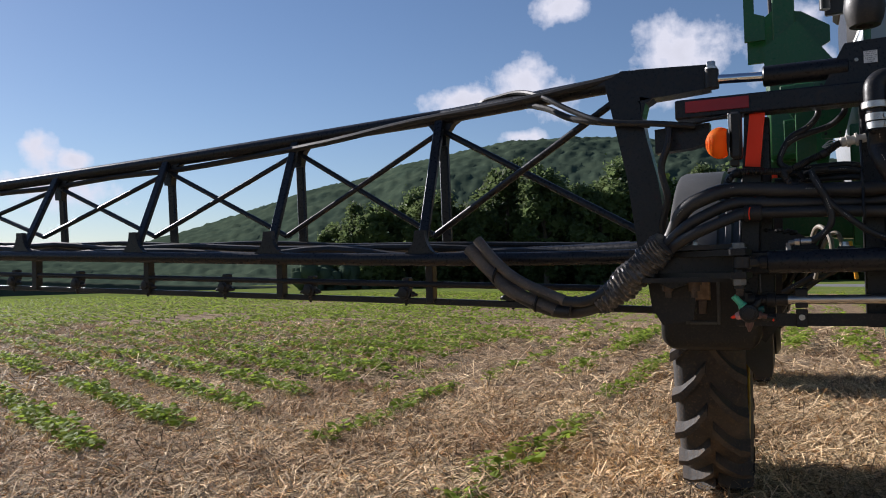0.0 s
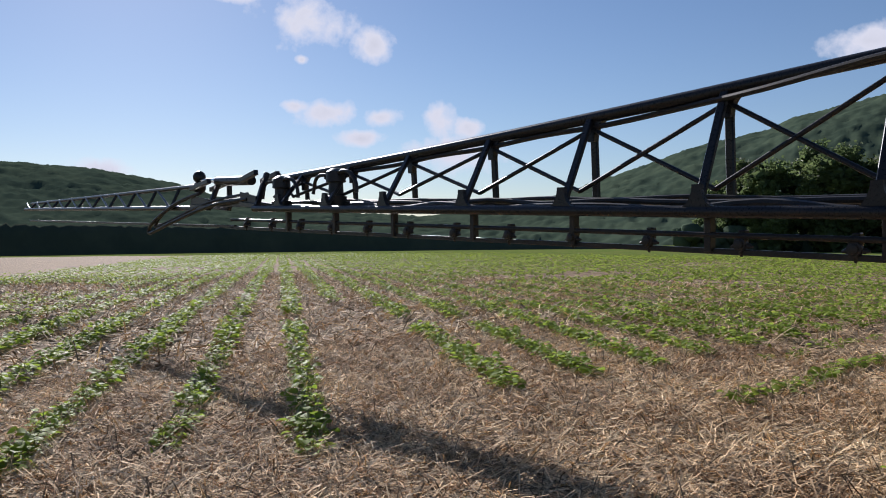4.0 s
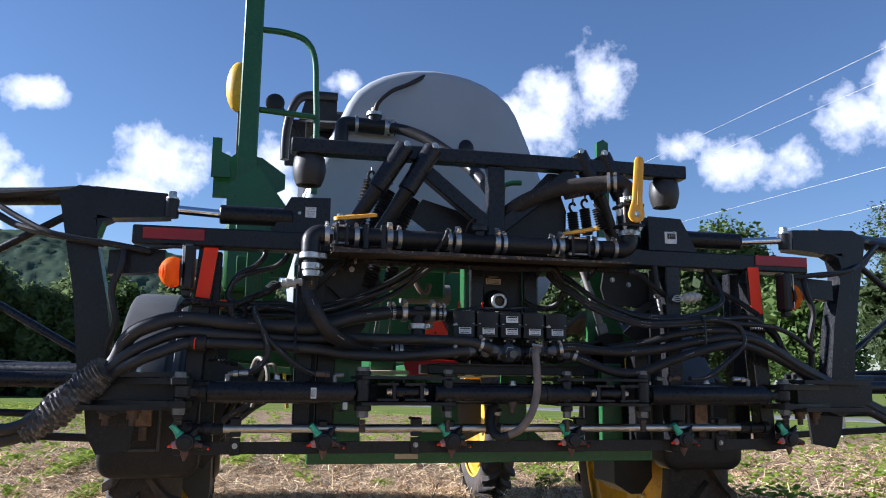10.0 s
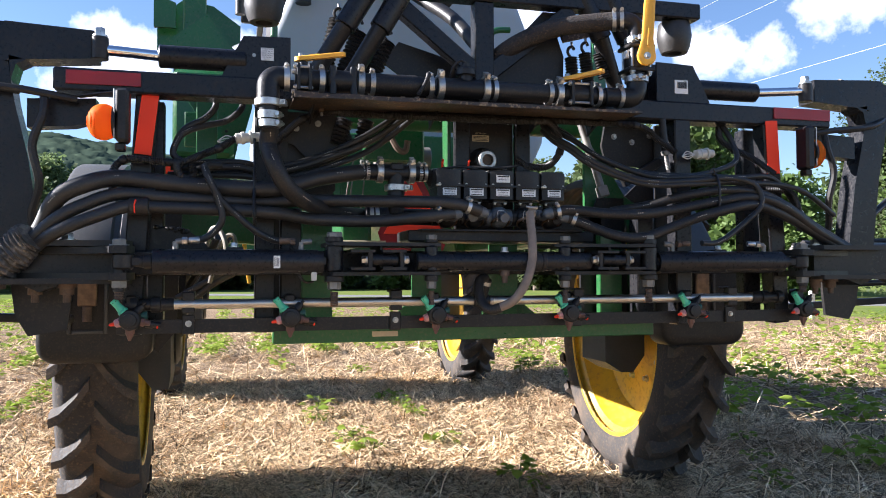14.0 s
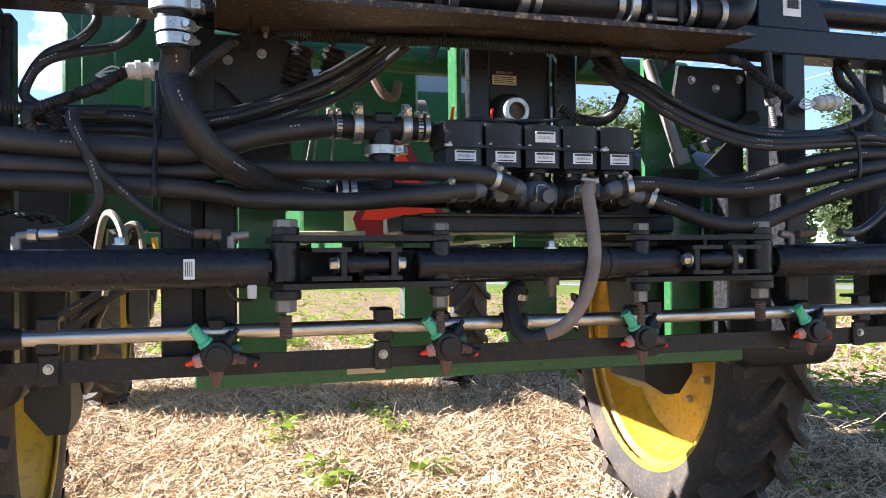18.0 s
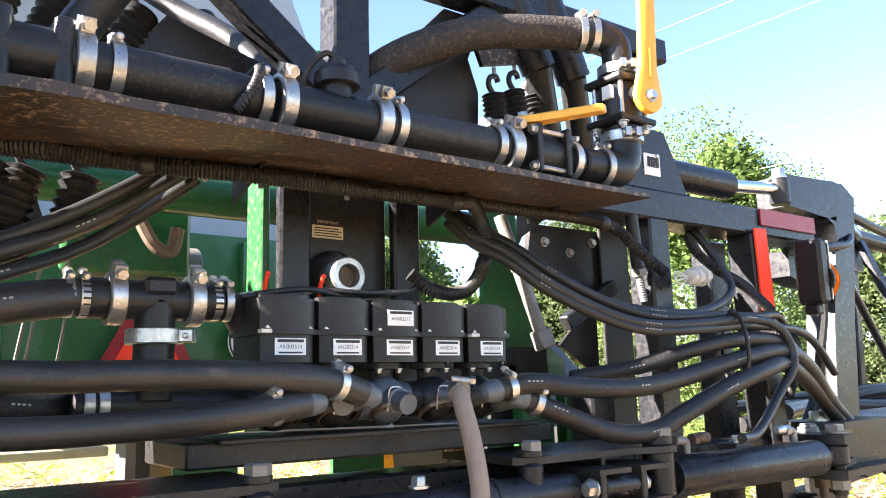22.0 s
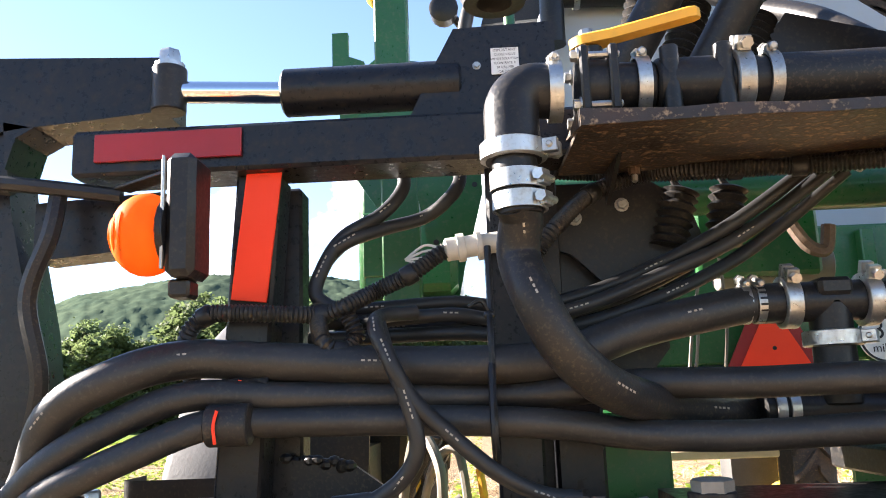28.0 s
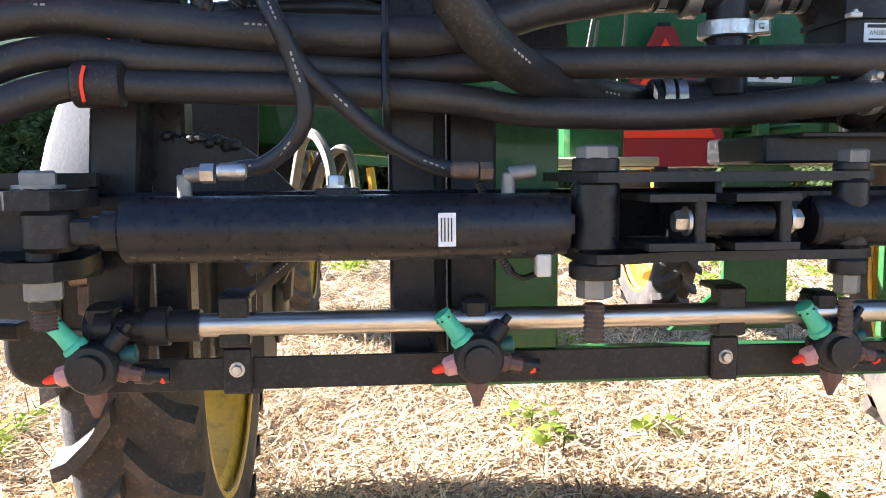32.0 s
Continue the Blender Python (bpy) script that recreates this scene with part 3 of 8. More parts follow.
# far left: a strip tinted as the wood's shaded edge; undergrowth at the trees' foot
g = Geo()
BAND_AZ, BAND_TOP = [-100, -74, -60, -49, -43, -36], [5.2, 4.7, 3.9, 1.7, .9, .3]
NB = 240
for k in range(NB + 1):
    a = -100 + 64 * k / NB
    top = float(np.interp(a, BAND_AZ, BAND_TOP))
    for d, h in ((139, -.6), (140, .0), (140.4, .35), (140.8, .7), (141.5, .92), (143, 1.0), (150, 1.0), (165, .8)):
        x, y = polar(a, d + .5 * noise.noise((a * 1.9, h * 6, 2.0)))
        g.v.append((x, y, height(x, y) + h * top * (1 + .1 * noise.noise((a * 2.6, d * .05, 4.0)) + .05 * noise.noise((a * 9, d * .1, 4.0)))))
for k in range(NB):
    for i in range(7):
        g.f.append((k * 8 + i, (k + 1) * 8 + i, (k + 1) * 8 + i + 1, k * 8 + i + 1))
solo("hedgerow", g, SHADEWOOD, "low dark wood edge at the field's far end, shade in its colour", "hedge", kind="stuff", sharp=180)
g = Geo()
for k in range(1500):
    a = rng.uniform(-36, 36)
    d = (88 if a < 10 else 88 - (a - 10) * 1.05) + rng.uniform(2, 9)
    x, y = polar(a, d)
    v, f = lump((x, y, height(x, y) + rng.uniform(0.2, 2.4)), rng.uniform(.5, 1.2), 1.0, 6, 3, .6)
    g.add(v, f)
solo("undergrowth", g, CANOPY, "dark shaded undergrowth along the field's far edge", "bushes", kind="stuff", sharp=180)
# large trees by the lane
BIG = [(56.2, 20.7, 7.5, 6.2, FOLIAGE2, 31), (66, 33, 6.6, 8.0, FOLIAGE, 33), (30.8, 50, 10.6, 6.5, FOLIAGE, 34), (33.6, 52, 12.0, 6.8, FOLIAGE2, 36), (38.6, 44, 6.4, 6.4, FOLIAGE2, 37), (27.4, 56, 12.6, 7, FOLIAGE, 38), (47.6, 36, 9.6, 6.6, FOLIAGE, 39)]
for a, d, tall, wide, lm, seed in BIG:
    x, y = polar(a, d)
    tree("lane_tree", x, y, tree_mesh(seed, tall, wide, 90000 if d < 22 else (40000 if d < 40 else 14000), 0.045 if d < 22 else (0.08 if d < 40 else 0.15), 0.1, 40), "tall broad leafy tree beside the lane", lm, BARK, "trees by the lane")

# ---- sprayer: wheels ----
def wheel(x, y, side, label):
    """side: -1 left, 1 right. Bar-lug tyre on a dished yellow rim."""
    z, R, W = 0.84, 0.88, 0.335
    t = thing("wheel", (x, y, 0), label, "wheel", "wheels")
    g = Geo()
    c = Vector((x - W / 2, y, z))
    prof = [(0.02, 0.60), (0.0, 0.68), (0.0, 0.75), (0.02, 0.795), (0.06, 0.822), (W / 2, 0.832), (W - 0.06, 0.822), (W - 0.02, 0.795), (W, 0.75), (W, 0.68), (W - 0.02, 0.60)]
    g.lathe(c, (1, 0, 0), prof, 56, (False, False))
    tyre = part("tyre", g, TYRE, t, "dusty black rubber tyre with worn bar lugs")
    n = 25
    for s in (-1, 1):
        verts, faces = [], []
        for u, da in ((0.0, 0.0), (0.34, 0.09), (0.72, 0.165), (1.0, 0.2)):
            px = s * (0.01 + u * (W / 2 - 0.005))
            rr = 0.83 - (0.02 if u > 0.9 else 0.0) - (0.012 if u > .6 else 0)
            for half, lift in ((0.024, 0.05), (-0.026, 0.05), (0.04, -0.02), (-0.04, -0.02)):
                q = rr + lift
                verts.append((px, q * math.cos(da + half), q * math.sin(da + half)))
        for i in range(3):
            o = i * 4
            faces += [(o, o + 1, o + 5, o + 4), (o, o + 4, o + 6, o + 2), (o + 1, o + 3, o + 7, o + 5)]
        faces += [(0, 2, 3, 1), (12, 13, 15, 14)]
        me = Geo().add(verts, faces).mesh("lug", TYRE, smooth=False)
        for k in range(n):
            lug = new("lug", me)
            lug.parent = tyre
            lug.matrix_basis = pose(0, 0, z, math.degrees(2 * math.pi * (k + (0.5 if s > 0 else 0)) / n))
    s = -side
    c = Vector((x + s * W * 0.46, y, z))
    d = (-s, 0, 0)
    g = Geo().lathe(c, d, [(0.01, 0.60), (0.0, 0.61), (0.0, 0.635), (0.012, 0.64), (0.03, 0.61), (0.05, 0.575), (0.12, 0.56), (0.16, 0.52), (0.2, 0.5), (0.225, 0.42), (0.205, 0.24), (0.19, 0.2), (0.19, 0.02)], 48, (False, True))
    rim = part("rim", g, YELLOW, t, "yellow painted steel rim")
    nut = Geo().hexbolt((0, 0, 0), (s, 0, 0), 0.016, 0.02).mesh("wheel_nut", ZINC)
    for k in range(10):
        a = 2 * math.pi * k / 10
        ob = new("wheel_nut", nut)
        ob.parent = rim
        ob.location = c + Vector((-s * 0.2, 0.3 * math.cos(a), 0.3 * math.sin(a))) - ORIGIN[rim]
    return t


wheel(-1.492, 1.64, -1, "rear wheel with dusty bar-lug tyre standing in the straw").rotation_euler.z = radians(2)
wheel(1.45, 1.64, 1, "rear wheel with bright yellow rim and muddy tyre").rotation_euler.z = radians(-3)
wheel(-1.545, 5.85, -1, "front wheel with dusty bar-lug tyre")
wheel(1.6, 5.85, 1, "front wheel with yellow rim and dusty tyre").rotation_euler.z = radians(-2)

# ---- chassis ----
chassis = thing("sprayer_chassis", (0, 3.5, 0), "green steel chassis of a tall crop sprayer on yellow-rimmed wheels", "sprayer")
for s in (-1, 1):
    part("frame_rail", Geo().span(s * .42 - .06, s * .42 + .06, .45, 6.7, 1.3, 1.42, .01), GREEN, chassis)
    for y in (1.64, 5.85):
        part("axle_arm", Geo().beam((s * .3, y, 1.38), (s * 1.24, y, 1.46), .2, .16, .012), GREEN, chassis)
        part("wheel_leg", Geo().beam((s * 1.17, y, 1.5), (s * 1.22, y - .02, .86), .16, .12, .02, up=(0, 1, 0)), BLACK2, chassis)
        part("hub_motor", Geo().lathe((s * 1.16, y, .845), (s, 0, 0), [(0, .1), (.02, .13), (.16, .13), (.17, .17), (.22, .17)], 24), BLACK2, chassis)
        part("leg_shield", Geo().prism([(s * 1.1 if s > 0 else -1.19, 1.3), (s * 1.1 if s > 0 else -1.19, .69), (s * 1.2, .63), (s * 1.27, .63), (s * (1.34 if y < 4 or s < 0 else 1.46), .72), (s * (1.34 if y < 4 or s < 0 else 1.46), 1.3)], y - .34, y - .04), FENDER, chassis, "black pointed guard over the wheel leg")
part("rear_cross_rail", Geo().span(-.76, .80, .235, .275, .925, .985, .004), GREEN, chassis)
for x0, x1, z0, z1 in ((-.775, -.735, .985, 1.42), (-.655, -.54, .985, 1.4), (.70, .74, .985, 1.42), (.56, .66, .985, 1.36), (.06, .2, .985, 1.2)):
    part("rear_upright", Geo().span(x0, x1, .24, .28, z0, z1, .004), GREEN, chassis)
part("deck", Geo().span(-.48, .5, 1.32, 4.2, 1.44, 1.5, .01), GREEN, chassis)
part("rear_panel", Geo().span(-.36, -.09, .62, .66, 1.67, 1.86, .01), GREEN, chassis)
part("tank_bulkhead", Geo().span(-.8, .62, 1.25, 1.28, 1.5, 1.9, .008), GREEN, chassis, "dark green steel bulkhead under the tank")
for x in (-.7, -.42, .28, .5):
    part("bulkhead_rib", Geo().span(x, x + .04, 1.21, 1.25, 1.34, 1.88, .004), GREEN, chassis)
part("bulkhead_foot", Geo().span(-.8, -.22, 1.25, 1.28, 1.3, 1.49, .006), GREEN, chassis)
part("cross_tube", Geo().cyl((-.75, .5, 1.83), (.78, .5, 1.83), .045, n=20), GREEN, chassis)
part("side_box", Geo().span(-1.17, -.9, 1.0, 2.3, 1.72, 2.12, .02), GREEN, chassis)
part("side_plate", Geo().prism([(-1.16, 1.62), (-.92, 1.62), (-.86, 1.9), (-.86, 2.2), (-1.02, 2.42), (-1.18, 2.3)], 1.14, 1.17), GREEN, chassis)
part("cab", Geo().span(-.62, .7, 4.35, 6.0, 1.9, 3.7, .12), PLASTIC, chassis, "dark cab")
part("cab_window", Geo().span(-.55, .62, 4.33, 4.36, 2.5, 3.5, .05), GLASS, chassis, "dark glazed rear window")
part("cab_roof", Geo().span(-.66, .74, 4.3, 6.1, 3.68, 3.86, .08), PLASTIC, chassis, "black cab roof")

# ---- ladder post and handrail ----
post = thing("handrail_post", (-1.08, 1.2, 1.6), "tall green steel post with a round handrail", "handrail")
part("post", Geo().span(-1.135, -1.03, 1.18, 1.26, 1.6, 3.43, .006), GREEN, post)
part("rail", Geo().tube([(-1.03, 1.22, 3.24), (-.9, 1.22, 3.235), (-.79, 1.22, 3.2), (-.735, 1.22, 3.1), (-.72, 1.22, 2.9), (-.71, 1.22, 2.66), (-.71, 1.22, 2.3)], .018, 10), GREEN, post)
part("lower_rail", Geo().cyl((-1.03, 1.22, 2.765), (-.712, 1.22, 2.745), .017), GREEN, post)
part("post_bracket", Geo().prism([(-1.26, 2.26), (-1.0, 2.26), (-.87, 2.33), (-.87, 2.41), (-1.0, 2.5), (-1.14, 2.52), (-1.26, 2.42)], 1.27, 1.29), GREEN, post)
part("post_hook", Geo().prism([(-1.27, 2.36), (-1.17, 2.36), (-1.17, 2.48), (-1.22, 2.5), (-1.22, 2.58), (-1.27, 2.58)], 1.2, 1.225), GREEN, post)

# ---- tank ----
tank = thing("spray_tank", (.03, 2.7, 1.5), "large white plastic spray tank strapped on the chassis", "tank")
g = Geo()
TANK_Z = [1.5, 1.56, 1.7, 1.9, 2.2, 2.43, 2.64, 2.8, 2.976, 3.06, 3.14, 3.19, 3.22, 3.228]
TANK_W = [.0, .42, .66, .79, .82, .765, .675, .615, .54, .485, .38, .26, .12, .0]
sec = []
for k in range(48):            # equal steps round the section, wide at the foot and rounded on top
    a = 2 * math.pi * k / 48
    z = 2.364 + .864 * math.sin(a)
    sec.append((math.copysign(float(np.interp(z, TANK_Z, TANK_W)), math.cos(a)), (z - 2.36) / 1.03))
verts, faces = [], []
lay = [(1.50, .6), (1.505, .93), (1.515, .97), (1.54, .992), (1.58, 1.0), (3.75, 1.0), (3.9, .95), (3.95, .6)]
for y, s in lay:
    verts += [(.04 + sx * s, y, 2.36 + sz * s * 1.03) for sx, sz in sec]
for i in range(len(lay) - 1):
    for k in range(48):
        j = (k + 1) % 48
        faces.append((i * 48 + k, i * 48 + j, (i + 1) * 48 + j, (i + 1) * 48 + k))
faces += [tuple(range(48)), tuple(range((len(lay) - 1) * 48, len(lay) * 48))]
g.add(verts, faces)
part("shell", g, TANK, tank, sharp=60)
part("fill_lid", Geo().lathe((.04, 2.4, 3.2), (0, 0, 1), [(0, .26), (.06, .26), (.07, .28), (.1, .28), (.12, .2)], 28), PLASTIC, tank, "black screw lid")
for y in (2.0, 2.9, 3.6):
    part("strap", Geo().tube([(.04 + math.copysign(float(np.interp(2.364 + .864 * math.sin(a), TANK_Z, TANK_W)) + .012, math.cos(a)), y, 2.364 + .876 * math.sin(a)) for a in [math.pi * (k + .5) / 16 for k in range(16)]], .012, 6, 2), ZINC, tank, "steel hold-down strap")
for k in range(9):
    part("level_mark", Geo().span(.6, .64 if k % 2 else .67, 1.512, 1.52, 1.9 + .09 * k, 1.904 + .09 * k, .0005), INK, tank)

# ---- fenders ----
for s, fx, half in ((-1, -1.43, .218), (1, 1.3, .225)):
    f = thing("fender", (fx, 1.64, .83), "black plastic fender with a rounded rear panel behind the tyre", "fender", "fenders")
    g = Geo()
    verts, faces = [], []
    prof = [(-half + .0, -.05), (-half + .01, -.01), (-half + .03, .0), (.02, .0), (.03, -.014), (.05, -.014), (.06, .0), (.085, .0), (.095, -.014), (.115, -.014), (.125, .0), (.15, .0), (.16, -.014), (.18, -.014), (.19, .0), (half - .01, -.01), (half, -.05)]
    n = len(prof)
    for k in range(15):
        a = radians(60 + 98 * k / 14)
        for lift in (0, -.012):
            verts += [(fx - s * px, 1.64 + (.915 + pr + lift) * math.cos(a), .83 + (.915 + pr + lift) * math.sin(a)) for px, pr in prof]
    for k in range(14):
        for i in range(n - 1):
            for o in (0, n):
                q = k * 2 * n + o + i
                faces.append((q, q + 1, q + 2 * n + 1, q + 2 * n))
        q = k * 2 * n
        faces += [(q, q + n, q + 3 * n, q + 2 * n), (q + n - 1, q + 2 * n - 1, q + 4 * n - 1, q + 3 * n - 1)]
    for q in (0, 14 * 2 * n):
        faces += [(q + i, q + i + 1, q + n + i + 1, q + n + i) for i in range(n - 1)]
    part("fender_shell", g.add(verts, faces), FENDER, f)
    g = Geo()
    rim_ = []
    for inset, y in ((.0, .78), (.0, .66), (.006, .645), (.02, .636), (.05, .632)):
        w, low, r = half - inset, .832 + inset, .075 - inset * .6
        ring = [(-w, 1.28), (-w, low + r)] + [(-w + r - r * math.cos(radians(u)), low + r - r * math.sin(radians(u))) for u in (18, 36, 54, 72, 90)]
        ring += [(w - r + r * math.sin(radians(u)), low + r - r * math.cos(radians(u))) for u in (0, 18, 36, 54, 72, 90)] + [(w, 1.28)]
        rim_.append([(fx + x, y, z) for x, z in ring])
    m = len(rim_[0])
    verts = [p for ring in rim_ for p in ring]
    faces = [(i * m + k, i * m + k + 1, (i + 1) * m + k + 1, (i + 1) * m + k) for i in range(len(rim_) - 1) for k in range(m - 1)] + [tuple(range((len(rim_) - 1) * m, len(rim_) * m))]
    part("rear_panel", g.add(verts, faces), BLACK2, f, "rounded black plastic panel with a scuffed lower edge", sharp=60)
    part("pocket_frame", Geo().span(fx - .1, fx - .085, .618, .636, .95, 1.2, .004).span(fx + .035, fx + .05, .618, .636, .95, 1.2, .004).span(fx - .085, fx + .035, .62, .634, .95, .965, .003), FENDER, f)
    part("pocket_plate", Geo().span(fx - .06, fx + .01, .606, .63, 1.06, 1.2, .004), BRONZE, f, "rust-brown steel tongue")
    part("pocket_bolt", Geo().cyl((fx - .024, .61, 1.0), (fx - .024, .61, 1.06), .018, n=12), RUSTBOLT, f)
    part("panel_wedge", Geo().prism([(fx - half + .005, .97), (fx - half + .1, .97), (fx - half + .08, 1.2), (fx - half + .03, 1.2)], .62, .64), FENDER, f)
    part("fender_bracket", Geo().beam((s * 1.2, 1.64, 1.5), (s * 1.36, 1.3, 1.72), .05, .03), BLACK2, f)

# ---- centre rack ----
rack = thing("boom_centre_frame", (0, .07, .95), "black painted steel centre frame carrying the spray booms", "boom frame")
part("top_rail", Geo().span(-1.47, 1.51, .02, .12, 1.785, 1.86, .006), BLACK, rack)
for s in (-1, 1):
    part("outer_post", Geo().beam((s * 1.185 + (.03 if s > 0 else 0), .095 if s < 0 else .052, 1.79), (s * 1.235 + (.03 if s > 0 else 0), .095 if s < 0 else .06, .98), .07, .075, .005, up=(0, 1, 0)), BLACK, rack)
    part("inner_post", Geo().span(*sorted((s * .83 + (.02 if s > 0 else 0), s * .76 + (.02 if s > 0 else 0))), .018 if s > 0 else .08, .09 if s > 0 else .15, .98, 1.79, .005), BLACK, rack)
    part("backing_plate", Geo().span(*sorted((s * (.79 if s < 0 else .875), s * (.71 if s < 0 else .775))), .17, .18, 1.0, 1.79, .002), BLACK2, rack)
    part("second_post", Geo().span(*sorted((s * .74, s * .665)), .12, .19, 1.0, 1.42, .005), BLACK, rack)
    if s < 0:
        part("side_gusset", Geo().prism([(-.82, 1.78), (-.55, 1.78), (-.49, 1.74), (-.47, 1.68), (-.49, 1.62), (-.53, 1.595), (-.64, 1.61), (-.69, 1.66), (-.82, 1.7)], .185, .2), BLACK2, rack)
        part("lower_gusset", Geo().prism([(-.82, 1.72), (-.62, 1.7), (-.54, 1.6), (-.53, 1.5), (-.58, 1.44), (-.82, 1.44)], .225, .24), BLACK2, rack)
    else:
        part("side_gusset", Geo().prism([(.88, 1.78), (.56, 1.78), (.545, 1.7), (.56, 1.645), (.6, 1.625), (.7, 1.62), (.78, 1.6), (.88, 1.6)], .185, .2), BLACK2, rack)
        part("knee_brace", Geo().beam((.62, .15, 1.545), (.79, .15, 1.64), .035, .03, .003, up=(0, 1, 0)), BLACK2, rack)
        part("knee_plate", Geo().prism([(.66, 1.5), (.79, 1.42), (.79, 1.62)], .21, .22), BLACK2, rack)
    for dx, dz in ((.6, 1.74), (.68, 1.72), (.76, 1.75)):
        part("gusset_bolt", Geo().hexbolt((s * dx, .185, dz), (0, -1, 0), .009, .008), ZINC, rack)
part("lower_rail", Geo().span(-1.28, 1.3, .04, .13, 1.18, 1.265, .006), BLACK, rack)
for x0, x1 in ((-1.19, -1.135), (1.17, 1.25)):
    part("rear_post", Geo().span(x0, x1, .14, .2, .99, 1.785, .005), BLACK, rack)
part("pivot_plate", Geo().prism([(.5, 1.0), (.5, 1.3), (.58, 1.5), (.7, 1.5), (.72, 1.0)], .3, .312), BLACK2, rack)
part("lit_edge", Geo().span(-.102, -.085, .2, .27, 1.3, 1.86, .003), GREEN, chassis)
for x0, x1 in ((-.082, -.02), (.165, .228)):
    part("column", Geo().span(x0, x1, .16, .185, 1.3, 1.9, .005), BLACK, rack)
part("column_panel", Geo().span(-.025, .17, .2, .22, 1.3, 1.82, .004), BLACK2, rack)
part("under_tray", Geo().span(-.3, .42, .0, .2, 1.3, 1.34, .004), BLACK2, rack)
# upper frame
part("top_bar", Geo().span(-.88, .91, .03, .1, 2.2, 2.262, .005), BLACK, rack)
part("centre_post", Geo().span(-.035, .04, .04, .1, 1.86, 2.2, .004), BLACK, rack)
for s in (-1, 1):
    part("diagonal", Geo().beam((s * .36, .07, 2.2), (s * .02, .07, 1.93), .06, .055, .004, up=(0, 1, 0)), BLACK, rack)
    part("cheek_plate", Geo().prism([(s * .25, 1.9), (s * .06, 1.9), (s * .04, 1.99), (s * .3, 2.06), (s * .36, 1.98)], .16, .175), BLACK2, rack)
for x0, x1 in ((-.41, -.6), (-.29, -.47), (.39, .55), (.505, .655)):
    d = Vector((x1 - x0, 0, -.31))
    p = Vector((x0, .0 if x0 < 0 else .06, 2.29 if x0 > 0 else 2.245))
    part("strut_sleeve", Geo().cyl(p, p + d * .62, .04, n=20), BLACK, rack)
    part("strut_rod", Geo().cyl(p + d * .6, p + d * 1.35 + Vector((0, .08, 0)), .031, n=18), BLACK2, rack)
    part("strut_bolt", Geo().hexbolt(p + Vector((0, -.03, .0)), (0, -1, 0), .013, .012), ZINC, rack)
part("spring_hanger", Geo().prism([(.33, 2.075), (.46, 2.11), (.47, 2.15), (.38, 2.16), (.315, 2.11)], .062, .074), RUST, rack, "rust-edged steel spring hanger")
part("strut_web", Geo().prism([(.06, 1.9), (.34, 1.9), (.345, 2.03), (.32, 2.1), (.36, 2.2), (.26, 2.2), (.1, 2.03)], .1, .112), BLACK2, rack)
for x in (-.8, .83):
    b = thing("rubber_bumper", (x, .07, 2.2), "worn black rubber stop hanging from the top bar", "bumper", "rubber stops")
    part("rubber", Geo().lathe((x, .1, 2.2), (0, 0, -1), [(0, .056), (.01, .064), (.06, .07), (.1, .062), (.125, .052), (.125, .03), (.1, .028)], 22), DUSTYHOSE, b)
    part("mount", Geo().lathe((x, .1, 2.215), (0, 0, -1), [(0, .05), (.016, .05)], 20), ZINC, b)
# reflectors on the rack
for x0, x1 in ((-1.43, -1.2), (1.232, 1.502)):
    solo("red_reflector", Geo().span(x0, x1, .013, .019, 1.805 if x0 < 0 else 1.812, 1.85 if x0 < 0 else 1.858, .001), DARKRED, "dull red reflective strip on the frame's top rail", "reflector", "reflectors")
for s in (-1, 1):
    solo("orange_reflector", Geo().beam((s * 1.172 + (.04 if s > 0 else 0), .05 if s < 0 else .008, 1.80), (s * 1.197 + (.026 if s > 0 else 0), .05 if s < 0 else .01, 1.585), .055, .006, .001, up=(0, 1, 0)), RED, "bright red-orange reflective strip on the frame's post", "reflector", "reflectors")

# ---- boom fold cylinders ----
for s in (-1, 1):
    c = thing("fold_cylinder", (s * 1.0, .07, 1.86), "black hydraulic fold cylinder with a chrome rod", "hydraulic cylinder", "upper cylinders")
    e = -1.335 if s < 0 else 1.425
    part("barrel", Geo().cyl((s * .86, .08, 1.928), (s * (1.15 if s < 0 else 1.19), .08, 1.928), .039, n=22, b=.004), BLACK, c)
    part("rod", Geo().cyl((s * (1.15 if s < 0 else 1.19), .08, 1.929), (e - s * .02, .07, 1.935 if s < 0 else 1.945), .018, n=16), CHROME, c, "polished chrome rod")
    part("rod_eye", Geo().cyl((e, .065, 1.90), (e, .065, 1.975), .028, n=16), BLACK2, c)
    part("pin", Geo().hexbolt((e, .065, 1.975), (0, 0, 1), .018, .024), ZINC, c)
    p = thing("cylinder_bracket", (s * .82, .06, 1.86), "black steel bracket with a white warning label", "bracket", "cylinder brackets")
    part("bracket_plate", Geo().prism([(s * .945, 1.862), (s * .71, 1.862), (s * .71, 2.015), (s * .87, 2.01), (s * .905, 1.945)], .05 if s < 0 else .03, .06 if s < 0 else .04), BLACK, p)
    part("bracket_back", Geo().prism([(s * .945, 1.862), (s * .71, 1.862), (s * .71, 2.025), (s * .87, 2.02), (s * .905, 1.955)], .1, .11), BLACK, p)
    part("bracket_bolt", Geo().hexbolt((s * .835, .05 if s < 0 else .03, 1.945), (0, -1, 0), .005, .005), ZINC, p)
    part("warning_label", Geo().span(-.812 if s < 0 else .787, -.768 if s < 0 else .846, .0465 if s < 0 else .0275, .0485 if s < 0 else .0295, 1.928 if s < 0 else 1.894, 1.972 if s < 0 else 1.948, .0005), WHITE, p, "white printed label")

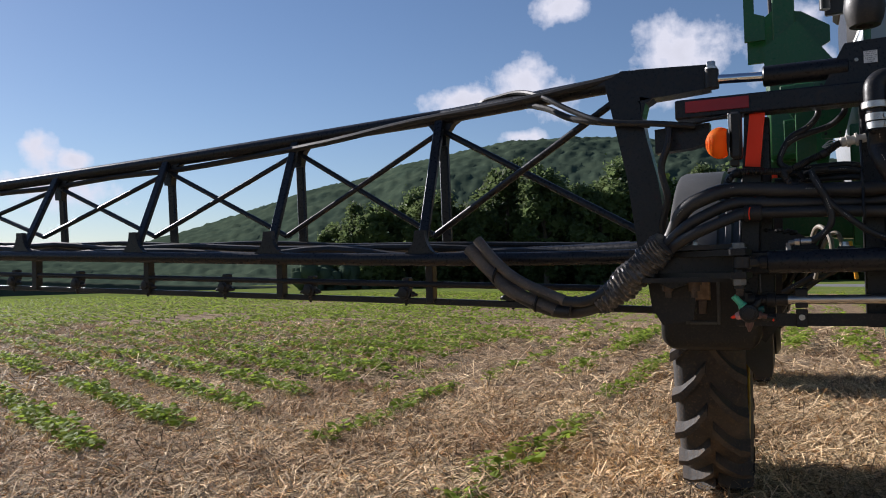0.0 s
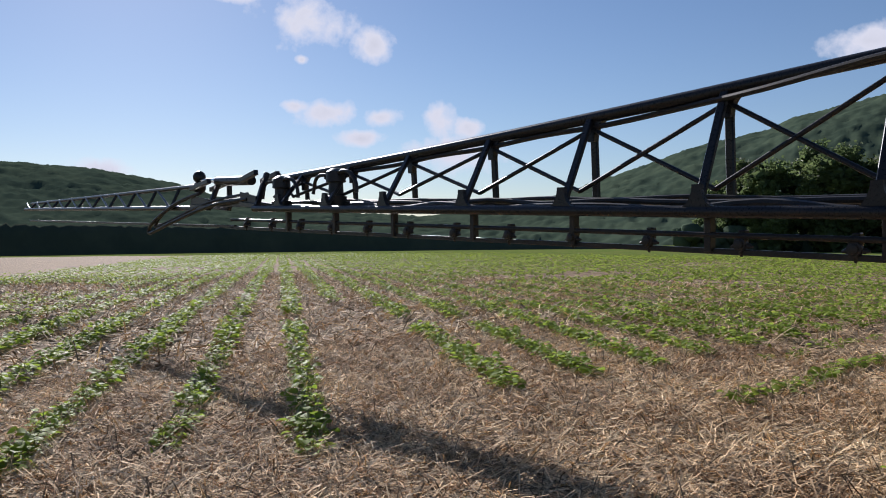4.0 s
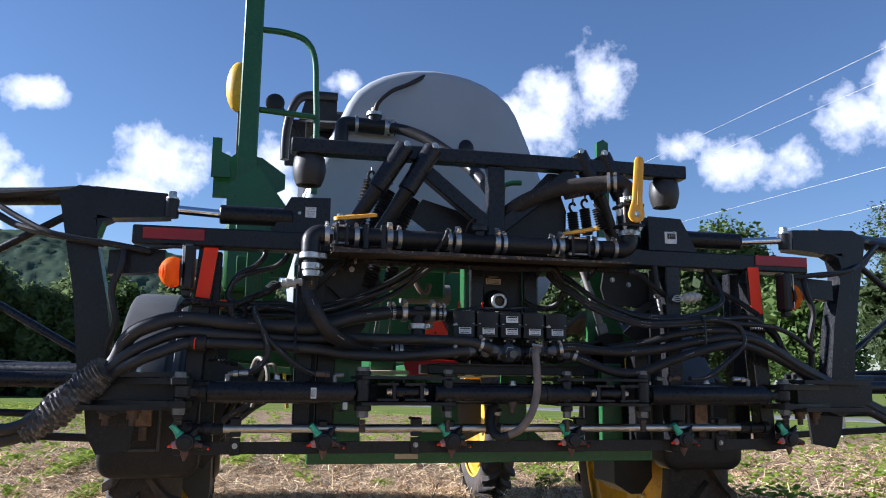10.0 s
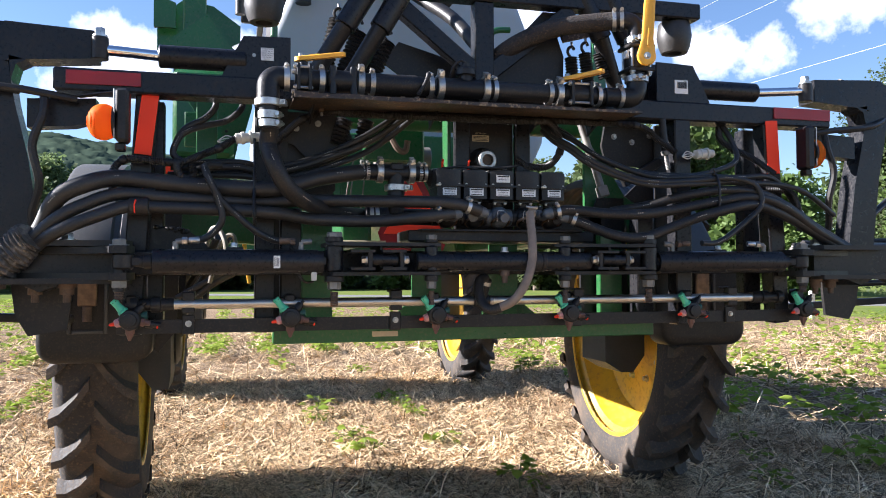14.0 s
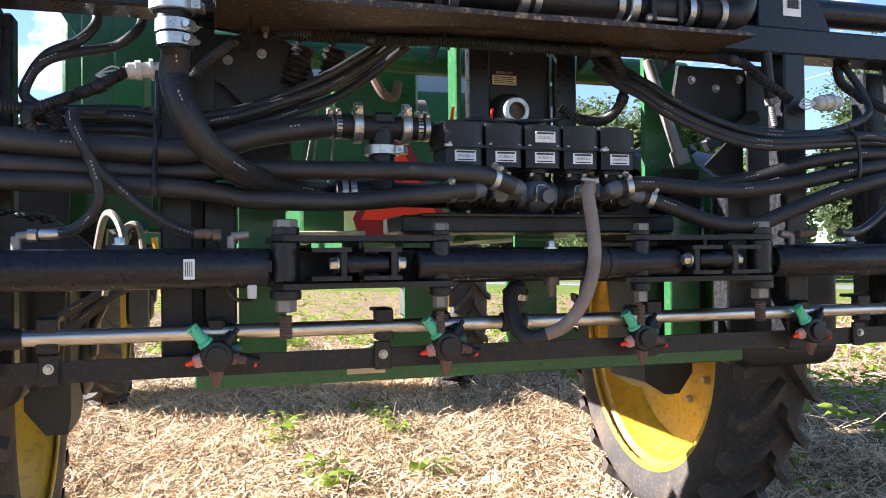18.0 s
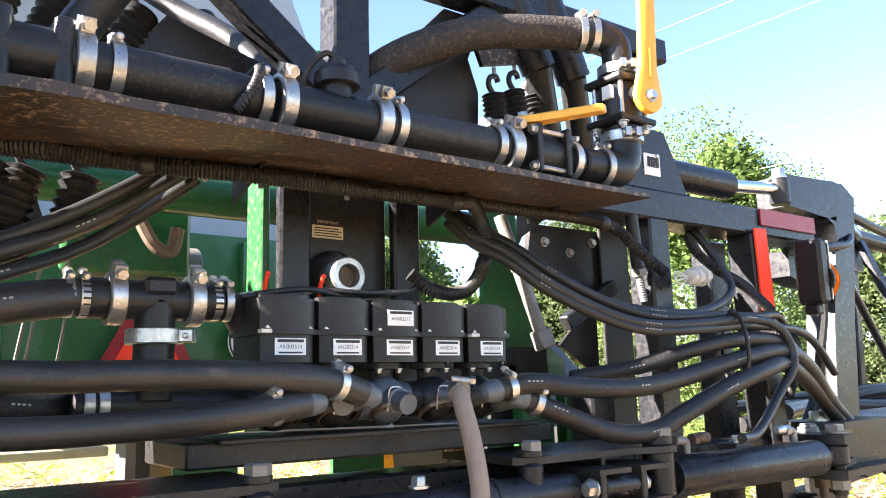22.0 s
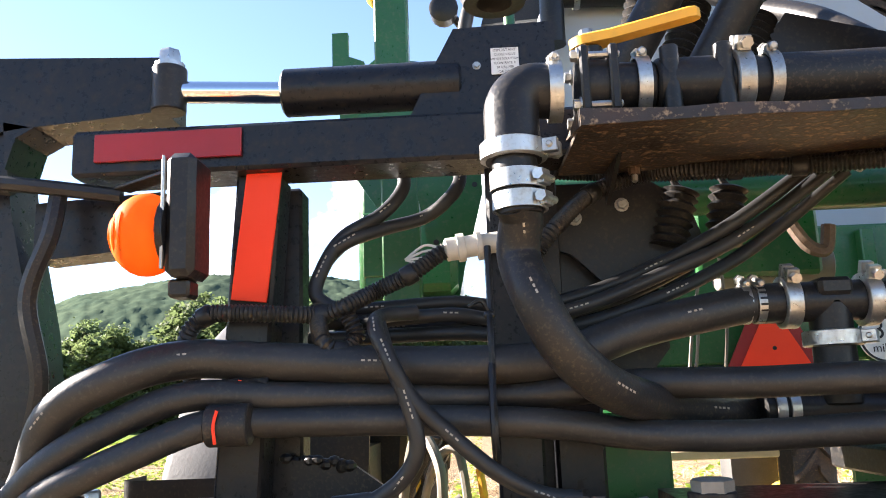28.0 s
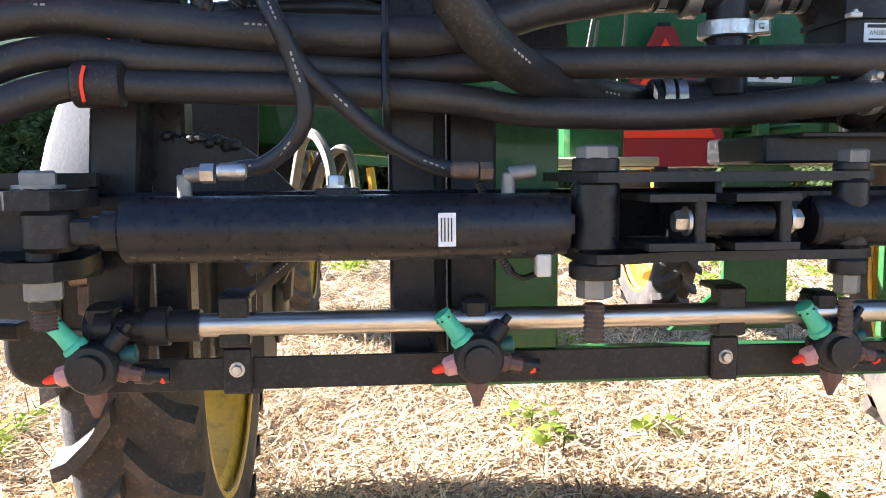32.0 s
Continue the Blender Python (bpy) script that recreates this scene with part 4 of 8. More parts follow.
# ---- boom wings ----
STN = [-2.70, -3.58, -4.51, -5.43, -6.38, -7.25, -8.1]


def lowz(x):
    return 1.252 + .037 * (-x - 2.0)


def topz(x):
    return 2.045 - .052 * (-x - 2.0) + .0022 * (x + 2) ** 2


def wing(s):
    """s: 1 for the one at negative x, -1 for its mirror image."""
    X = lambda x: x * s
    w = thing("boom_wing", (X(-5), .42, 1.1), "long black lattice spray boom folded out over the field" if s > 0 else "black lattice spray boom folded out beside the trees", "spray boom", "spray booms")
    # root frame
    g = Geo().prism([(X(-1.755), 1.977), (X(-1.686), 2.015), (X(-1.62), 2.012), (X(-1.615), 1.88), (X(-1.595), 1.75), (X(-1.551), 1.562), (X(-1.512), 1.282), (X(-1.638), 1.283), (X(-1.674), 1.581)], .08, .17)
    part("root_post", g, BLACK, w)
    part("root_arm", Geo().prism([(X(-1.625), 1.882), (X(-1.625), 2.012), (X(-1.345), 1.998), (X(-1.345), 1.905), (X(-1.5), 1.893), (X(-1.58), 1.888)], .07, .17), BLACK, w)
    part("root_corner", Geo().prism([(X(-1.612), 1.9), (X(-1.56), 1.888), (X(-1.59), 1.872), (X(-1.604), 1.82)], .07, .17), BLACK, w)
    part("middle_arm", Geo().prism([(X(-1.56), 1.67), (X(-1.56), 1.765), (X(-1.35), 1.775), (X(-1.35), 1.7), (X(-1.42), 1.68)], .09, .16), BLACK, w)
    part("lower_arm", Geo().prism([(X(-1.66), 1.2), (X(-1.66), 1.285), (X(-1.36), 1.27), (X(-1.27), 1.25), (X(-1.27), 1.19), (X(-1.36), 1.175), (X(-1.5), 1.13)], .0, .16), BLACK, w)
    part("drop_plate", Geo().prism([(X(-1.62), 1.2), (X(-1.42), 1.18), (X(-1.44), 1.0), (X(-1.56), .98), (X(-1.6), 1.05)], .14, .155), BLACK2, w)
    for z in (1.275, 1.155):
        part("hinge_plate", Geo().prism([(X(-1.6), -.06), (X(-1.6), .12), (X(-1.25), .12), (X(-1.22), -.0), (X(-1.26), -.07)], z, z + .018, "z"), BLACK2, w)
    # chords
    tip = -8.6
    part("rear_chord", Geo().tube([(X(-1.6), .2, 1.262), (X(-2.7), .27, lowz(-2.7)), (X(-5.4), .27, lowz(-5.4)), (X(tip), .27, lowz(tip))], .032, 12, 6), BLACK, w)
    part("front_chord", Geo().tube([(X(-1.6), .3, 1.3), (X(-2.7), .6, lowz(-2.7) + .035), (X(-5.4), .6, lowz(-5.4) + .04), (X(tip), .6, lowz(tip) + .04)], .028, 12, 6), BLACK, w)
    part("root_chord", Geo().cyl((X(-1.66), .14, 1.985), (X(-2.7), .56, topz(-2.7)), .037, n=14), BLACK, w)
    part("top_chord", Geo().tube([(X(-2.65), .555, topz(-2.65)), (X(-4), .56, topz(-4)), (X(-5.4), .56, topz(-5.4)), (X(-7), .56, topz(-7)), (X(tip), .56, topz(tip))], .037, 12, 6), BLACK, w)
    for i, x in enumerate(STN):
        zl, zt = lowz(x), topz(x)
        g = Geo().beam((X(x), .27, zl), (X(x), .545, zt), .05, .03, .006, up=(0, 1, 0))
        foot = [(X(x + q * (.025 + .085 * (1 - math.sin(u * math.pi / 10)))), zl + .02 + .12 * (1 - math.cos(u * math.pi / 10))) for q, seq in ((1, range(6)), (-1, range(5, -1, -1))) for u in seq]
        g.prism(foot, .258, .29)
        part("slanted_post", g, BLACK, w)
        g = Geo().beam((X(x), .6, zl + .03), (X(x), .575, zt), .05, .03, .006, up=(0, 1, 0))
        head = [(X(x + q * (.025 + .1 * (1 - math.sin(u * math.pi / 10)))), zt - .02 - .13 * (1 - math.cos(u * math.pi / 10))) for q, seq in ((1, range(6)), (-1, range(5, -1, -1))) for u in seq]
        g.prism(head, .545, .59)
        part("upright_post", g, BLACK, w)
        nx = STN[i + 1] if i + 1 < len(STN) else -8.5
        part("cross_brace", Geo().cyl((X(x), .44, zl + .12), (X(nx), .56, topz(nx) - .07), .014, n=10), BLACK, w)
        part("cross_brace", Geo().cyl((X(x), .56, zt - .07), (X(nx), .44, lowz(nx) + .12), .014, n=10), BLACK, w)
        part("floor_tie", Geo().cyl((X(x), .27, zl), (X(x), .6, zl + .03), .018, n=8), BLACK2, w)
    part("cross_brace", Geo().cyl((X(-1.64), .2, 1.36), (X(-2.7), .56, topz(-2.7) - .07), .016, n=10), BLACK, w)
    part("cross_brace", Geo().cyl((X(-1.72), .2, 1.93), (X(-2.7), .44, lowz(-2.7) + .12), .016, n=10), BLACK, w)
    return w


left_wing, right_wing = wing(1), wing(-1)
right_wing.location.x += .13

# ---- small builders ----
def ribbed(points, r, n=12, pitch=0.006, deep=0.2):
    """Corrugated loom: a hose whose rings stand proud in turn."""
    base = Geo()
    pts = [Vector(p) for p in points]
    line = []
    for i in range(len(pts) - 1):
        a, b, c, d = pts[max(i - 1, 0)], pts[i], pts[i + 1], pts[min(i + 2, len(pts) - 1)]
        k = max(2, int((c - b).length / (pitch / 2)))
        for s in range(k):
            t = s / k
            line.append(0.5 * ((2 * b) + (c - a) * t + (2 * a - 5 * b + 4 * c - d) * t * t + (3 * b - a - 3 * c + d) * t ** 3))
    side = None
    verts, faces = [], []
    for i, p in enumerate(line):
        d = (line[min(i + 1, len(line) - 1)] - line[max(i - 1, 0)]).normalized()
        side = (d.orthogonal() if side is None else side - d * side.dot(d)).normalized()
        other = d.cross(side)
        rad = r * (1 if i % 2 else 1 - deep)
        verts += [p + rad * (math.cos(2 * math.pi * k / n) * side + math.sin(2 * math.pi * k / n) * other) for k in range(n)]
    for i in range(len(line) - 1):
        for k in range(n):
            j = (k + 1) % n
            faces.append((i * n + k, i * n + j, (i + 1) * n + j, (i + 1) * n + k))
    faces += [tuple(range(n - 1, -1, -1)), tuple(range((len(line) - 1) * n, len(line) * n))]
    return base.add(verts, faces)


def band(parent, c, d, r, wide=0.014, up=(0, -0.3, 1), name="hose_clamp", bolt=True):
    """A steel hose clamp round the line through c along d, with its screw on top."""
    c, d, up = Vector(c), Vector(d).normalized(), Vector(up)
    up = (up - d * up.dot(d)).normalized()
    g = Geo().lathe(c - d * wide / 2, d, [(0, r), (0, r + .004), (wide, r + .004), (wide, r)], 22, loop=True)
    side = d.cross(up)
    if bolt:
        s = c + up * (r + .008)
        g.cyl(s - side * .016, s + side * .02, .0055, n=10)
        g.lathe(s - side * .022, side, [(0, .008), (.008, .008)], 6)
        g.block(s - up * .003, (.011, wide * .42, .005), Matrix((side, d, up)).transposed(), .001)
    return part(name, g, ZINC, parent, "bright steel hose clamp")


def tbolt(parent, c, d, r, up=(0, -0.45, 1)):
    """A broad flange clamp with a T-bolt."""
    c, d, up = Vector(c), Vector(d).normalized(), Vector(up)
    up = (up - d * up.dot(d)).normalized()
    side = d.cross(up)
    g = Geo().lathe(c - d * .012, d, [(.0, r), (.0005, r + .006), (.002, r + .008), (.022, r + .008), (.0235, r + .006), (.024, r)], 28, loop=True)
    s = c + up * (r + .015)
    g.cyl(s - side * .02, s + side * .03, .0045, n=8)
    g.block(s - side * .01, (.006, .009, .01), Matrix((side, d, up)).transposed(), .001)
    g.block(s + side * .012, (.006, .009, .01), Matrix((side, d, up)).transposed(), .001)
    g.lathe(s + side * .022, side, [(0, .008), (.009, .008)], 6)
    return part("flange_clamp", g, ZINC, parent, "bright steel flange clamp")


def marks(t, pts, r, mt):
    """Short worn strokes of print along the side of a hose, at every point of its line."""
    for i in range(1, len(pts) - 1, 2):
        p, d = Vector(pts[i]), (Vector(pts[i + 1]) - Vector(pts[i - 1])).normalized()
        out = Vector((0, -1, .45 - .25 * (i % 2)))
        out = (out - d * out.dot(d)).normalized()
        g = Geo()
        for k in range(3 + i % 3):
            c = p + d * (.0085 * k - .016) + out * (r - .0001)
            g.beam(c - d * (.0022 + .001 * ((i + k) % 2)), c + d * .0022, min(r * .2, .0028), .0006, .0001, up=out)
        part("print", g, mt, t, "worn pale print")


def hose(name, label, pts, r, mt=None, n=12, category="hose", group="hoses", clamps=(), steps=7, printed=None, tail=0):
    """One hose as a thing; clamps: (place along the points, as a number of points)."""
    t = thing(name, pts[len(pts) // 2], label, category, group)
    part("tube", Geo().tube(pts, r, n, steps), mt or RUBBER, t)
    if tail:
        part("bleached_tail", Geo().tube(pts[:tail], r + .0012, n, steps), SUNLIT_TAIL, t, "dusty tan end of the hose, sunlight put into its colour")
    if printed:
        marks(t, pts, r, printed)
    for k in clamps:
        i = min(int(k), len(pts) - 2)
        p, q = Vector(pts[i]), Vector(pts[i + 1])
        band(t, p + (q - p) * (k - i), q - p, r if not isinstance(r, (list, tuple)) else r[i])
    return t


def words(parent, text, x, y, z, size, mt=None, name="printed_line", turn=(90, 0, 0)):
    """Raised print on a face that looks along -y (or is turned so)."""
    cu = bpy.data.curves.new(name, "FONT")
    cu.body, cu.size, cu.align_x, cu.align_y = text, size, "CENTER", "CENTER"
    tmp = bpy.data.objects.new(name, cu)
    scene.collection.objects.link(tmp)
    me = bpy.data.meshes.new_from_object(tmp.evaluated_get(bpy.context.evaluated_depsgraph_get()))
    bpy.data.objects.remove(tmp)
    me.transform(pose(*(Vector((x, y, z)) - ORIGIN[parent]), *turn))
    me.materials.clear()
    me.materials.append(mt or INK)
    ob = new(name, me)
    ob.parent = parent
    ORIGIN[ob] = ORIGIN[parent]
    return ob


# ---- lower slew cylinders and links ----
def slew(s):
    X = lambda x: x * s
    c = thing("slew_cylinder", (X(-.9), -.2, 1.19), "black painted hydraulic cylinder lying along the frame", "hydraulic cylinder", "lower cylinders")
    part("barrel", Geo().lathe((X(-1.15), -.2, 1.224), (s, 0, 0), [(0, .035), (.004, .0405), (.3, .0405), (.515, .0405), (.52, .037), (.535, .036)], 26), BLACK, c)
    part("gland", Geo().lathe((X(-1.185), -.2, 1.224), (s, 0, 0), [(0, .018), (.01, .018), (.012, .024), (.035, .024)], 20), BLACK2, c)
    part("rod_end", Geo().span(*sorted((X(-.625), X(-.555))), -.215, -.185, 1.212, 1.24, .003), BLACK, c)
    part("knuckle", Geo().cyl((X(-1.235), -.2, 1.2), (X(-1.235), -.2, 1.25), .032, n=20, b=.006).beam((X(-1.22), -.2, 1.224), (X(-1.18), -.2, 1.224), .03, .03), BLACK2, c)
    for x in (-1.08, -.685):
        g = Geo().cyl((X(x), -.19, 1.25), (X(x), -.19, 1.29), .009, n=10).cyl((X(x), -.19, 1.288), (X(x + .035), -.19, 1.292), .0095, n=10)
        part("elbow_fitting", g, BARE, c, "dull zinc hydraulic elbow")
        g = Geo().lathe((X(x + .02 if x < -1 else x - .02), -.19, 1.291), (s if x < -1 else -s, 0, 0), [(0, .0125), (.016, .0125)], 6)
        g.lathe((X(x + .04 if x < -1 else x - .038), -.192, 1.293), (s if x < -1 else -s, 0, 0), [(0, .009), (.004, .011), (.03, .011), (.034, .008)], 12)
        part("hose_ferrule", g, ZINC if x < -1 else RUSTBOLT, c)
    part("port_block", Geo().span(*sorted((X(-.925), X(-.87))), -.18, -.13, 1.256, 1.272, .002), BLACK2, c)
    part("port_bolt", Geo().hexbolt((X(-.9), -.16, 1.272), (0, 0, 1), .011, .012), ZINC, c)
    if s > 0:
        part("serial_label", Geo().span(-.777, -.756, -.2424, -.2412, 1.203, 1.243, .0004), WHITE, c, "small white printed label")
        for k in range(4):
            part("print_line", Geo().span(-.774 + .004 * k, -.7725 + .004 * k, -.2431, -.2425, 1.209, 1.237, .0002), INK, c)
        part("white_tab", Geo().span(-.655, -.637, -.225, -.205, 1.162, 1.19, .002), CABLE, c, "white plastic tab on a wire")
    # outer pin
    p = thing("hinge_pin", (X(-1.235), -.2, 1.12), "large steel hinge pin with washers and nut", "bolt", "hinge pins")
    part("pin_shank", Geo().cyl((X(-1.235), -.2, 1.13), (X(-1.235), -.2, 1.29), .018, n=16), BLACK2, p)
    part("pin_head", Geo().hexbolt((X(-1.235), -.2, 1.274), (0, 0, 1), .022, .017), BARE, p)
    part("pin_washer", Geo().cyl((X(-1.235), -.2, 1.268), (X(-1.235), -.2, 1.275), .031, n=20), BLACK2, p)
    part("pin_nut", Geo().lathe((X(-1.235), -.2, 1.168), (0, 0, -1), [(0, .024), (.024, .024), (.027, .018)], 6), BARE, p, "pale rusted nut")
    part("pin_collar", Geo().cyl((X(-1.235), -.2, 1.19), (X(-1.235), -.2, 1.165), .031, n=20), BLACK2, p)
    for z in (1.25, 1.168):
        part("clevis_plate", Geo().prism([(X(-1.62), -.06), (X(-1.62), .0), (X(-1.3), .03), (X(-1.2), -.1), (X(-1.19), -.2), (X(-1.21), -.235), (X(-1.26), -.235), (X(-1.33), -.15)], z, z + .022, "z"), BLACK2, p)
    part("pin_thread", ribbed([(X(-1.235), -.2, 1.145), (X(-1.235), -.2, 1.125), (X(-1.235), -.2, 1.105)], .0145, 12, .004, .14), RUSTBOLT, p)
    part("second_bolt", Geo().hexbolt((X(-1.29), -.1, 1.272), (0, 0, 1), .022, .016).cyl((X(-1.29), -.1, 1.25), (X(-1.29), -.1, 1.285), .026), BARE, p)
    # link bracket
    b = thing("link_bracket", (X(-.42), -.1, 1.17), "black plate bracket joining the hinge pins", "bracket", "link brackets")
    for z, w in ((1.277, .012), (1.178, .012)):
        part("link_plate", Geo().prism([(X(-.615), -.2), (X(-.6), -.225), (X(-.56), -.225), (X(-.5), -.2), (X(-.28), -.2), (X(-.255), -.2), (X(-.225), -.18), (X(-.225), .02), (X(-.615), .02)], z, z + w, "z"), BLACK2, b)
    for x, r, h in ((-.592, .03, 1), (-.26, .022, 0)):
        g = Geo().cyl((X(x), -.185, 1.19), (X(x), -.185, 1.28), r, n=20, b=.006)
        part("bush", g, BLACK, b)
        part("bush_head", Geo().cyl((X(x), -.185, 1.289), (X(x), -.185, 1.289 + .012 + .006 * h), r * .98, n=20), BLACK2, b)
        part("bolt_head", Geo().lathe((X(x), -.19, 1.3 + .006 * h), (0, 0, 1), [(0, r * .85), (.014, r * .85), (.0165, r * .72)], 6), BARE, b, "pale dusted bolt head")
        part("bolt_nut", Geo().lathe((X(x), -.185, 1.178), (0, 0, -1), [(.02, r * .76), (.044, r * .76), (.046, r * .62)], 6), BARE, b, "pale painted nut")
        part("lower_bush", Geo().cyl((X(x), -.185, 1.178), (X(x), -.185, 1.157), r * 1.08, n=20, b=.003), BLACK2, b)
        part("bolt_thread", ribbed([(X(x), -.185, 1.125), (X(x), -.185, 1.1), (X(x), -.185, 1.075)], r * .46, 12, .005, .15), RUSTBOLT, b)
    for x in (-.495, -.39):
        g = Geo().prism([(X(x - .05), -.25), (X(x + .03), -.25), (X(x + .03), -.12), (X(x - .05), -.14)], 1.254, 1.263, "z")
        g.prism([(X(x - .05), -.25), (X(x + .03), -.25), (X(x + .03), -.12), (X(x - .05), -.14)], 1.196, 1.205, "z")
        g.span(*sorted((X(x + .008), X(x + .022))), -.245, -.12, 1.2, 1.258, .002)
        part("channel", g, BLACK2, b)
        part("pin_bolt", Geo().hexbolt((X(x + (.006 if x < -.4 else .024)), -.225, 1.23), (-s if x < -.4 else s, 0, 0), .0135, .014), ZINC, b)
    part("link_rod", Geo().cyl((X(-.475), -.222, 1.23), (X(-.385), -.222, 1.23), .02, n=14), BLACK, b)
    part("web", Geo().span(*sorted((X(-.44), X(-.43))), -.19, .02, 1.19, 1.278, .002), BLACK2, b)
    c.location.y += .08
    p.location += Vector((X(-.011), .08, 0))
    b.location += Vector((X(.014), .06, 0))
    return c


slew(1), slew(-1)
mid = thing("centre_tube", (0, -.12, 1.19), "black round steel tube across the middle of the frame", "tube")
part("tube", Geo().cyl((-.3, -.12, 1.225), (.345, -.12, 1.225), .033, n=26, b=.004), BLACK, mid)
part("collar", Geo().cyl((.12, -.12, 1.225), (.15, -.12, 1.225), .037, n=24), RUBBER, mid)
part("collar", Geo().cyl((.155, -.12, 1.225), (.17, -.12, 1.225), .036, n=24), RUBBER, mid)
part("grease_bolt", Geo().hexbolt((.02, -.12, 1.258), (0, 0, 1), .012, .014), ZINC, mid)
part("under_bolt", Geo().lathe((.02, -.12, 1.195), (0, 0, -1), [(0, .018), (.02, .018), (.02, .011), (.045, .01)], 10), RUSTBOLT, mid)

# ---- spray pipe, angle rail and nozzle bodies ----
pipe = thing("spray_pipe", (0, 0, 1.06), "stainless steel spray pipe with dusty sheen", "pipe")
part("pipe", Geo().cyl((-1.11, 0, 1.085), (1.12, 0, 1.085), .0165, n=18), STEEL, pipe)
for x, d in ((-1.11, -1), (1.12, 1)):
    part("end_cap", Geo().lathe((x + d * .0, 0, 1.085), (d, 0, 0), [(-.02, .022), (.02, .022), (.022, .027), (.05, .027), (.052, .02), (.09, .02), (.092, .027), (.115, .027)], 14), PLASTIC, pipe)
angle = thing("angle_rail", (0, .03, .99), "black steel angle rail under the spray pipe", "rail")
part("rail", Geo().span(-1.27, 1.36, .02, .026, .988, 1.034, .001).span(-1.27, 1.36, .026, .07, .988, .994, .001), BLACK2, angle)
part("data_plate", Geo().span(-.39, -.29, .2325, .2345, .945, .965, .0005), CREAM, angle)
for x in (-1.045, -.345, .352, 1.01):
    g = Geo().span(x - .021, x + .021, -.012, .018, 1.055, 1.125, .003)
    g.span(x - .021, x + .021, .0, .06, 1.118, 1.127, .002)
    part("pipe_bracket", g, BLACK2, angle)
    part("bracket_foot", Geo().span(x - .02, x + .02, .008, .02, .985, 1.05, .003), BLACK2, angle)
    part("bracket_bolt", Geo().hexbolt((x, .008, 1.02), (0, -1, 0), .008, .007), ZINC, angle)


TEAL = surface("teal_plastic", (.02, .1, .085), (.015, .075, .065), 25, .45, 0, .02, 120, dust=DUST, dust_amount=.2)


def nozzle(at):
    """A five-way turret nozzle body on its pipe clamp."""
    x, y, z = at
    t = thing("nozzle_body", at, "five-way spray nozzle turret with a mint green cap and red tips", "nozzle", "spray nozzles")
    part("turret", Geo().lathe((x, y - .035, z), (0, 1, 0), [(-.012, .012), (-.011, .021), (.0, .022), (.001, .03), (.006, .034), (.026, .035), (.03, .028), (.06, .02)], 22), PLASTIC, t)
    part("pipe_saddle", Geo().span(x - .018, x + .018, y + .005, y + .055, z + .02, z + .078, .006).cyl((x - .022, y + .03, z + .045), (x + .022, y + .03, z + .045), .026, n=16), PLASTIC, t)
    d = Vector((-.62, -.12, .78)).normalized()
    o = Vector((x, y - .012, z))
    cap = part("green_cap", Geo().lathe(o + d * .03, d, [(0, .0165), (.006, .0175), (.01, .0165), (.012, .0135), (.03, .0115), (.05, .0125), (.052, .0125), (.053, .008)], 14), MINT, t, "mint green nozzle cap")
    g = Geo()
    for k in range(7):
        a = d.orthogonal().normalized()
        v = a * math.cos(k * .9) + d.cross(a) * math.sin(k * .9)
        p = o + d * .075 + v * .0122
        g.block(p, (.0014, .0014, .0014), None, .0002)
    part("vent_holes", g, INK, cap, kind="stuff")
    tip = part("pink_tip", Geo().lathe(o, Vector((-1, -.15, -.25)), [(.026, .0145), (.034, .015), (.046, .013), (.05, .008)], 8), PINK, t, "pale red plastic spray tip")
    part("tip_end", Geo().lathe(o, Vector((-1, -.15, -.25)), [(.046, .0065), (.056, .006), (.064, .004), (.066, .002)], 10), RED, tip, "bright red tip end")
    part("brown_tip", Geo().lathe(o, Vector((-.02, 0, -1)), [(.028, .0145), (.044, .015), (.05, .011), (.068, .004)], 8), BROWN, t, "brown plastic spray tip")
    part("side_tip", Geo().lathe(o, Vector((1, 0, -.2)), [(.026, .0145), (.042, .0145), (.046, .01), (.062, .009)], 8), BROWN, t, "brown plastic spray tip")
    part("teal_cap", Geo().lathe(o + Vector((.03, .012, .012)), Vector((1, .05, .12)), [(0, .011), (.004, .0125), (.02, .0125), (.022, .008)], 12), TEAL, t, "dark teal plastic cap")
    part("red_clip", Geo().lathe(o + Vector((.078, .025, -.02)), Vector((1, .1, -.1)), [(0, .0105), (.003, .0115), (.006, .0105)], 10), RED, t, "thin red ring")
    part("upper_cap", Geo().lathe(o, Vector((.62, .1, .78)), [(.028, .013), (.046, .0145), (.058, .012), (.06, .006), (.072, .0055)], 10), PLASTIC, t)
    part("drip_stop", Geo().lathe(o + Vector((.045, .02, -.015)), Vector((1, .1, -.1)), [(0, .013), (.02, .014), (.026, .01), (.045, .01)], 10), PLASTIC, t)
    return t


nz = nozzle((-1.222, -.02, 1.038))
for k in range(1, 6):
    copy_thing(nz, pose(-1.222 + .508 * k, -.02, 1.038))

# ---- upper manifold ----
plate = thing("manifold_shelf", (0, -.07, 1.77), "rust-stained black steel shelf under the pipe manifold", "shelf")
part("tray", Geo().prism([(-.2, 1.757), (-.2, 1.764), (.1, 1.78), (.1, 1.772)], -.712, .52, "x"), RUST, plate)
part("front_lip", Geo().prism([(-.715, 1.772), (-.6, 1.767), (-.53, 1.77), (-.44, 1.7665), (-.3, 1.768), (-.12, 1.765), (.1, 1.767), (.3, 1.764), (.5, 1.765), (.5, 1.755), (.2, 1.754), (-.05, 1.7525), (-.2, 1.755), (-.42, 1.752), (-.5, 1.754), (-.715, 1.75)], -.205, -.2), RUST, plate, "flaking rusty front lip")
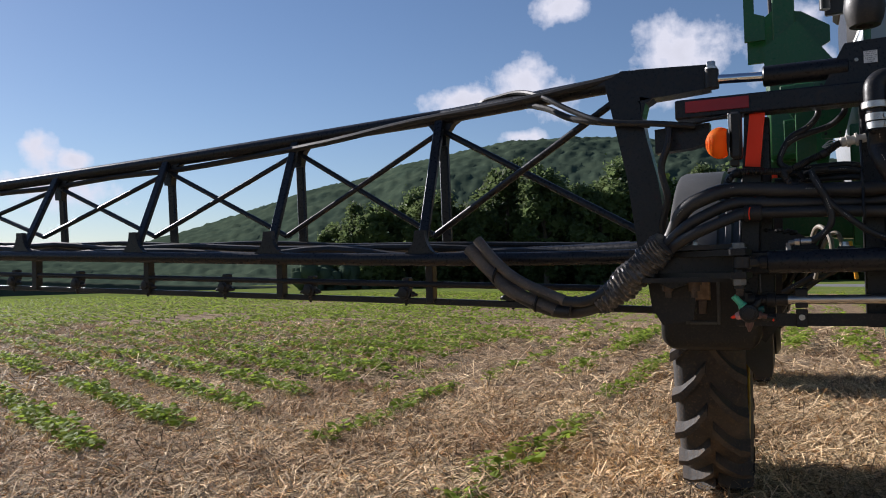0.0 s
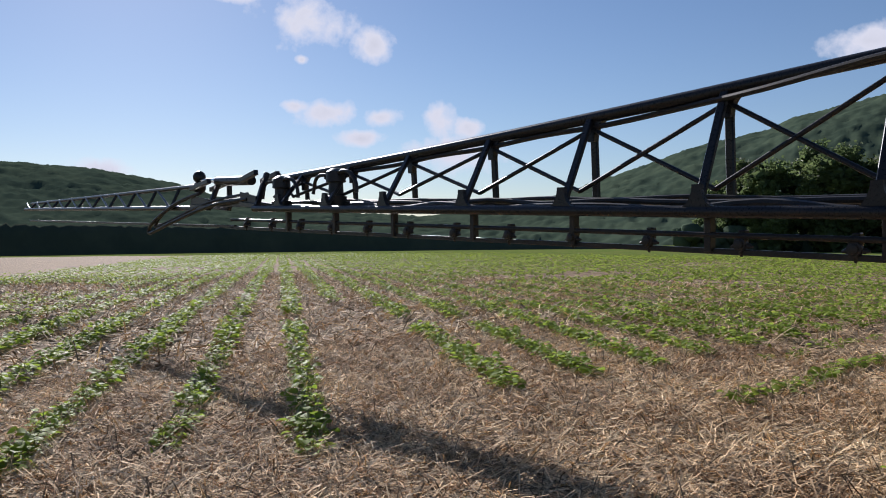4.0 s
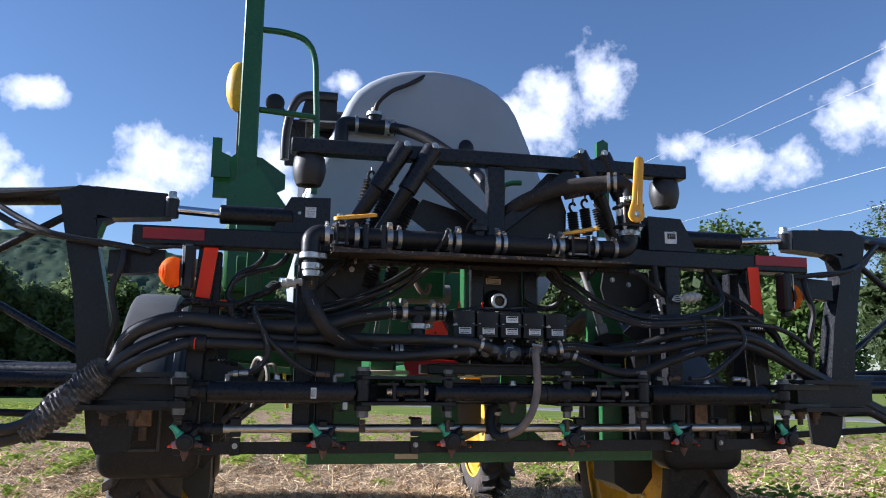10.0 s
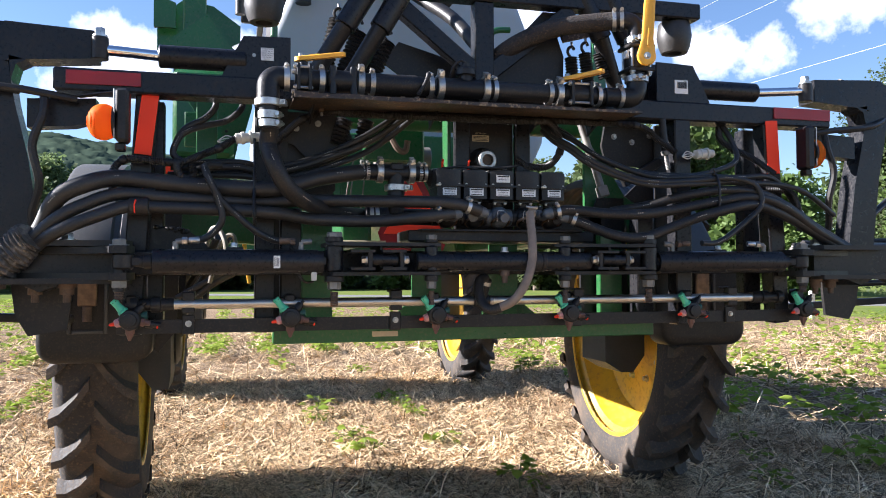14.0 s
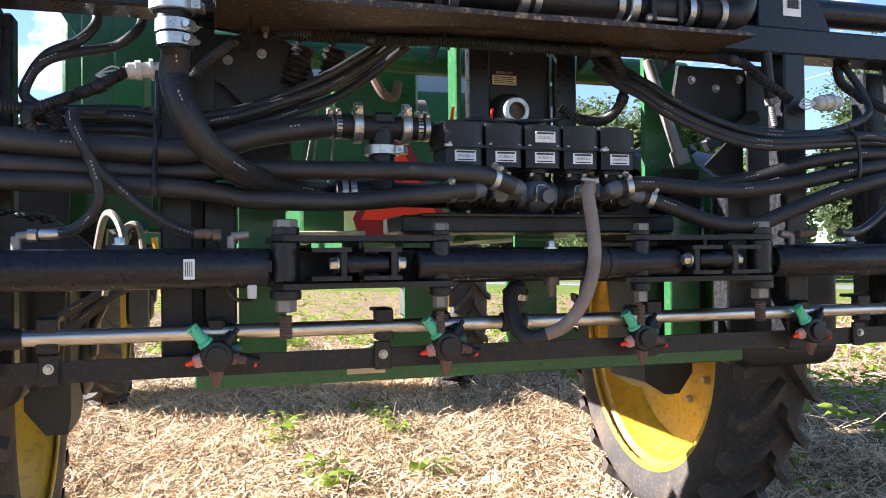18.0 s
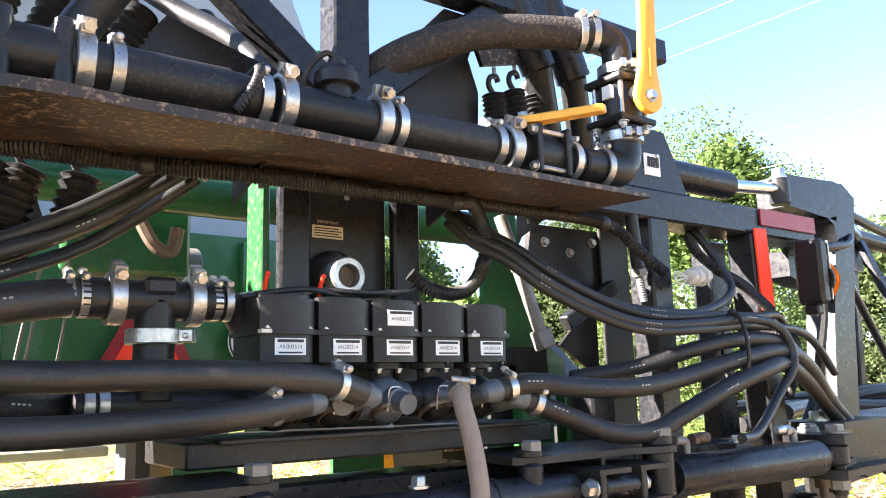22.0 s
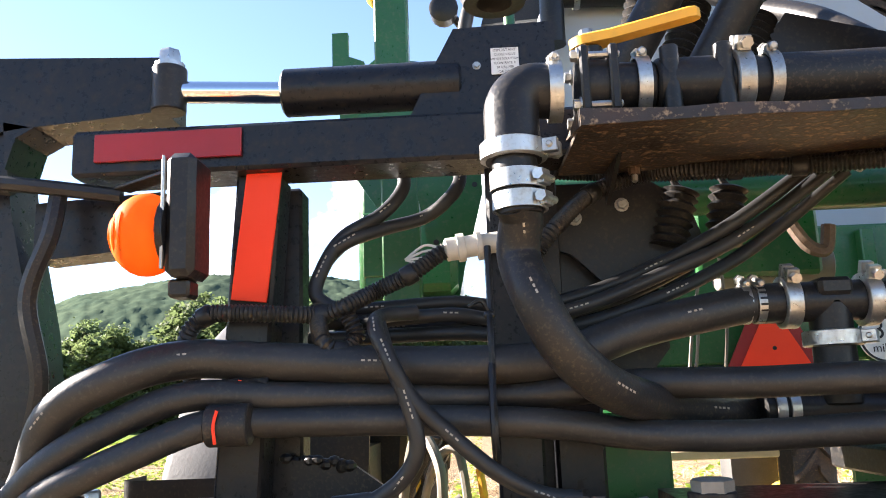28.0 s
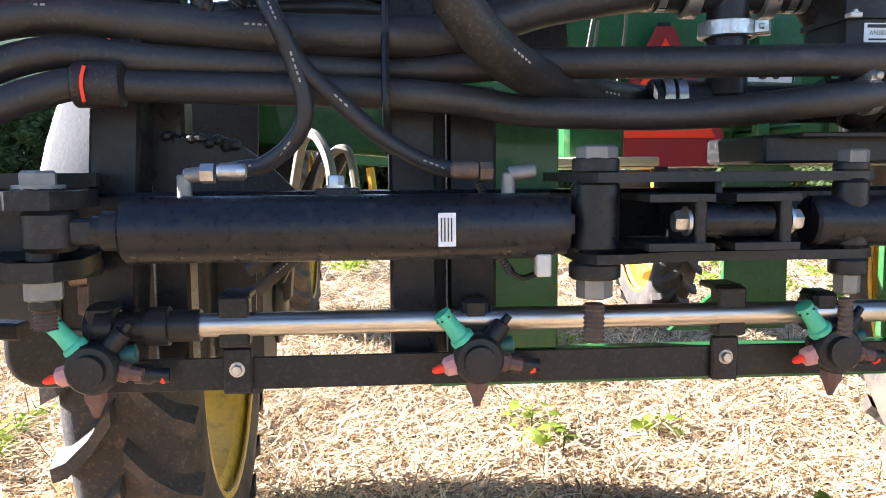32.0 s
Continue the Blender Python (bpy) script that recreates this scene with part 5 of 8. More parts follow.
part("end_lip", Geo().prism([(-.2, 1.772), (-.05, 1.78), (-.2, 1.75)], -.716, -.712, "x"), RUST, plate)
for x in (-.64, -.2, .2, .44):
    part("shelf_gusset", Geo().prism([(-.05, 1.771), (.1, 1.771), (.1, 1.72)], x, x + .006, "x"), BLACK2, plate)
for x in (-.6, -.26, -.165, .0, .1, .3, .44):
    t = thing("shelf_bolt", (x, .06, 1.74), "small rusted bolt through the shelf", "bolt", "shelf bolts")
    part("nut", Geo().lathe((x, .06, 1.772), (0, 0, -1), [(0, .013), (.004, .013), (.004, .009), (.014, .009)], 8), RUSTBOLT, t)
    part("shank", Geo().cyl((x, .06, 1.758), (x, .06, 1.745), .005, n=8), ZINC, t)
ma = thing("pipe_manifold", (0, -.08, 1.81), "black plastic pipe manifold held by bright steel clamps", "manifold")
Y0, Z0 = -.12, 1.828


def XM(x):
    return float(np.interp(x, [-.8, -.745, -.478, 0, .292, .42, .535, .6], [-.79, -.735, -.49, -.05, .225, .345, .52, .6]))


for x0, x1, r in ((-.665, -.6, .034), (-.60, -.5, .037), (-.5, -.42, .034), (-.3, -.2, .033), (-.19, .0, .034), (.31, .46, .03), (.46, .535, .034)):
    part("pipe_section", Geo().cyl((XM(x0), Y0, Z0), (XM(x1), Y0, Z0), r, n=20, b=.004), PLASTIC, ma)
for x0, x1, r in ((-.44, -.27, .036), (-.0, .28, .033)):
    part("rubber_section", Geo().tube([(XM(x0), Y0, Z0), ((XM(x0) + XM(x1)) / 2, Y0 - .003, Z0 - .002), (XM(x1), Y0, Z0)], r, 20), RUBBER, ma, "dusty rubber hose piece")
part("elbow", Geo().tube([(-.735, Y0, Z0), (-.77, Y0 - .005, Z0), (-.792, Y0 - .01, Z0 - .02), (-.795, Y0 - .015, Z0 - .06), (-.795, Y0 - .018, Z0 - .1)], .037, 20), PLASTIC, ma, "black moulded pipe elbow")
part("tail_piece", Geo().cyl((-.795, Y0 - .018, 1.735), (-.79, Y0 - .02, 1.655), .03, n=18), PLASTIC, ma)
tbolt(ma, (-.795, Y0 - .017, 1.741), (0, 0, 1), .036, (1, -.3, 0))
band(ma, (-.792, Y0 - .02, 1.7), (0, 0, 1), .032, .024, (1, -.6, 0))
band(ma, (-.79, Y0 - .02, 1.672), (0, 0, 1), .032, .022, (1, -.6, 0))
for x in (-.745, -.62):
    band(ma, (XM(x), Y0, Z0), (1, 0, 0), .038, .018)
for x in (-.478, -.178, .0, .292):
    tbolt(ma, (XM(x), Y0, Z0), (1, 0, 0), .036)
for x in (-.435, -.215, .035, .255, .442, .5):
    band(ma, (XM(x), Y0, Z0), (1, 0, 0), .036, .016)
for x in (-.585, -.515):
    part("moulded_lug", Geo().cyl((x, Y0 - .025, Z0 - .05), (x, Y0 - .025, Z0 + .045), .0125, n=14), PLASTIC, ma)
part("cap_neck", Geo().cyl((-.119, Y0, Z0), (-.119, Y0, Z0 + .05), .024, n=18), PLASTIC, ma)
part("sensor_cap", Geo().lathe((-.119, Y0, Z0 + .045), (0, 0, 1), [(0, .033), (.002, .036), (.02, .036), (.022, .03), (.03, .028), (.03, .014), (.045, .014), (.046, .009)], 18), PLASTIC, ma, "black screw cap with a steel sensor")
part("sensor_nut", Geo().lathe((-.119, Y0, Z0 + .075), (0, 0, 1), [(0, .013), (.014, .013), (.016, .01)], 6), ZINC, ma)
part("sensor_wire", Geo().tube([(-.119, Y0, Z0 + .09), (-.139, Y0, Z0 + .098), (-.164, Y0 + .01, Z0 + .07), (-.169, Y0 + .03, Z0 + .02)], .005, 8), RUBBER, ma)
part("loom_strap", ribbed([(-.255, Y0 + .02, Z0 + .04), (-.26, Y0 - .03, Z0 + .035), (-.275, Y0 - .045, Z0), (-.3, Y0 - .04, Z0 - .04)], .008), RUBBER, ma)
# lower second pipe behind
part("rear_pipe", Geo().cyl((-.48, -.03, 1.81), (.45, -.03, 1.81), .026, n=16), PLASTIC, ma)
for x in (-.33, -.28, -.22):
    band(ma, (x, -.03, 1.81), (1, 0, 0), .027, .016)


def valve_block(x0, x1, name, label):
    v = thing(name, ((x0 + x1) / 2, Y0, 1.808), label, "valve", "ball valves")
    w = x1 - x0
    for x in (x0, x1 - .012):
        part("flange", Geo().span(x, x + .012, Y0 - .048, Y0 + .048, Z0 - .045, Z0 + .045, .006), PLASTIC, v)
    part("ball_housing", Geo().cyl((x0 + .01, Y0, Z0), (x1 - .01, Y0, Z0), .04, n=20), PLASTIC, v)
    for a in (-.036, .036):
        for b in (-.034, .034):
            g = Geo().cyl((x0 - .004, Y0 + a, Z0 + b), (x1 + .004, Y0 + a, Z0 + b), .005, n=8)
            g.hexbolt((x0, Y0 + a, Z0 + b), (-1, 0, 0), .008, .008)
            part("tie_bolt", g, ZINC, v)
    part("stem", Geo().cyl(((x0 + x1) / 2, Y0, Z0 + .03), ((x0 + x1) / 2, Y0, Z0 + .06), .014, n=12), PLASTIC, v)
    return v


def lever(v, p, d, length, wide, normal):
    """A moulded lever: round boss, tapering grip."""
    p, d, nrm = Vector(p), Vector(d).normalized(), Vector(normal).normalized()
    side = d.cross(nrm)
    out = []
    for k in range(9):
        a = radians(90 + 180 * k / 8)
        out.append((wide * .75 * math.cos(a), wide * .75 * math.sin(a)))
    out += [(length * .25, -wide * .45), (length * .92, -wide * .42), (length * .98, -wide * .28), (length, 0), (length * .98, wide * .28), (length * .92, wide * .42), (length * .25, wide * .45)]
    n = len(out)
    verts = []
    for h in (-.006, .006):
        verts += [p + d * a + side * b + nrm * h for a, b in out]
    for h in (.0085,):
        verts += [p + d * a * .985 + side * b * .8 + nrm * h for a, b in out]
    faces = [tuple(range(n)), tuple(range(3 * n - 1, 2 * n - 1, -1))]
    for o in (0, n):
        faces += [(o + i, o + i + n, o + (i + 1) % n + n, o + (i + 1) % n) for i in range(n)]
    h = part("lever", Geo().add(verts, faces), HANDLE, v, "orange-yellow moulded lever")
    part("grip_rib", Geo().beam(p + d * wide * .8 + nrm * .009, p + d * length * .4 + nrm * .009, .008, .006, .002, up=nrm), HANDLE, h)
    part("lever_bolt", Geo().hexbolt(p + nrm * .008, nrm, .01, .009), ZINC, h)


v1 = valve_block(-.705, -.655, "ball_valve", "black flanged ball valve with a yellow lever")
lever(v1, (-.684, Y0 + .01, 1.899), (1, -.4, .07), .15, .034, (-.1, -.1, 1))
v2 = valve_block(.262, .345, "ball_valve", "black flanged ball valve with a yellow lever")
lever(v2, (.262, Y0 - .01, 1.882), (.55, -.85, .03), .15, .034, (-.1, .05, 1))
v3 = thing("drain_valve", (.565, Y0, 1.81), "upright black valve with a long yellow lever", "valve", "ball valves")
VX = .54
part("elbow", Geo().tube([(VX - .075, Y0, Z0), (VX - .04, Y0, Z0), (VX - .014, Y0, Z0 + .01), (VX - .002, Y0, Z0 + .032), (VX, Y0, Z0 + .06), (VX, Y0, 1.92)], .037, 20), PLASTIC, v3, "black moulded pipe elbow")
tbolt(v3, (VX, Y0, 1.898), (0, 0, 1), .036, (-.5, -1, 0))
for z in (1.922, 2.008):
    part("flange", Geo().span(VX - .052, VX + .052, Y0 - .05, Y0 + .05, z, z + .014, .009), PLASTIC, v3)
part("ball_housing", Geo().lathe((VX, Y0, 1.925), (0, 0, 1), [(0, .042), (.02, .045), (.045, .048), (.07, .045), (.09, .042)], 24), PLASTIC, v3)
part("side_label", Geo().span(VX - .051, VX - .04, Y0 - .022, Y0 + .002, 1.972, 2.0, .001), WHITE, v3)
for a in (-.035, .035):
    for b in (-.035, .035):
        part("tie_bolt", Geo().cyl((VX + a, Y0 + b, 1.905), (VX + a, Y0 + b, 2.026), .0055, n=12).hexbolt((VX + a, Y0 + b, 1.922), (0, 0, -1), .009, .009), ZINC, v3)
tbolt(v3, (VX, Y0, 2.042), (0, 0, 1), .034, (-.5, -1, 0))
part("upper_elbow", Geo().tube([(VX, Y0, 2.02), (VX, Y0, 2.08), (VX - .006, Y0 + .002, 2.104), (VX - .03, Y0 + .01, 2.12), (VX - .07, Y0 + .025, 2.122)], .031, 18), PLASTIC, v3)
part("lever_stem", Geo().cyl((VX - .01, Y0 - .04, 1.985), (.545, -.185, 1.97), .018, n=12), PLASTIC, v3)
lever(v3, (.543, -.19, 1.968), (.09, .02, 1), .255, .046, (-.12, -1, .02))
h10 = hose("return_hose", "thick dirt-crusted black hose bending away from the upright valve",
           [(.5, -.1, 2.122), (.437, -.072, 2.122), (.3, -.03, 2.108), (.2, .0, 2.08), (.1, .06, 2.03), (.03, .14, 1.96), (-.02, .22, 1.87)], .034, CRUST, 16, clamps=(.1, .5))

# ---- section valves ----
for k in range(5):
    x = -.163 + .1 * k
    t = thing("section_valve", (x, -.01, 1.34), "black electric section valve with white data label" if k != 2 else "black electric section valve with two white data labels", "valve", "section valves")
    t.location += Vector((.008, .03, 0))
    w = .046
    g = Geo().prism([(x - w, -.055), (x - w * .55, -.068), (x + w * .55, -.068), (x + w, -.055), (x + w, .055), (x - w, .055)], 1.502, 1.552, "z")
    part("motor_cover", g, PLASTIC, t)
    part("cover_top", Geo().prism([(x - w * .9, -.045), (x - w * .5, -.056), (x + w * .5, -.056), (x + w * .9, -.045), (x + w * .9, .048), (x - w * .9, .048)], 1.552, 1.558, "z"), PLASTIC, t)
    part("seam_rim", Geo().prism([(x - w - .004, -.058), (x - w * .6, -.072), (x + w * .6, -.072), (x + w + .004, -.058), (x + w + .004, .058), (x - w - .004, .058)], 1.496, 1.504, "z"), PLASTIC, t)
    part("motor_base", Geo().prism([(x - w + .002, -.053), (x - w * .6, -.064), (x + w * .6, -.064), (x + w - .002, -.053), (x + w - .002, .053), (x - w + .002, .053)], 1.453, 1.497, "z"), PLASTIC, t)
    lab = part("data_label", Geo().span(x - .026, x + .026, -.0665, -.0648, 1.464, 1.49, .0004), WHITE, t, "white data label")
    part("label_head", Geo().span(x - .022, x + .022, -.0672, -.0667, 1.4835, 1.488, .0002), INK, lab)
    part("label_line", Geo().span(x - .02, x + .02, -.0672, -.0667, 1.4665, 1.469, .0002), INK, lab)
    words(lab, "AN302514", x, -.0669, 1.4765, .0085)
    if k == 2:
        lab = part("upper_label", Geo().span(x - .026, x + .026, -.0705, -.0685, 1.513, 1.539, .0004), WHITE, t, "white data label")
        part("label_head", Geo().span(x - .022, x + .022, -.0712, -.0707, 1.5325, 1.537, .0002), INK, lab)
        words(lab, "AN302517", x, -.0709, 1.524, .0085)
    part("neck", Geo().lathe((x, -.005, 1.453), (0, 0, -1), [(0, .034), (.01, .034), (.012, .022), (.03, .02)], 16), PLASTIC, t)
    for a in (-.02, .02):
        part("neck_bolt", Geo().hexbolt((x + a, -.03, 1.443), (0, 0, -1), .0055, .006), ZINC, t)
    part("valve_body", Geo().ball((x, -.01, 1.39), (.04, .042, .042), 16, 9).cyl((x - .05, .0, 1.39), (x + .05, .0, 1.39), .032, n=18), GREYPLASTIC if k == 2 else PLASTIC, t)
    part("body_ring", Geo().lathe((x, -.035, 1.366), (.0, .5, .86), [(0, .031), (.0, .035), (.005, .0365), (.01, .035), (.01, .031)], 24, loop=True), BRONZE, t, "tarnished bronze body ring")
    part("flange_clip", Geo().tube([(x - .02, -.056, 1.372), (x - .019, -.06, 1.405), (x - .012, -.061, 1.412), (x + .004, -.061, 1.411)], .0016, 6), ZINC, t, "steel wire clip")
    d = Vector((-.35, -1, -.15) if k < 2 else ((.0, -1, -.2) if k == 2 else (.9, -.8, .1))).normalized()
    part("outlet_spigot", Geo().lathe((x, -.03, 1.395), d, [(0, .022), (.03, .022), (.032, .018), (.06, .017)], 14), GREYPLASTIC, t, "blue-grey plastic spigot")
    for a in (-1, 1):
        part("cover_screw", Geo().hexbolt((x + a * w * .78, -.06, 1.505), (0, 0, 1), .004, .003), ZINC, t)
    if k in (0, 4):
        part("worn_corner", Geo().span(x - w - .0045, x - w * .72, -.0735, -.058, 1.4965, 1.503, .001), CABLE, t, "pale chipped corner")
    if k < 2:
        part("red_lanyard", Geo().tube([(x - .0, .03, 1.55), (x - .005, .02, 1.58), (x - .008, .0, 1.6)], .004, 6), RED, t, "red plastic lanyard")
for pts in ([(-.2, .05, 1.56), (-.1, .03, 1.575), (0, .05, 1.57), (.1, .03, 1.58), (.15, .06, 1.6)], [(-.18, .04, 1.565), (-.08, .06, 1.58), (.02, .03, 1.575), (.12, .05, 1.585)]):
    solo("control_wire", Geo().tube(pts, .005, 7), RUBBER, "loose black control wire on the valves", "wire", "control wires")
for pts in ([(-.22, .07, 1.562), (-.15, .05, 1.572), (-.1, .08, 1.566), (-.07, .06, 1.575)], [(.0, .09, 1.565), (.06, .06, 1.572), (.1, .08, 1.58)]):
    solo("control_wire", Geo().tube(pts, .0025, 6), CABLE, "thin white control wire on the valves", "wire", "control wires")
part("valve_shelf", Geo().span(-.26, .36, -.03, .16, 1.335, 1.343, .002), BLACK2, rack)

# ---- inlet tee ----
t = thing("inlet_tee", (-.37, -.015, 1.44), "black plastic pipe tee with bright steel clamps", "pipe fitting")
part("tee_body", Geo().cyl((-.47, -.015, 1.55), (-.26, -.015, 1.55), .03, n=20).cyl((-.36, -.015, 1.55), (-.36, -.015, 1.40), .03, n=20).span(-.385, -.335, -.05, .015, 1.555, 1.582, .006), PLASTIC, t)
for x in (-.42, -.304):
    tbolt(t, (x, -.015, 1.55), (1, 0, 0), .031)
for x in (-.484, -.464, -.27, -.252):
    band(t, (x, -.015, 1.55), (1, 0, 0), .026, .012)
tbolt(t, (-.36, -.015, 1.495), (0, 0, 1), .034, (1, -.6, 0))
part("outlet", Geo().tube([(-.26, -.015, 1.55), (-.23, -.005, 1.54), (-.2, .0, 1.5)], .026, 14), RUBBER, t)
part("foot_pipe", Geo().cyl((-.47, .0, 1.397), (-.2, .0, 1.39), .03, n=18), PLASTIC, t)
for x in (-.45, -.43):
    band(t, (x, .0, 1.397), (1, 0, 0), .031, .014)
t.location += Vector((.028, .075, 0))

# ---- hoses ----
hose("boom_hose", "thick black rubber hose feeding the boom", [(-2.388, .12, 1.318), (-2.282, .1, 1.216), (-2.181, .08, 1.129), (-1.978, .06, 1.044), (-1.794, .04, 1.068), (-1.625, 0, 1.202), (-1.511, 0.004, 1.307),
     (-1.442, -0.042, 1.424), (-1.354, -0.049, 1.473), (-1.270, -0.011, 1.497), (-1.159, 0.008, 1.491), (-0.999, 0.015, 1.480), (-0.837, 0.005, 1.474), (-0.737, 0.008, 1.480), (-0.625, 0.025, 1.516), (-0.538, 0.035, 1.534), (-0.446, 0.060, 1.551)], .028, DUSTYHOSE, n=14, printed=TANPRINT, tail=4)
hose("boom_hose", "black rubber hose running into a section valve", [(-2.339, .1, 1.354), (-2.237, .08, 1.244), (-2.122, .06, 1.164), (-1.929, .02, 1.086), (-1.784, 0, 1.104), (-1.629, -.03, 1.224), (-1.518, -0.038, 1.294),
     (-1.438, -0.062, 1.360), (-1.367, -0.056, 1.402), (-1.261, -0.033, 1.444), (-1.134, 0.001, 1.440), (-0.999, 0.015, 1.435), (-0.838, 0.021, 1.430), (-0.729, 0.008, 1.433), (-0.632, 0.016, 1.440), (-0.485, -0.039, 1.435), (-0.358, -0.047, 1.436),
     (-.22, -.1, 1.431), (-.13, -.1, 1.423), (-.06, -.085, 1.404)], .0215, DUSTYHOSE, n=14, clamps=(18.3,), tail=4)
hose("boom_hose", "black rubber hose running into a section valve", [(-1.797, .05, 1.049), (-1.622, -.02, 1.175), (-1.510, -0.036, 1.268), (-1.429, -0.080, 1.321), (-1.320, -0.076, 1.369), (-1.227, -0.044, 1.405), (-1.149, -0.011, 1.405), (-0.997, -0.005, 1.402),
     (-0.840, -0.014, 1.396), (-0.735, -0.021, 1.387), (-0.644, -0.021, 1.372), (-0.526, -0.036, 1.366), (-0.401, -0.040, 1.368), (-.27, -.11, 1.379), (-.16, -.095, 1.392)], .021, DUSTYHOSE, n=14, clamps=(13.5,))
for p, d in (((-1.185, .01, 1.445), (1, 0, 0)), ((-1.201, -.04, 1.404), (1, 0, -.02))):
    c = thing("hose_coupling", p, "black hose coupling with an orange paint stripe", "hose coupling", "hose couplings")
    P = Vector(p)
    part("sleeve", Geo().cyl(P - Vector((.025, 0, 0)), P + Vector((.034, 0, 0)), .029, n=16), RUBBER, c)
    part("stripe", Geo().tube([P + Vector((-.006, -.0285, -.024)), P + Vector((-.008, -.0305, 0)), P + Vector((-.004, -.0285, .02))], .0025, 6), RED, c)
hose("suction_hose", "thick dusty black hose hanging from the manifold elbow", [(-0.798, -0.148, 1.675), (-0.789, -0.127, 1.655), (-0.794, -0.110, 1.608), (-0.778, -0.139, 1.549), (-0.744, -0.132, 1.484), (-0.686, -0.081, 1.436), (-0.598, 0.015, 1.408), (-0.522, 0.062, 1.396), (-0.439, 0.118, 1.393)], .029, n=16, printed=TANPRINT)
# wrapped bundle where the hoses droop to the boom
wrap_line = Geo().tube([(-1.79, .03, 1.072), (-1.71, .015, 1.13), (-1.625, -.01, 1.2), (-1.56, -.03, 1.262), (-1.51, -.05, 1.305)], [.042, .056, .06, .057, .048], 24, 16)
tape = []
for i, p in enumerate(wrap_line.v):            # creases run slantwise round the bundle
    ring, side = divmod(i, 24)
    p = Vector(p)
    crease = math.sin(ring * 1.9 + side * .55 + 2.5 * noise.noise(p * 11))
    middle = sum((Vector(q) for q in wrap_line.v[ring * 24:ring * 24 + 24]), Vector()) / 24
    tape.append(middle + (p - middle) * (1 + .09 * crease + .22 * noise.noise(p * 26)))
wrap_line.v = [tuple(p) for p in tape]
solo("hose_wrap", wrap_line, surface("dusty_tape", (.085, .073, .06), (.03, .027, .024), 16, .42, 0, .35, 60, dust=(.38, .32, .25), dust_amount=.65), "crumpled black tape wrap round the drooping hoses", "wrap", sharp=25)
for p in ((-1.9, .04, 1.065), (-2.06, .07, 1.08), (-2.25, .09, 1.2)):
    solo("cable_tie", Geo().lathe(Vector(p) - Vector((.004, 0, 0)), (1, 0, -.3), [(0, .042), (.001, .044), (.007, .044), (.008, .042)], 16), PLASTIC, "black cable tie round the hoses", "cable tie", "cable ties")
RH = [[(.215, -.085, 1.402), (.28, -.1, 1.412), (.42, -.115, 1.4), (.55, -.12, 1.4), (.681, -.12, 1.417), (.854, -.13, 1.45), (1.03, -.13, 1.472), (1.19, -.1, 1.437), (1.382, -.04, 1.353), (1.597, .02, 1.274), (1.803, .06, 1.187), (2.09, .1, 1.08), (2.33, .14, 1.068), (2.56, .16, 1.219), (2.66, .2, 1.33)],
      [(.275, -.085, 1.386), (.338, -.1, 1.36), (.457, -.12, 1.318), (.565, -.13, 1.315), (.658, -.14, 1.348), (.778, -.15, 1.391), (.933, -.15, 1.43), (1.04, -.13, 1.441), (1.215, -.08, 1.401), (1.423, -.02, 1.324), (1.616, .03, 1.24), (1.815, .06, 1.154), (2.109, .09, 1.045), (2.371, .12, 1.032), (2.593, .15, 1.161), (2.72, .2, 1.3)]]
for pts in RH:
    hose("boom_hose", "black rubber hose curving down to the other boom", pts, .019, n=14, clamps=(.35,), printed=TANPRINT)
hose("boom_hose", "black rubber hose curving down to the other boom", [(.5, .02, 1.42), (.62, -.05, 1.44), (.75, -.1, 1.475), (.9, -.12, 1.497), (1.05, -.12, 1.49), (1.2, -.08, 1.45), (1.39, -.02, 1.37), (1.6, .04, 1.29), (1.8, .08, 1.21), (2.08, .12, 1.1)], .017, n=12, printed=TANPRINT)
DRAIN = [(.14, -.07, 1.405), (.125, -.1, 1.38), (.118, -.135, 1.31), (.108, -.16, 1.23), (.08, -.17, 1.15), (.036, -.16, 1.088), (-.012, -.13, 1.062)]
dh = hose("drain_hose", "light brown hose looping under the valves into a black hook", DRAIN, .0155, surface("bleached_hose", (0.3, 0.225, 0.17), (0.17, 0.125, 0.095), 9, .7, 0, .08, 150), 14, clamps=(.1,))
part("hook_end", Geo().tube([(-.0, -.137, 1.065), (-.03, -.12, 1.056), (-.052, -.09, 1.076), (-.057, -.06, 1.125), (-.045, -.04, 1.16), (-.018, -.03, 1.168)], .018, 14), RUBBER, dh, "black rubber hook end")
for p, d in (((-.06, -.085, 1.404), (1, .1, -.3)), ((-.16, -.095, 1.392), (1, .1, .05)), ((.215, -.085, 1.402), (-1, .1, -.15)), ((.275, -.085, 1.386), (-1, .1, .1))):
    b = thing("barb_elbow", p, "blue-grey plastic hose barb elbow", "pipe fitting", "barb elbows")
    D = Vector(d).normalized()
    part("barb", Geo().lathe(Vector(p) - D * .004, D, [(0, .0165), (.006, .0205), (.02, .0195), (.034, .015), (.04, .006)], 16), GREYPLASTIC, b)
    part("neck", Geo().cyl(Vector(p) + D * .016, Vector(p) + D * .016 + Vector((0, .06, -.01)), .016, n=14), GREYPLASTIC, b)
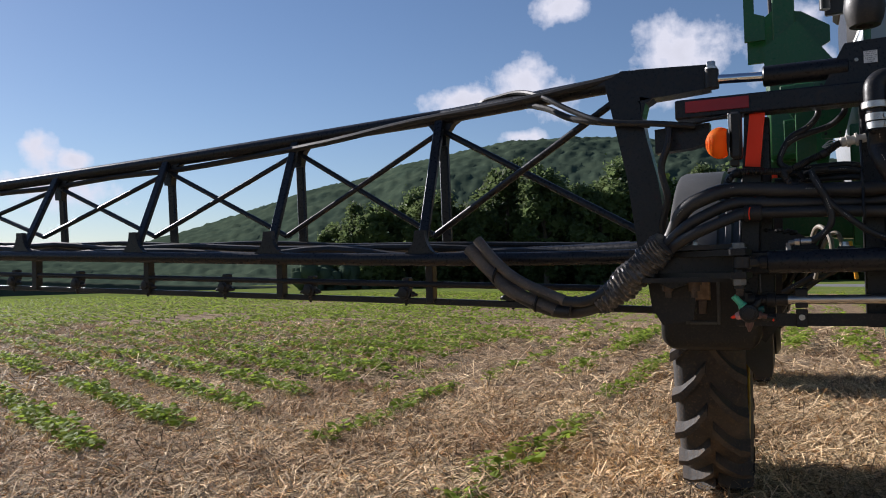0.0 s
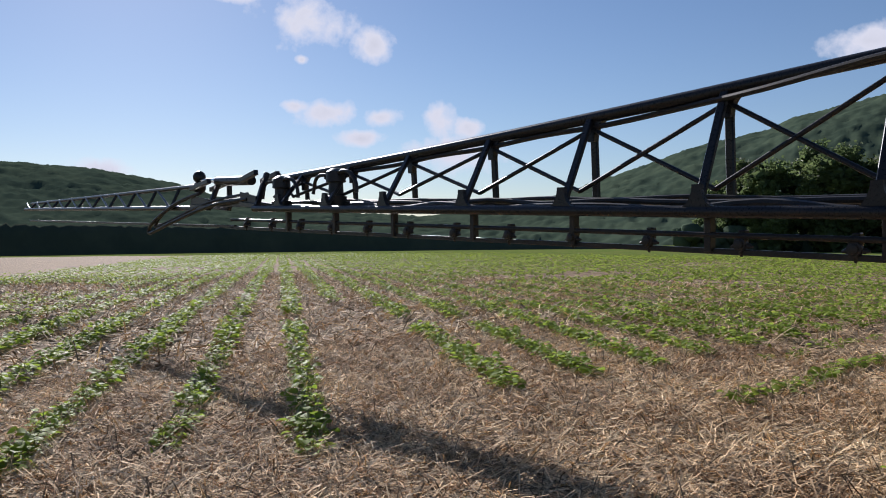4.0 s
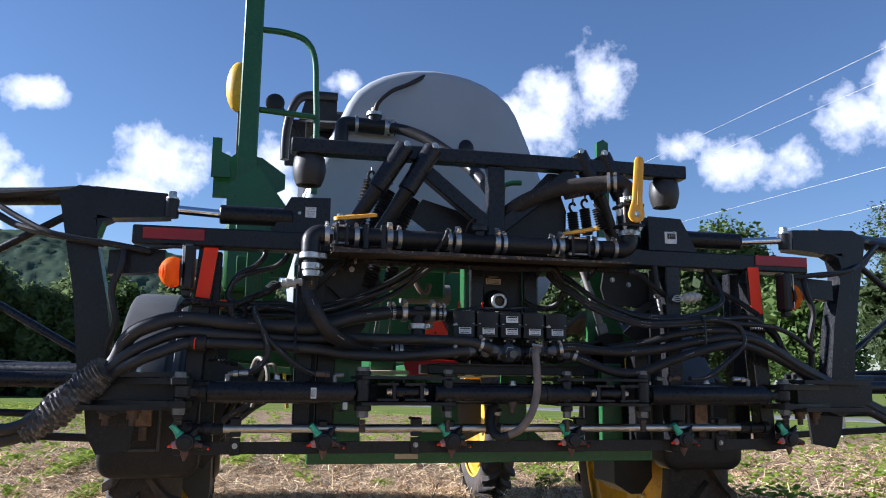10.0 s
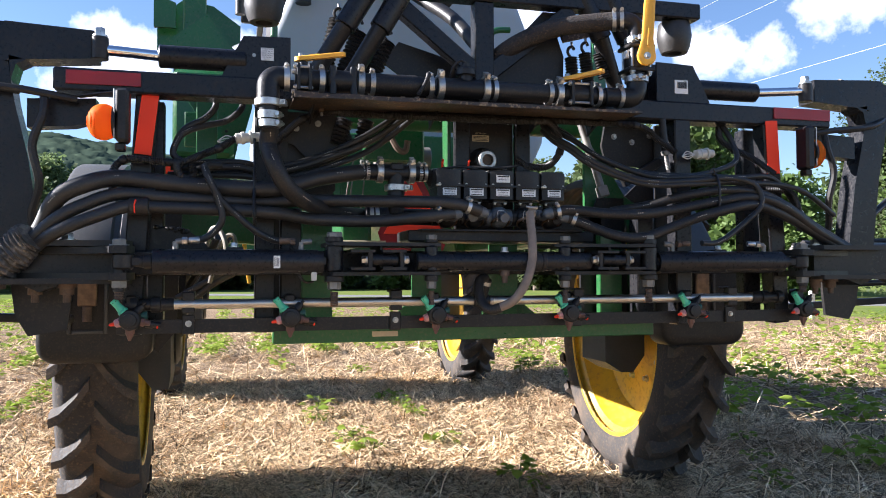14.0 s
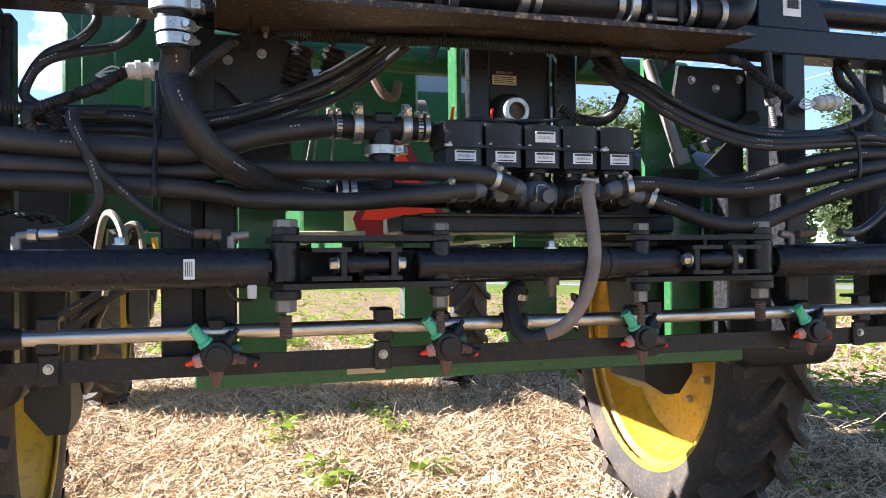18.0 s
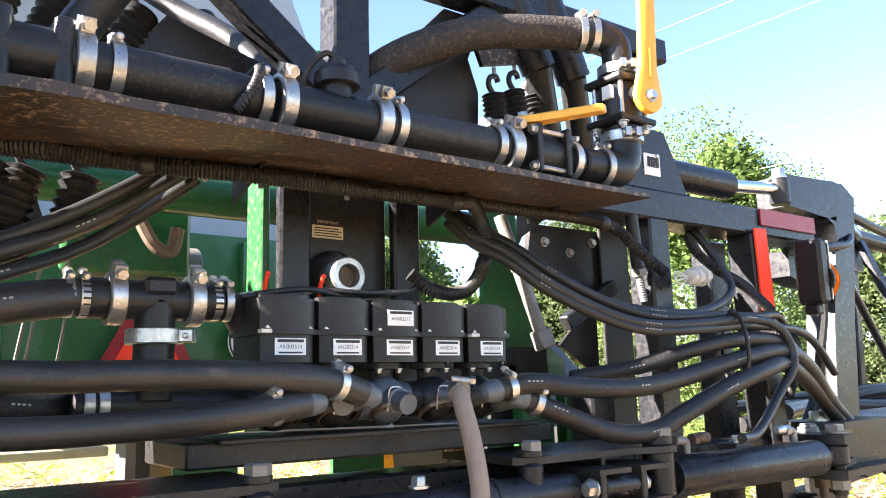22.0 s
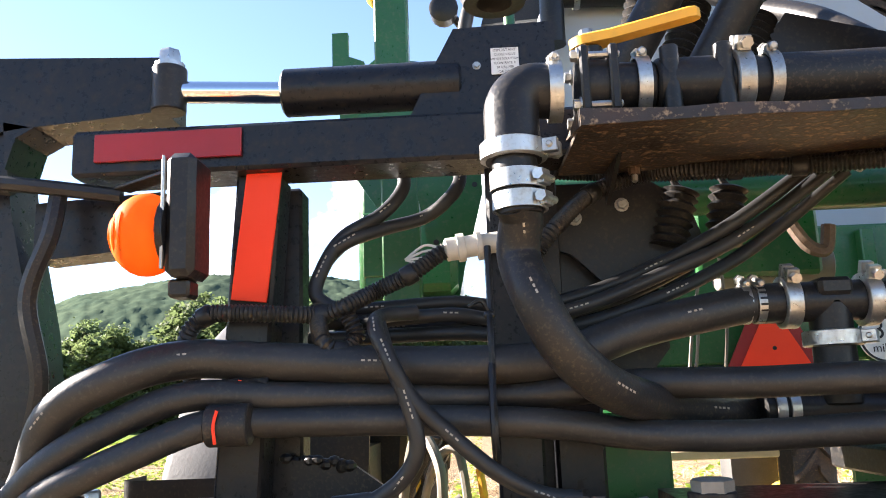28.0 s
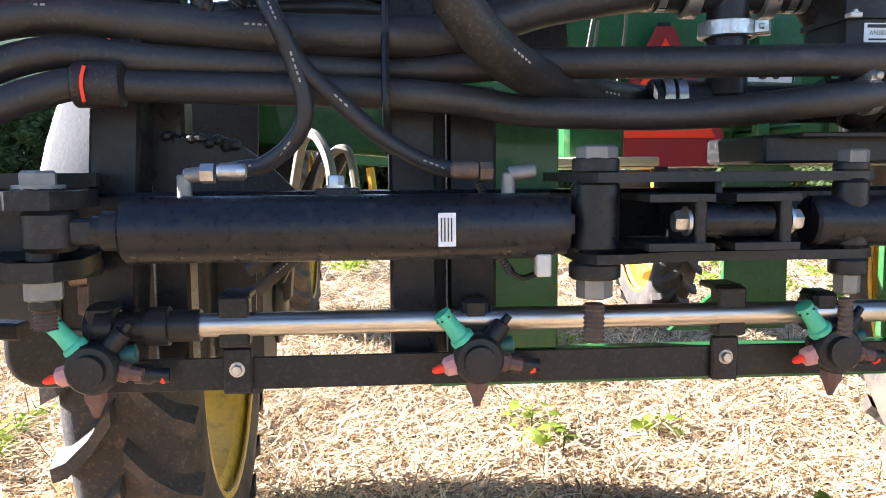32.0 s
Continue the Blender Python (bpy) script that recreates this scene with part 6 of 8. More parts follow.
# tank outlet
tf = thing("tank_fitting", (-.36, 1.45, 2.7), "black pipe fitting with valve on the tank's end", "pipe fitting")
part("cross", Geo().cyl((-.52, 1.45, 2.8), (-.22, 1.45, 2.79), .045, n=16).cyl((-.35, 1.45, 2.78), (-.35, 1.45, 2.88), .04, n=14), PLASTIC, tf)
part("down_elbow", Geo().tube([(-.48, 1.45, 2.8), (-.54, 1.44, 2.79), (-.55, 1.42, 2.72), (-.55, 1.42, 2.6)], .042, 12), PLASTIC, tf)
for x in (-.46, -.28, -.24):
    band(tf, (x, 1.45, 2.795), (1, 0, 0), .046, .02)
part("top_cap", Geo().lathe((-.35, 1.45, 2.86), (0, 0, 1), [(0, .05), (.02, .05), (.022, .025), (.05, .02)], 14), ZINC, tf)
hose("tank_hose", "ribbed black suction hose off the tank", [(-.27, 1.44, 2.79), (-.177, 1.38, 2.764), (-.054, 1.3, 2.695), (.061, 1.2, 2.587), (.145, 1.0, 2.444), (.217, .8, 2.25)], .034, BLACK2, n=14, clamps=(.2,))
hose("vent_hose", "thin black hose running up to the tank's top", [(-.347, 1.44, 2.874), (-.334, 1.42, 2.936), (-.25, 1.44, 3.026), (-.141, 1.47, 3.091), (.0, 1.55, 3.2), (.02, 1.7, 3.24)], .014)
solo("tank_gauge_mark", Geo().ball((.24, 1.5, 2.72), (.05, .02, .055), 10, 6), PLASTIC, "small black fitting on the tank's end", "fitting")

BLK = [("hydraulic_hose", [(-1.112, 0.106, 1.553), (-1.042, 0.107, 1.553), (-0.969, 0.074, 1.552), (-0.885, 0.075, 1.554), (-0.807, 0.095, 1.544), (-0.702, 0.081, 1.556), (-0.562, 0.102, 1.607), (-0.423, 0.111, 1.668), (-.269, .1, 1.775)]),
       ("hydraulic_hose", [(-1.120, 0.136, 1.530), (-1.009, 0.102, 1.528), (-0.885, 0.083, 1.527), (-0.788, 0.111, 1.523), (-0.670, 0.104, 1.539), (-0.546, 0.096, 1.579), (-0.396, 0.170, 1.654), (-.252, .12, 1.765)]),
       ("hydraulic_hose", [(-1.101, 0.130, 1.575), (-1.007, 0.105, 1.572), (-0.886, 0.110, 1.577), (-0.796, 0.116, 1.566), (-0.695, 0.123, 1.579), (-0.566, 0.127, 1.624), (-0.435, 0.111, 1.689), (-.278, .12, 1.795)]),
       ("hydraulic_hose", [(-1.082, 0.164, 1.539), (-0.976, 0.136, 1.543), (-0.856, 0.114, 1.542), (-0.743, 0.129, 1.551), (-0.615, 0.159, 1.582), (-0.484, 0.178, 1.640), (-0.359, 0.179, 1.708), (-.25, .16, 1.79)]),
       ("hydraulic_hose", [(-1.027, 0.194, 1.843), (-0.974, 0.154, 1.813), (-0.965, 0.141, 1.776), (-1.000, 0.128, 1.730), (-1.062, 0.116, 1.692), (-1.093, 0.098, 1.638), (-1.102, 0.089, 1.596), (-1.070, 0.084, 1.570)]),
       ("hydraulic_hose", [(-0.877, 0.234, 1.868), (-0.871, 0.169, 1.792), (-0.898, 0.156, 1.751), (-0.938, 0.166, 1.728), (-1.001, 0.135, 1.706), (-1.058, 0.110, 1.681), (-1.091, 0.117, 1.653)]),
       ("hydraulic_hose", [(-1.059, -0.013, 1.292), (-1.015, -0.035, 1.298), (-0.993, -0.043, 1.302), (-0.957, -0.052, 1.329), (-0.938, -0.062, 1.366), (-0.948, -0.063, 1.422), (-0.974, -0.056, 1.484), (-0.994, -0.037, 1.528), (-0.990, 0.013, 1.550), (-0.944, 0.049, 1.557)]),
       ("hydraulic_hose", [(-0.726, -0.039, 1.292), (-0.779, -0.045, 1.301), (-0.839, -0.058, 1.334), (-0.899, -0.063, 1.386), (-0.945, -0.061, 1.432), (-0.975, -0.060, 1.490), (-0.996, 0.006, 1.543)]),
       ("hydraulic_hose", [(.254, .1, 1.755), (.283, .05, 1.703), (.325, 0, 1.664), (.386, -.04, 1.607), (.504, -.07, 1.552), (.614, -.1, 1.524), (.769, -.12, 1.529), (.917, -.13, 1.542), (1.025, -.14, 1.518), (1.044, -.15, 1.443), (.971, -.15, 1.373), (.85, -.17, 1.3), (.76, -.19, 1.292)]),
       ("hydraulic_hose", [(.253, .1, 1.737), (.282, .05, 1.686), (.324, 0, 1.647), (.385, -.04, 1.591), (.502, -.07, 1.539), (.612, -.1, 1.512), (.767, -.12, 1.517), (.96, -.1, 1.53), (1.279, -.05, 1.52), (1.5, 0, 1.42)]),
       ("hydraulic_hose", [(.269, .12, 1.772), (.315, .07, 1.722), (.359, .02, 1.682), (.423, -.02, 1.627), (.544, -.05, 1.572), (.659, -.08, 1.543), (.82, -.1, 1.548), (1.0, -.09, 1.552), (1.15, -.06, 1.56), (1.28, 0, 1.5), (1.42, .05, 1.38)]),
       ("hydraulic_hose", [(.25, .14, 1.78), (.33, .09, 1.735), (.4, .04, 1.665), (.46, .0, 1.615), (.56, -.03, 1.575), (.68, -.06, 1.556), (.83, -.07, 1.56), (1.02, -.02, 1.62), (1.05, .03, 1.7), (1.03, .08, 1.79)])]
for name, pts in BLK:
    hose(name, "slim black hydraulic hose with printed markings", pts, .0115 if pts[0][0] < 0 else .0105, HYD, 12, "hydraulic hose", "hydraulic hoses", steps=6, printed=TANPRINT)
LOOMS = [[(-1.296, 0.098, 1.458), (-1.284, 0.030, 1.529), (-1.253, 0.023, 1.562), (-1.210, 0.018, 1.564), (-1.136, 0.021, 1.560), (-1.085, 0.047, 1.560), (-1.048, 0.040, 1.570), (-1.002, 0.067, 1.596), (-0.951, 0.049, 1.615), (-0.913, 0.056, 1.641), (-0.895, 0.054, 1.651)],
         [(-1.093, 0.059, 1.570), (-1.078, 0.009, 1.520), (-1.052, 0.013, 1.502), (-1.030, 0.027, 1.523), (-1.043, 0.028, 1.555)],
         [(-0.760, 0.040, 1.638), (-0.727, 0.043, 1.678), (-0.665, 0.086, 1.737), (-0.583, 0.106, 1.768), (-0.494, 0.062, 1.763), (-0.359, 0.037, 1.752), (-.179, -.02, 1.743), (.021, -.02, 1.743), (.18, -.02, 1.745), (.24, 0, 1.75), (.289, .03, 1.711), (.309, .06, 1.649), (.255, .05, 1.592), (.174, .04, 1.587), (.125, .05, 1.618)],
         [(-0.911, 0.173, 1.835), (-0.688, 0.165, 1.795), (-0.447, 0.061, 1.757), (-.1, .01, 1.762), (.3, .01, 1.758), (.6, .0, 1.752), (.68, -.02, 1.7), (.75, -.04, 1.645)],
         [(1.19, .02, 1.52), (1.27, -.02, 1.51), (1.34, .02, 1.45), (1.4, .08, 1.36)],
         [(1.032, .1, 1.78), (1.011, .06, 1.725), (1.052, .03, 1.681), (1.13, .01, 1.64), (1.22, .0, 1.58)]]
for pts in LOOMS:
    l = thing("wire_loom", pts[len(pts) // 2], "black corrugated cable loom", "cable loom", "cable looms")
    part("loom", ribbed(pts, .0138), RUBBER, l)
    for i in range(2, len(pts) - 1, 3):
        d = (Vector(pts[i + 1]) - Vector(pts[i - 1])).normalized()
        part("tape_wrap", Geo().lathe(Vector(pts[i]) - d * .011, d, [(0, .014), (.002, .0156), (.02, .0156), (.022, .014)], 12), PLASTIC, l, "glossy black tape wrap")
for p, q in (((-.898, .06, 1.652), (-.82, .065, 1.662)), ((.83, -.04, 1.642), (.91, -.03, 1.65))):
    c = thing("wire_connector", p, "round off-white plug connector", "connector", "plug connectors")
    P, Q = Vector(p), Vector(q)
    d = (Q - P).normalized()
    part("plug", Geo().lathe(P, d, [(0, .012), (.004, .018), (.02, .018), (.021, .022), (.032, .022), (.033, .017), (.05, .017), (.051, .024), (.058, .024), (.059, .016), (.085, .016)], 18), CABLE, c)
    for k in range(4):
        part("wire", Geo().tube([P, P - d * .03 + Vector((0, .004 * k, .01 * (k - 1.5))), P - d * .06 + Vector((0, 0, -.005))], .0022, 5), CABLE, c)
for pts in ([(-.449, .3, 1.633), (-.47, .3, 1.541), (-.484, .3, 1.451)], [(-.412, .3, 1.66), (-.409, .3, 1.556), (-.423, .3, 1.438)], [(-.45, .33, 1.558), (-.461, .33, 1.479), (-.475, .33, 1.42)]):
    hose("pale_tube", "thin pale plastic tube", pts, .003, PALEHOSE, 6, "tube", "pale tubes")
solo("hanging_strap", Geo().tube([(-0.832, 0.044, 1.652), (-0.832, 0.010, 1.521), (-0.835, -0.029, 1.458), (-0.835, -0.050, 1.371), (-0.832, 0.021, 1.321)], .0055, 7), PLASTIC, "black strap tying the hoses together", "strap")
lw = thing("level_wire", (-.71, -.24, 1.17), "thin black coiled wire hanging over the cylinder", "wire")
part("coil", ribbed([(-0.717, -0.071, 1.278), (-0.705, -0.097, 1.237), (-0.701, -0.120, 1.196), (-0.681, -0.104, 1.164)], .0062, 8, .005, .3), HYD, lw)
part("wire_tail", Geo().tube([(-0.681, -0.104, 1.164), (-0.665, -0.095, 1.155), (-0.642, -0.081, 1.159)], .004, 7), PLASTIC, lw)
for p, q in (((.44, .155, 1.78), (.515, .105, 1.485)),):
    c = thing("grey_strut", q, "grey steel cylinder with a square end", "strut")
    P, Q = Vector(p), Vector(q)
    part("tube", Geo().cyl(P, P + (Q - P) * .9, .015, n=14), BARE, c)
    part("sleeve", Geo().cyl(P + (Q - P) * .35, P + (Q - P) * .42, .0175, n=14), BARE, c)
    part("end_block", Geo().beam(P + (Q - P) * .86, Q, .042, .03, .003, up=(0, 1, 0)), BARE, c)
for x, s, y, up in ((-.575, -1, .245, .035), (.73, 1, .03, 0)):
    c = thing("level_rod", (x, y, 1.6), "short threaded rod with a steel collar", "rod", "threaded rods")
    part("rod", Geo().cyl((x, y, 1.79), (x + s * .013, y, 1.665 + up), .015, n=12), BLACK2, c)
    part("thread", ribbed([(x + s * .015, y, 1.65 + up), (x + s * .02, y, 1.62 + up), (x + s * .027, y, 1.588 + up * .8)], .0095, 10, .005, .15), BARE, c)
    part("collar", Geo().cyl((x + s * .013, y, 1.665 + up), (x + s * .018, y, 1.648 + up), .019, n=6), BARE, c)

# ---- springs behind the struts ----
for x0, z0, x1, z1, y in ((-.53, 2.13, -.58, 1.93, .17), (-.45, 2.09, -.52, 1.9, .17), (-.34, 2.06, -.42, 1.88, .17), (-.4, 2.02, -.44, 1.9, .2), (.362, 2.02, .372, 1.91, .07), (.42, 2.04, .435, 1.92, .07), (.49, 2.05, .515, 1.95, .09), (-.5, 1.76, -.53, 1.66, .18), (-.42, 1.76, -.44, 1.66, .18)):
    s = thing("boot_spring", (x0, y, z1), "black ribbed rubber boot over a spring", "spring", "springs")
    part("boot", ribbed([(x0, y, z0), ((x0 + x1) / 2, y, (z0 + z1) / 2), (x1, y, z1)], .032 if y > .1 else .026, 16, .013 if y > .1 else .0095, .25), RUBBER, s)
    part("hook", Geo().tube([(x0, y, z0), (x0 - .012, y, z0 + .018), (x0 - .008, y, z0 + .036), (x0 + .008, y, z0 + .042), (x0 + .014, y, z0 + .03)], .006, 8), RUBBER, s)
    part("eye_bolt", Geo().cyl((x0 + .006, y, z0 + .036), (x0 + .004, y, z0 + .062), .005, n=10), ZINC, s)

# ---- signs and lamps ----
sm = thing("slow_vehicle_sign", (-.01, 1.2, 1.3), "red and orange slow vehicle triangle with cut corners", "sign")
part("border", Geo().prism([(-.035, 1.705), (.015, 1.705), (.175, 1.392), (.145, 1.302), (-.165, 1.302), (-.195, 1.392)], 1.2, 1.206), DARKRED, sm, "dark red reflective border")
part("centre", Geo().prism([(-.01, 1.672), (.146, 1.386), (-.166, 1.386)], 1.194, 1.201), RED, sm, "bright orange-red centre")
part("mount_hole", Geo().cyl((-.01, 1.1925, 1.54), (-.01, 1.1945, 1.54), .006, n=12), INK, sm)
part("mount_strip", Geo().span(-.03, .01, 1.207, 1.22, 1.15, 1.72, .003), BLACK2, sm)
sg = thing("speed_sign", (.307, 1.2, 1.48), "round white speed sign reading 30 mile/h", "sign")
part("disc", Geo().cyl((.307, 1.205, 1.564), (.307, 1.2, 1.564), .078, n=36, b=.001), WHITE, sg)
part("ring", Geo().lathe((.307, 1.1995, 1.564), (0, 1, 0), [(0, .07), (-.001, .07), (-.001, .076), (0, .076)], 36, loop=True), INK, sg)
words(sg, "30", .307, 1.1985, 1.578, .075)
words(sg, "mile/h", .307, 1.1985, 1.528, .034)
AMBER = leafy("amber_lens_plastic", (.9, .27, .015), (.85, .22, .012), 20, .6)
for s in (-1, 1):
    l = thing("warning_lamp", (s * 1.27, -.06, 1.58), "amber warning lamp in a black housing", "lamp", "warning lamps")
    part("housing", Geo().span(*sorted((s * 1.262, s * 1.222)), -.125, -.05, 1.6, 1.77, .01), PLASTIC, l)
    part("lens", Geo().ball((s * (1.285 if s > 0 else 1.3), -.085, 1.665), (.036 if s > 0 else .05, .048, .058), 20, 14), AMBER, l, "domed amber lens")
    for q in (.35, .55, .75, .9):
        part("lens_rib", Geo().lathe((s * ((1.285 if s > 0 else 1.3) + (.036 if s > 0 else .05) * math.sqrt(1 - q * q)), -.085, 1.665), (s, 0, 0), [(-.002, .05 * q - .0015), (.0015, .05 * q), (-.002, .05 * q + .0015)], 24, loop=True), AMBER, l)
    part("lens_ring", Geo().cyl((s * 1.262, -.085, 1.665), (s * 1.272, -.085, 1.665), .05, n=18), PLASTIC, l)
    part("bracket", Geo().beam((s * 1.4, .05, 1.77), (s * 1.25, -.04, 1.775), .03, .006), BLACK2, l)
    part("plug", Geo().span(*sorted((s * 1.265, s * 1.235)), -.1, -.06, 1.575, 1.6, .004), BLACK2, l)
    if s > 0:
        l.location += Vector((.07, .02, -.005))
    part("edge_strip", Geo().span(*sorted((s * 1.266, s * 1.262)), -.127, -.12, 1.61, 1.765, .001), ZINC, l, "bright metal edge")
st = thing("important_notice", (.04, .215, 1.69), "cream notice label headed important", "label")
part("label_face", Geo().span(.0, .068, .1965, .1985, 1.7, 1.725, .0004), CREAM, st)
words(st, "IMPORTANT", .034, .1955, 1.7315, .0085, CREAM)
for k in range(4):
    part("print_line", Geo().span(.004, .064 - .006 * (k % 2), .1955, .1963, 1.7035 + .005 * k, 1.7058 + .005 * k, .0002), INK, st)
rs = thing("ring_socket", (.033, .2, 1.6), "round steel ring socket in the centre column", "socket")
rs.location += Vector((.008, .03, .004))
part("ring", Geo().lathe((.033, .1, 1.615), (0, 1, 0), [(0, .021), (-.004, .023), (-.004, .033), (.0, .036), (.03, .036), (.03, .021)], 28, loop=True), ZINC, rs, "bright worn steel ring")
part("core", Geo().cyl((.033, .112, 1.615), (.033, .22, 1.615), .0215, n=20), RUSTBOLT, rs)
part("boss", Geo().lathe((.033, .13, 1.615), (0, 1, 0), [(0, .04), (.02, .055), (.09, .06)], 24), BLACK2, rs)
for a, b in ((-.05, .05), (.05, .05)):
    part("socket_bolt", Geo().hexbolt((.033 + a, .218, 1.615 + b), (0, -1, 0), .006, .006), ZINC, rs)
for k, line in enumerate(("IMPORTANT", "CLOSE VALVE", "WHEN SOLUTION", "FLOW RATE IS", "30 GAL PER", "OR LESS.")):
    lb = [o for o in scene.objects if o.name == "cylinder_bracket"][0]
    words(lb, line, -.79, .0458, 1.9675 - .0072 * k, .0055 if k else .0066)
for k in range(14):
    part("bar_mark", Geo().span(.799 + .003 * k, .8002 + .003 * k + .0008 * (k % 3), .0262, .0274, 1.915, 1.94, .0001), INK, [o for o in scene.objects if o.name == "cylinder_bracket.001"][0])

# ---- clutter behind the rack ----
solo("yellow_tie_bar", Geo().span(-.53, -.3, .42, .45, 1.3, 1.318, .003), CREAM, "pale cream bar behind the brackets", "bar")
tf = thing("torn_flap", (-1.01, -.02, 1.27), "torn black rubber flap with a frayed edge", "flap")
part("sheet", Geo().prism([(-1.11, 1.27), (-1.125, 1.345), (-1.08, 1.352), (-1.03, 1.345), (-.98, 1.31), (-.94, 1.27)], -.03, -.015), RUBBER, tf)
fr = random.Random(8)
for k in range(9):
    x = -1.128 + k * .0125
    part("frayed_edge", Geo().ball((x, -.022 + fr.uniform(-.006, .006), 1.348 - .0006 * k * k * .3 + fr.uniform(-.003, .004)), (.011, .012, .008 + fr.uniform(0, .004)), 8, 5), RUBBER, tf)
tf.location += Vector((-.03, .15, -.005))
for pts, r, mt in (([(-1.02, .5, 1.2), (-.99, .45, 1.34), (-.96, .4, 1.36), (-.93, .35, 1.3), (-.93, .35, 1.2)], .016, CABLE), ([(-.99, .5, 1.15), (-.95, .45, 1.3), (-.9, .42, 1.33), (-.88, .4, 1.2)], .014, CABLE), ([(-.86, .4, 1.3), (-.85, .4, 1.22), (-.84, .42, 1.15)], .013, HANDLE)):
    hose("motor_hose", "pale hose behind the frame" if mt is CABLE else "short coiled yellow hose", pts, r * .62, PALEHOSE if mt is CABLE else mt, 9, "hose", "motor hoses")
for s in (-1, 1):
    for k, off in enumerate((0, .045)):
        hose("leg_hose", "black hydraulic hose leading down to the wheel motor", [(s * (.92 + off), .9, 1.35), (s * (1.0 + off), 1.1, 1.22), (s * (1.1 + off), 1.35, 1.05), (s * 1.16, 1.5, .95)], .017, HYD, 9, "hydraulic hose", "hydraulic hoses")
    if s > 0:
        part("green_cheek", Geo().prism([(s * .54, 1.3), (s * .8, 1.42), (s * .8, 1.47), (s * .72, 1.52), (s * .67, 1.6), (s * .65, 1.75), (s * .65, 1.95), (s * .54, 1.95)], .34, .36), GREEN, chassis)
    part("step_plate", Geo().prism([(s * .1, 1.0), (s * .32, 1.0), (s * .22, 1.08), (s * .22, 1.3), (s * .1, 1.3)], .3, .312), GREEN, chassis)
part("filler_tube", Geo().cyl((-.05, .7, 1.7), (-.3, .7, 1.7), .05, n=18), surface("bare_pipe", (.25, .23, .2), (.18, .16, .14), 5, .5, .3), chassis)
part("hook", Geo().tube([(-.33, .2, 1.72), (-.3, .19, 1.66), (-.27, .19, 1.65), (-.26, .19, 1.69)], .012, 8), RUSTBOLT, rack)
for x in (.3,):
    part("dark_web", Geo().span(x, x + .3, .3, .32, 1.36, 1.46, .004), BLACK2, rack)
part("green_hoop", Geo().tube([(.2, .6, 1.95), (.2, .6, 2.22), (.23, .6, 2.27), (.3, .6, 2.28)], .014, 14), GREEN, chassis)
part("green_peak", Geo().prism([(.9, 2.1), (.97, 2.1), (.97, 2.66), (.94, 2.68), (.9, 2.66)], 1.0, 1.03), GREEN, chassis)

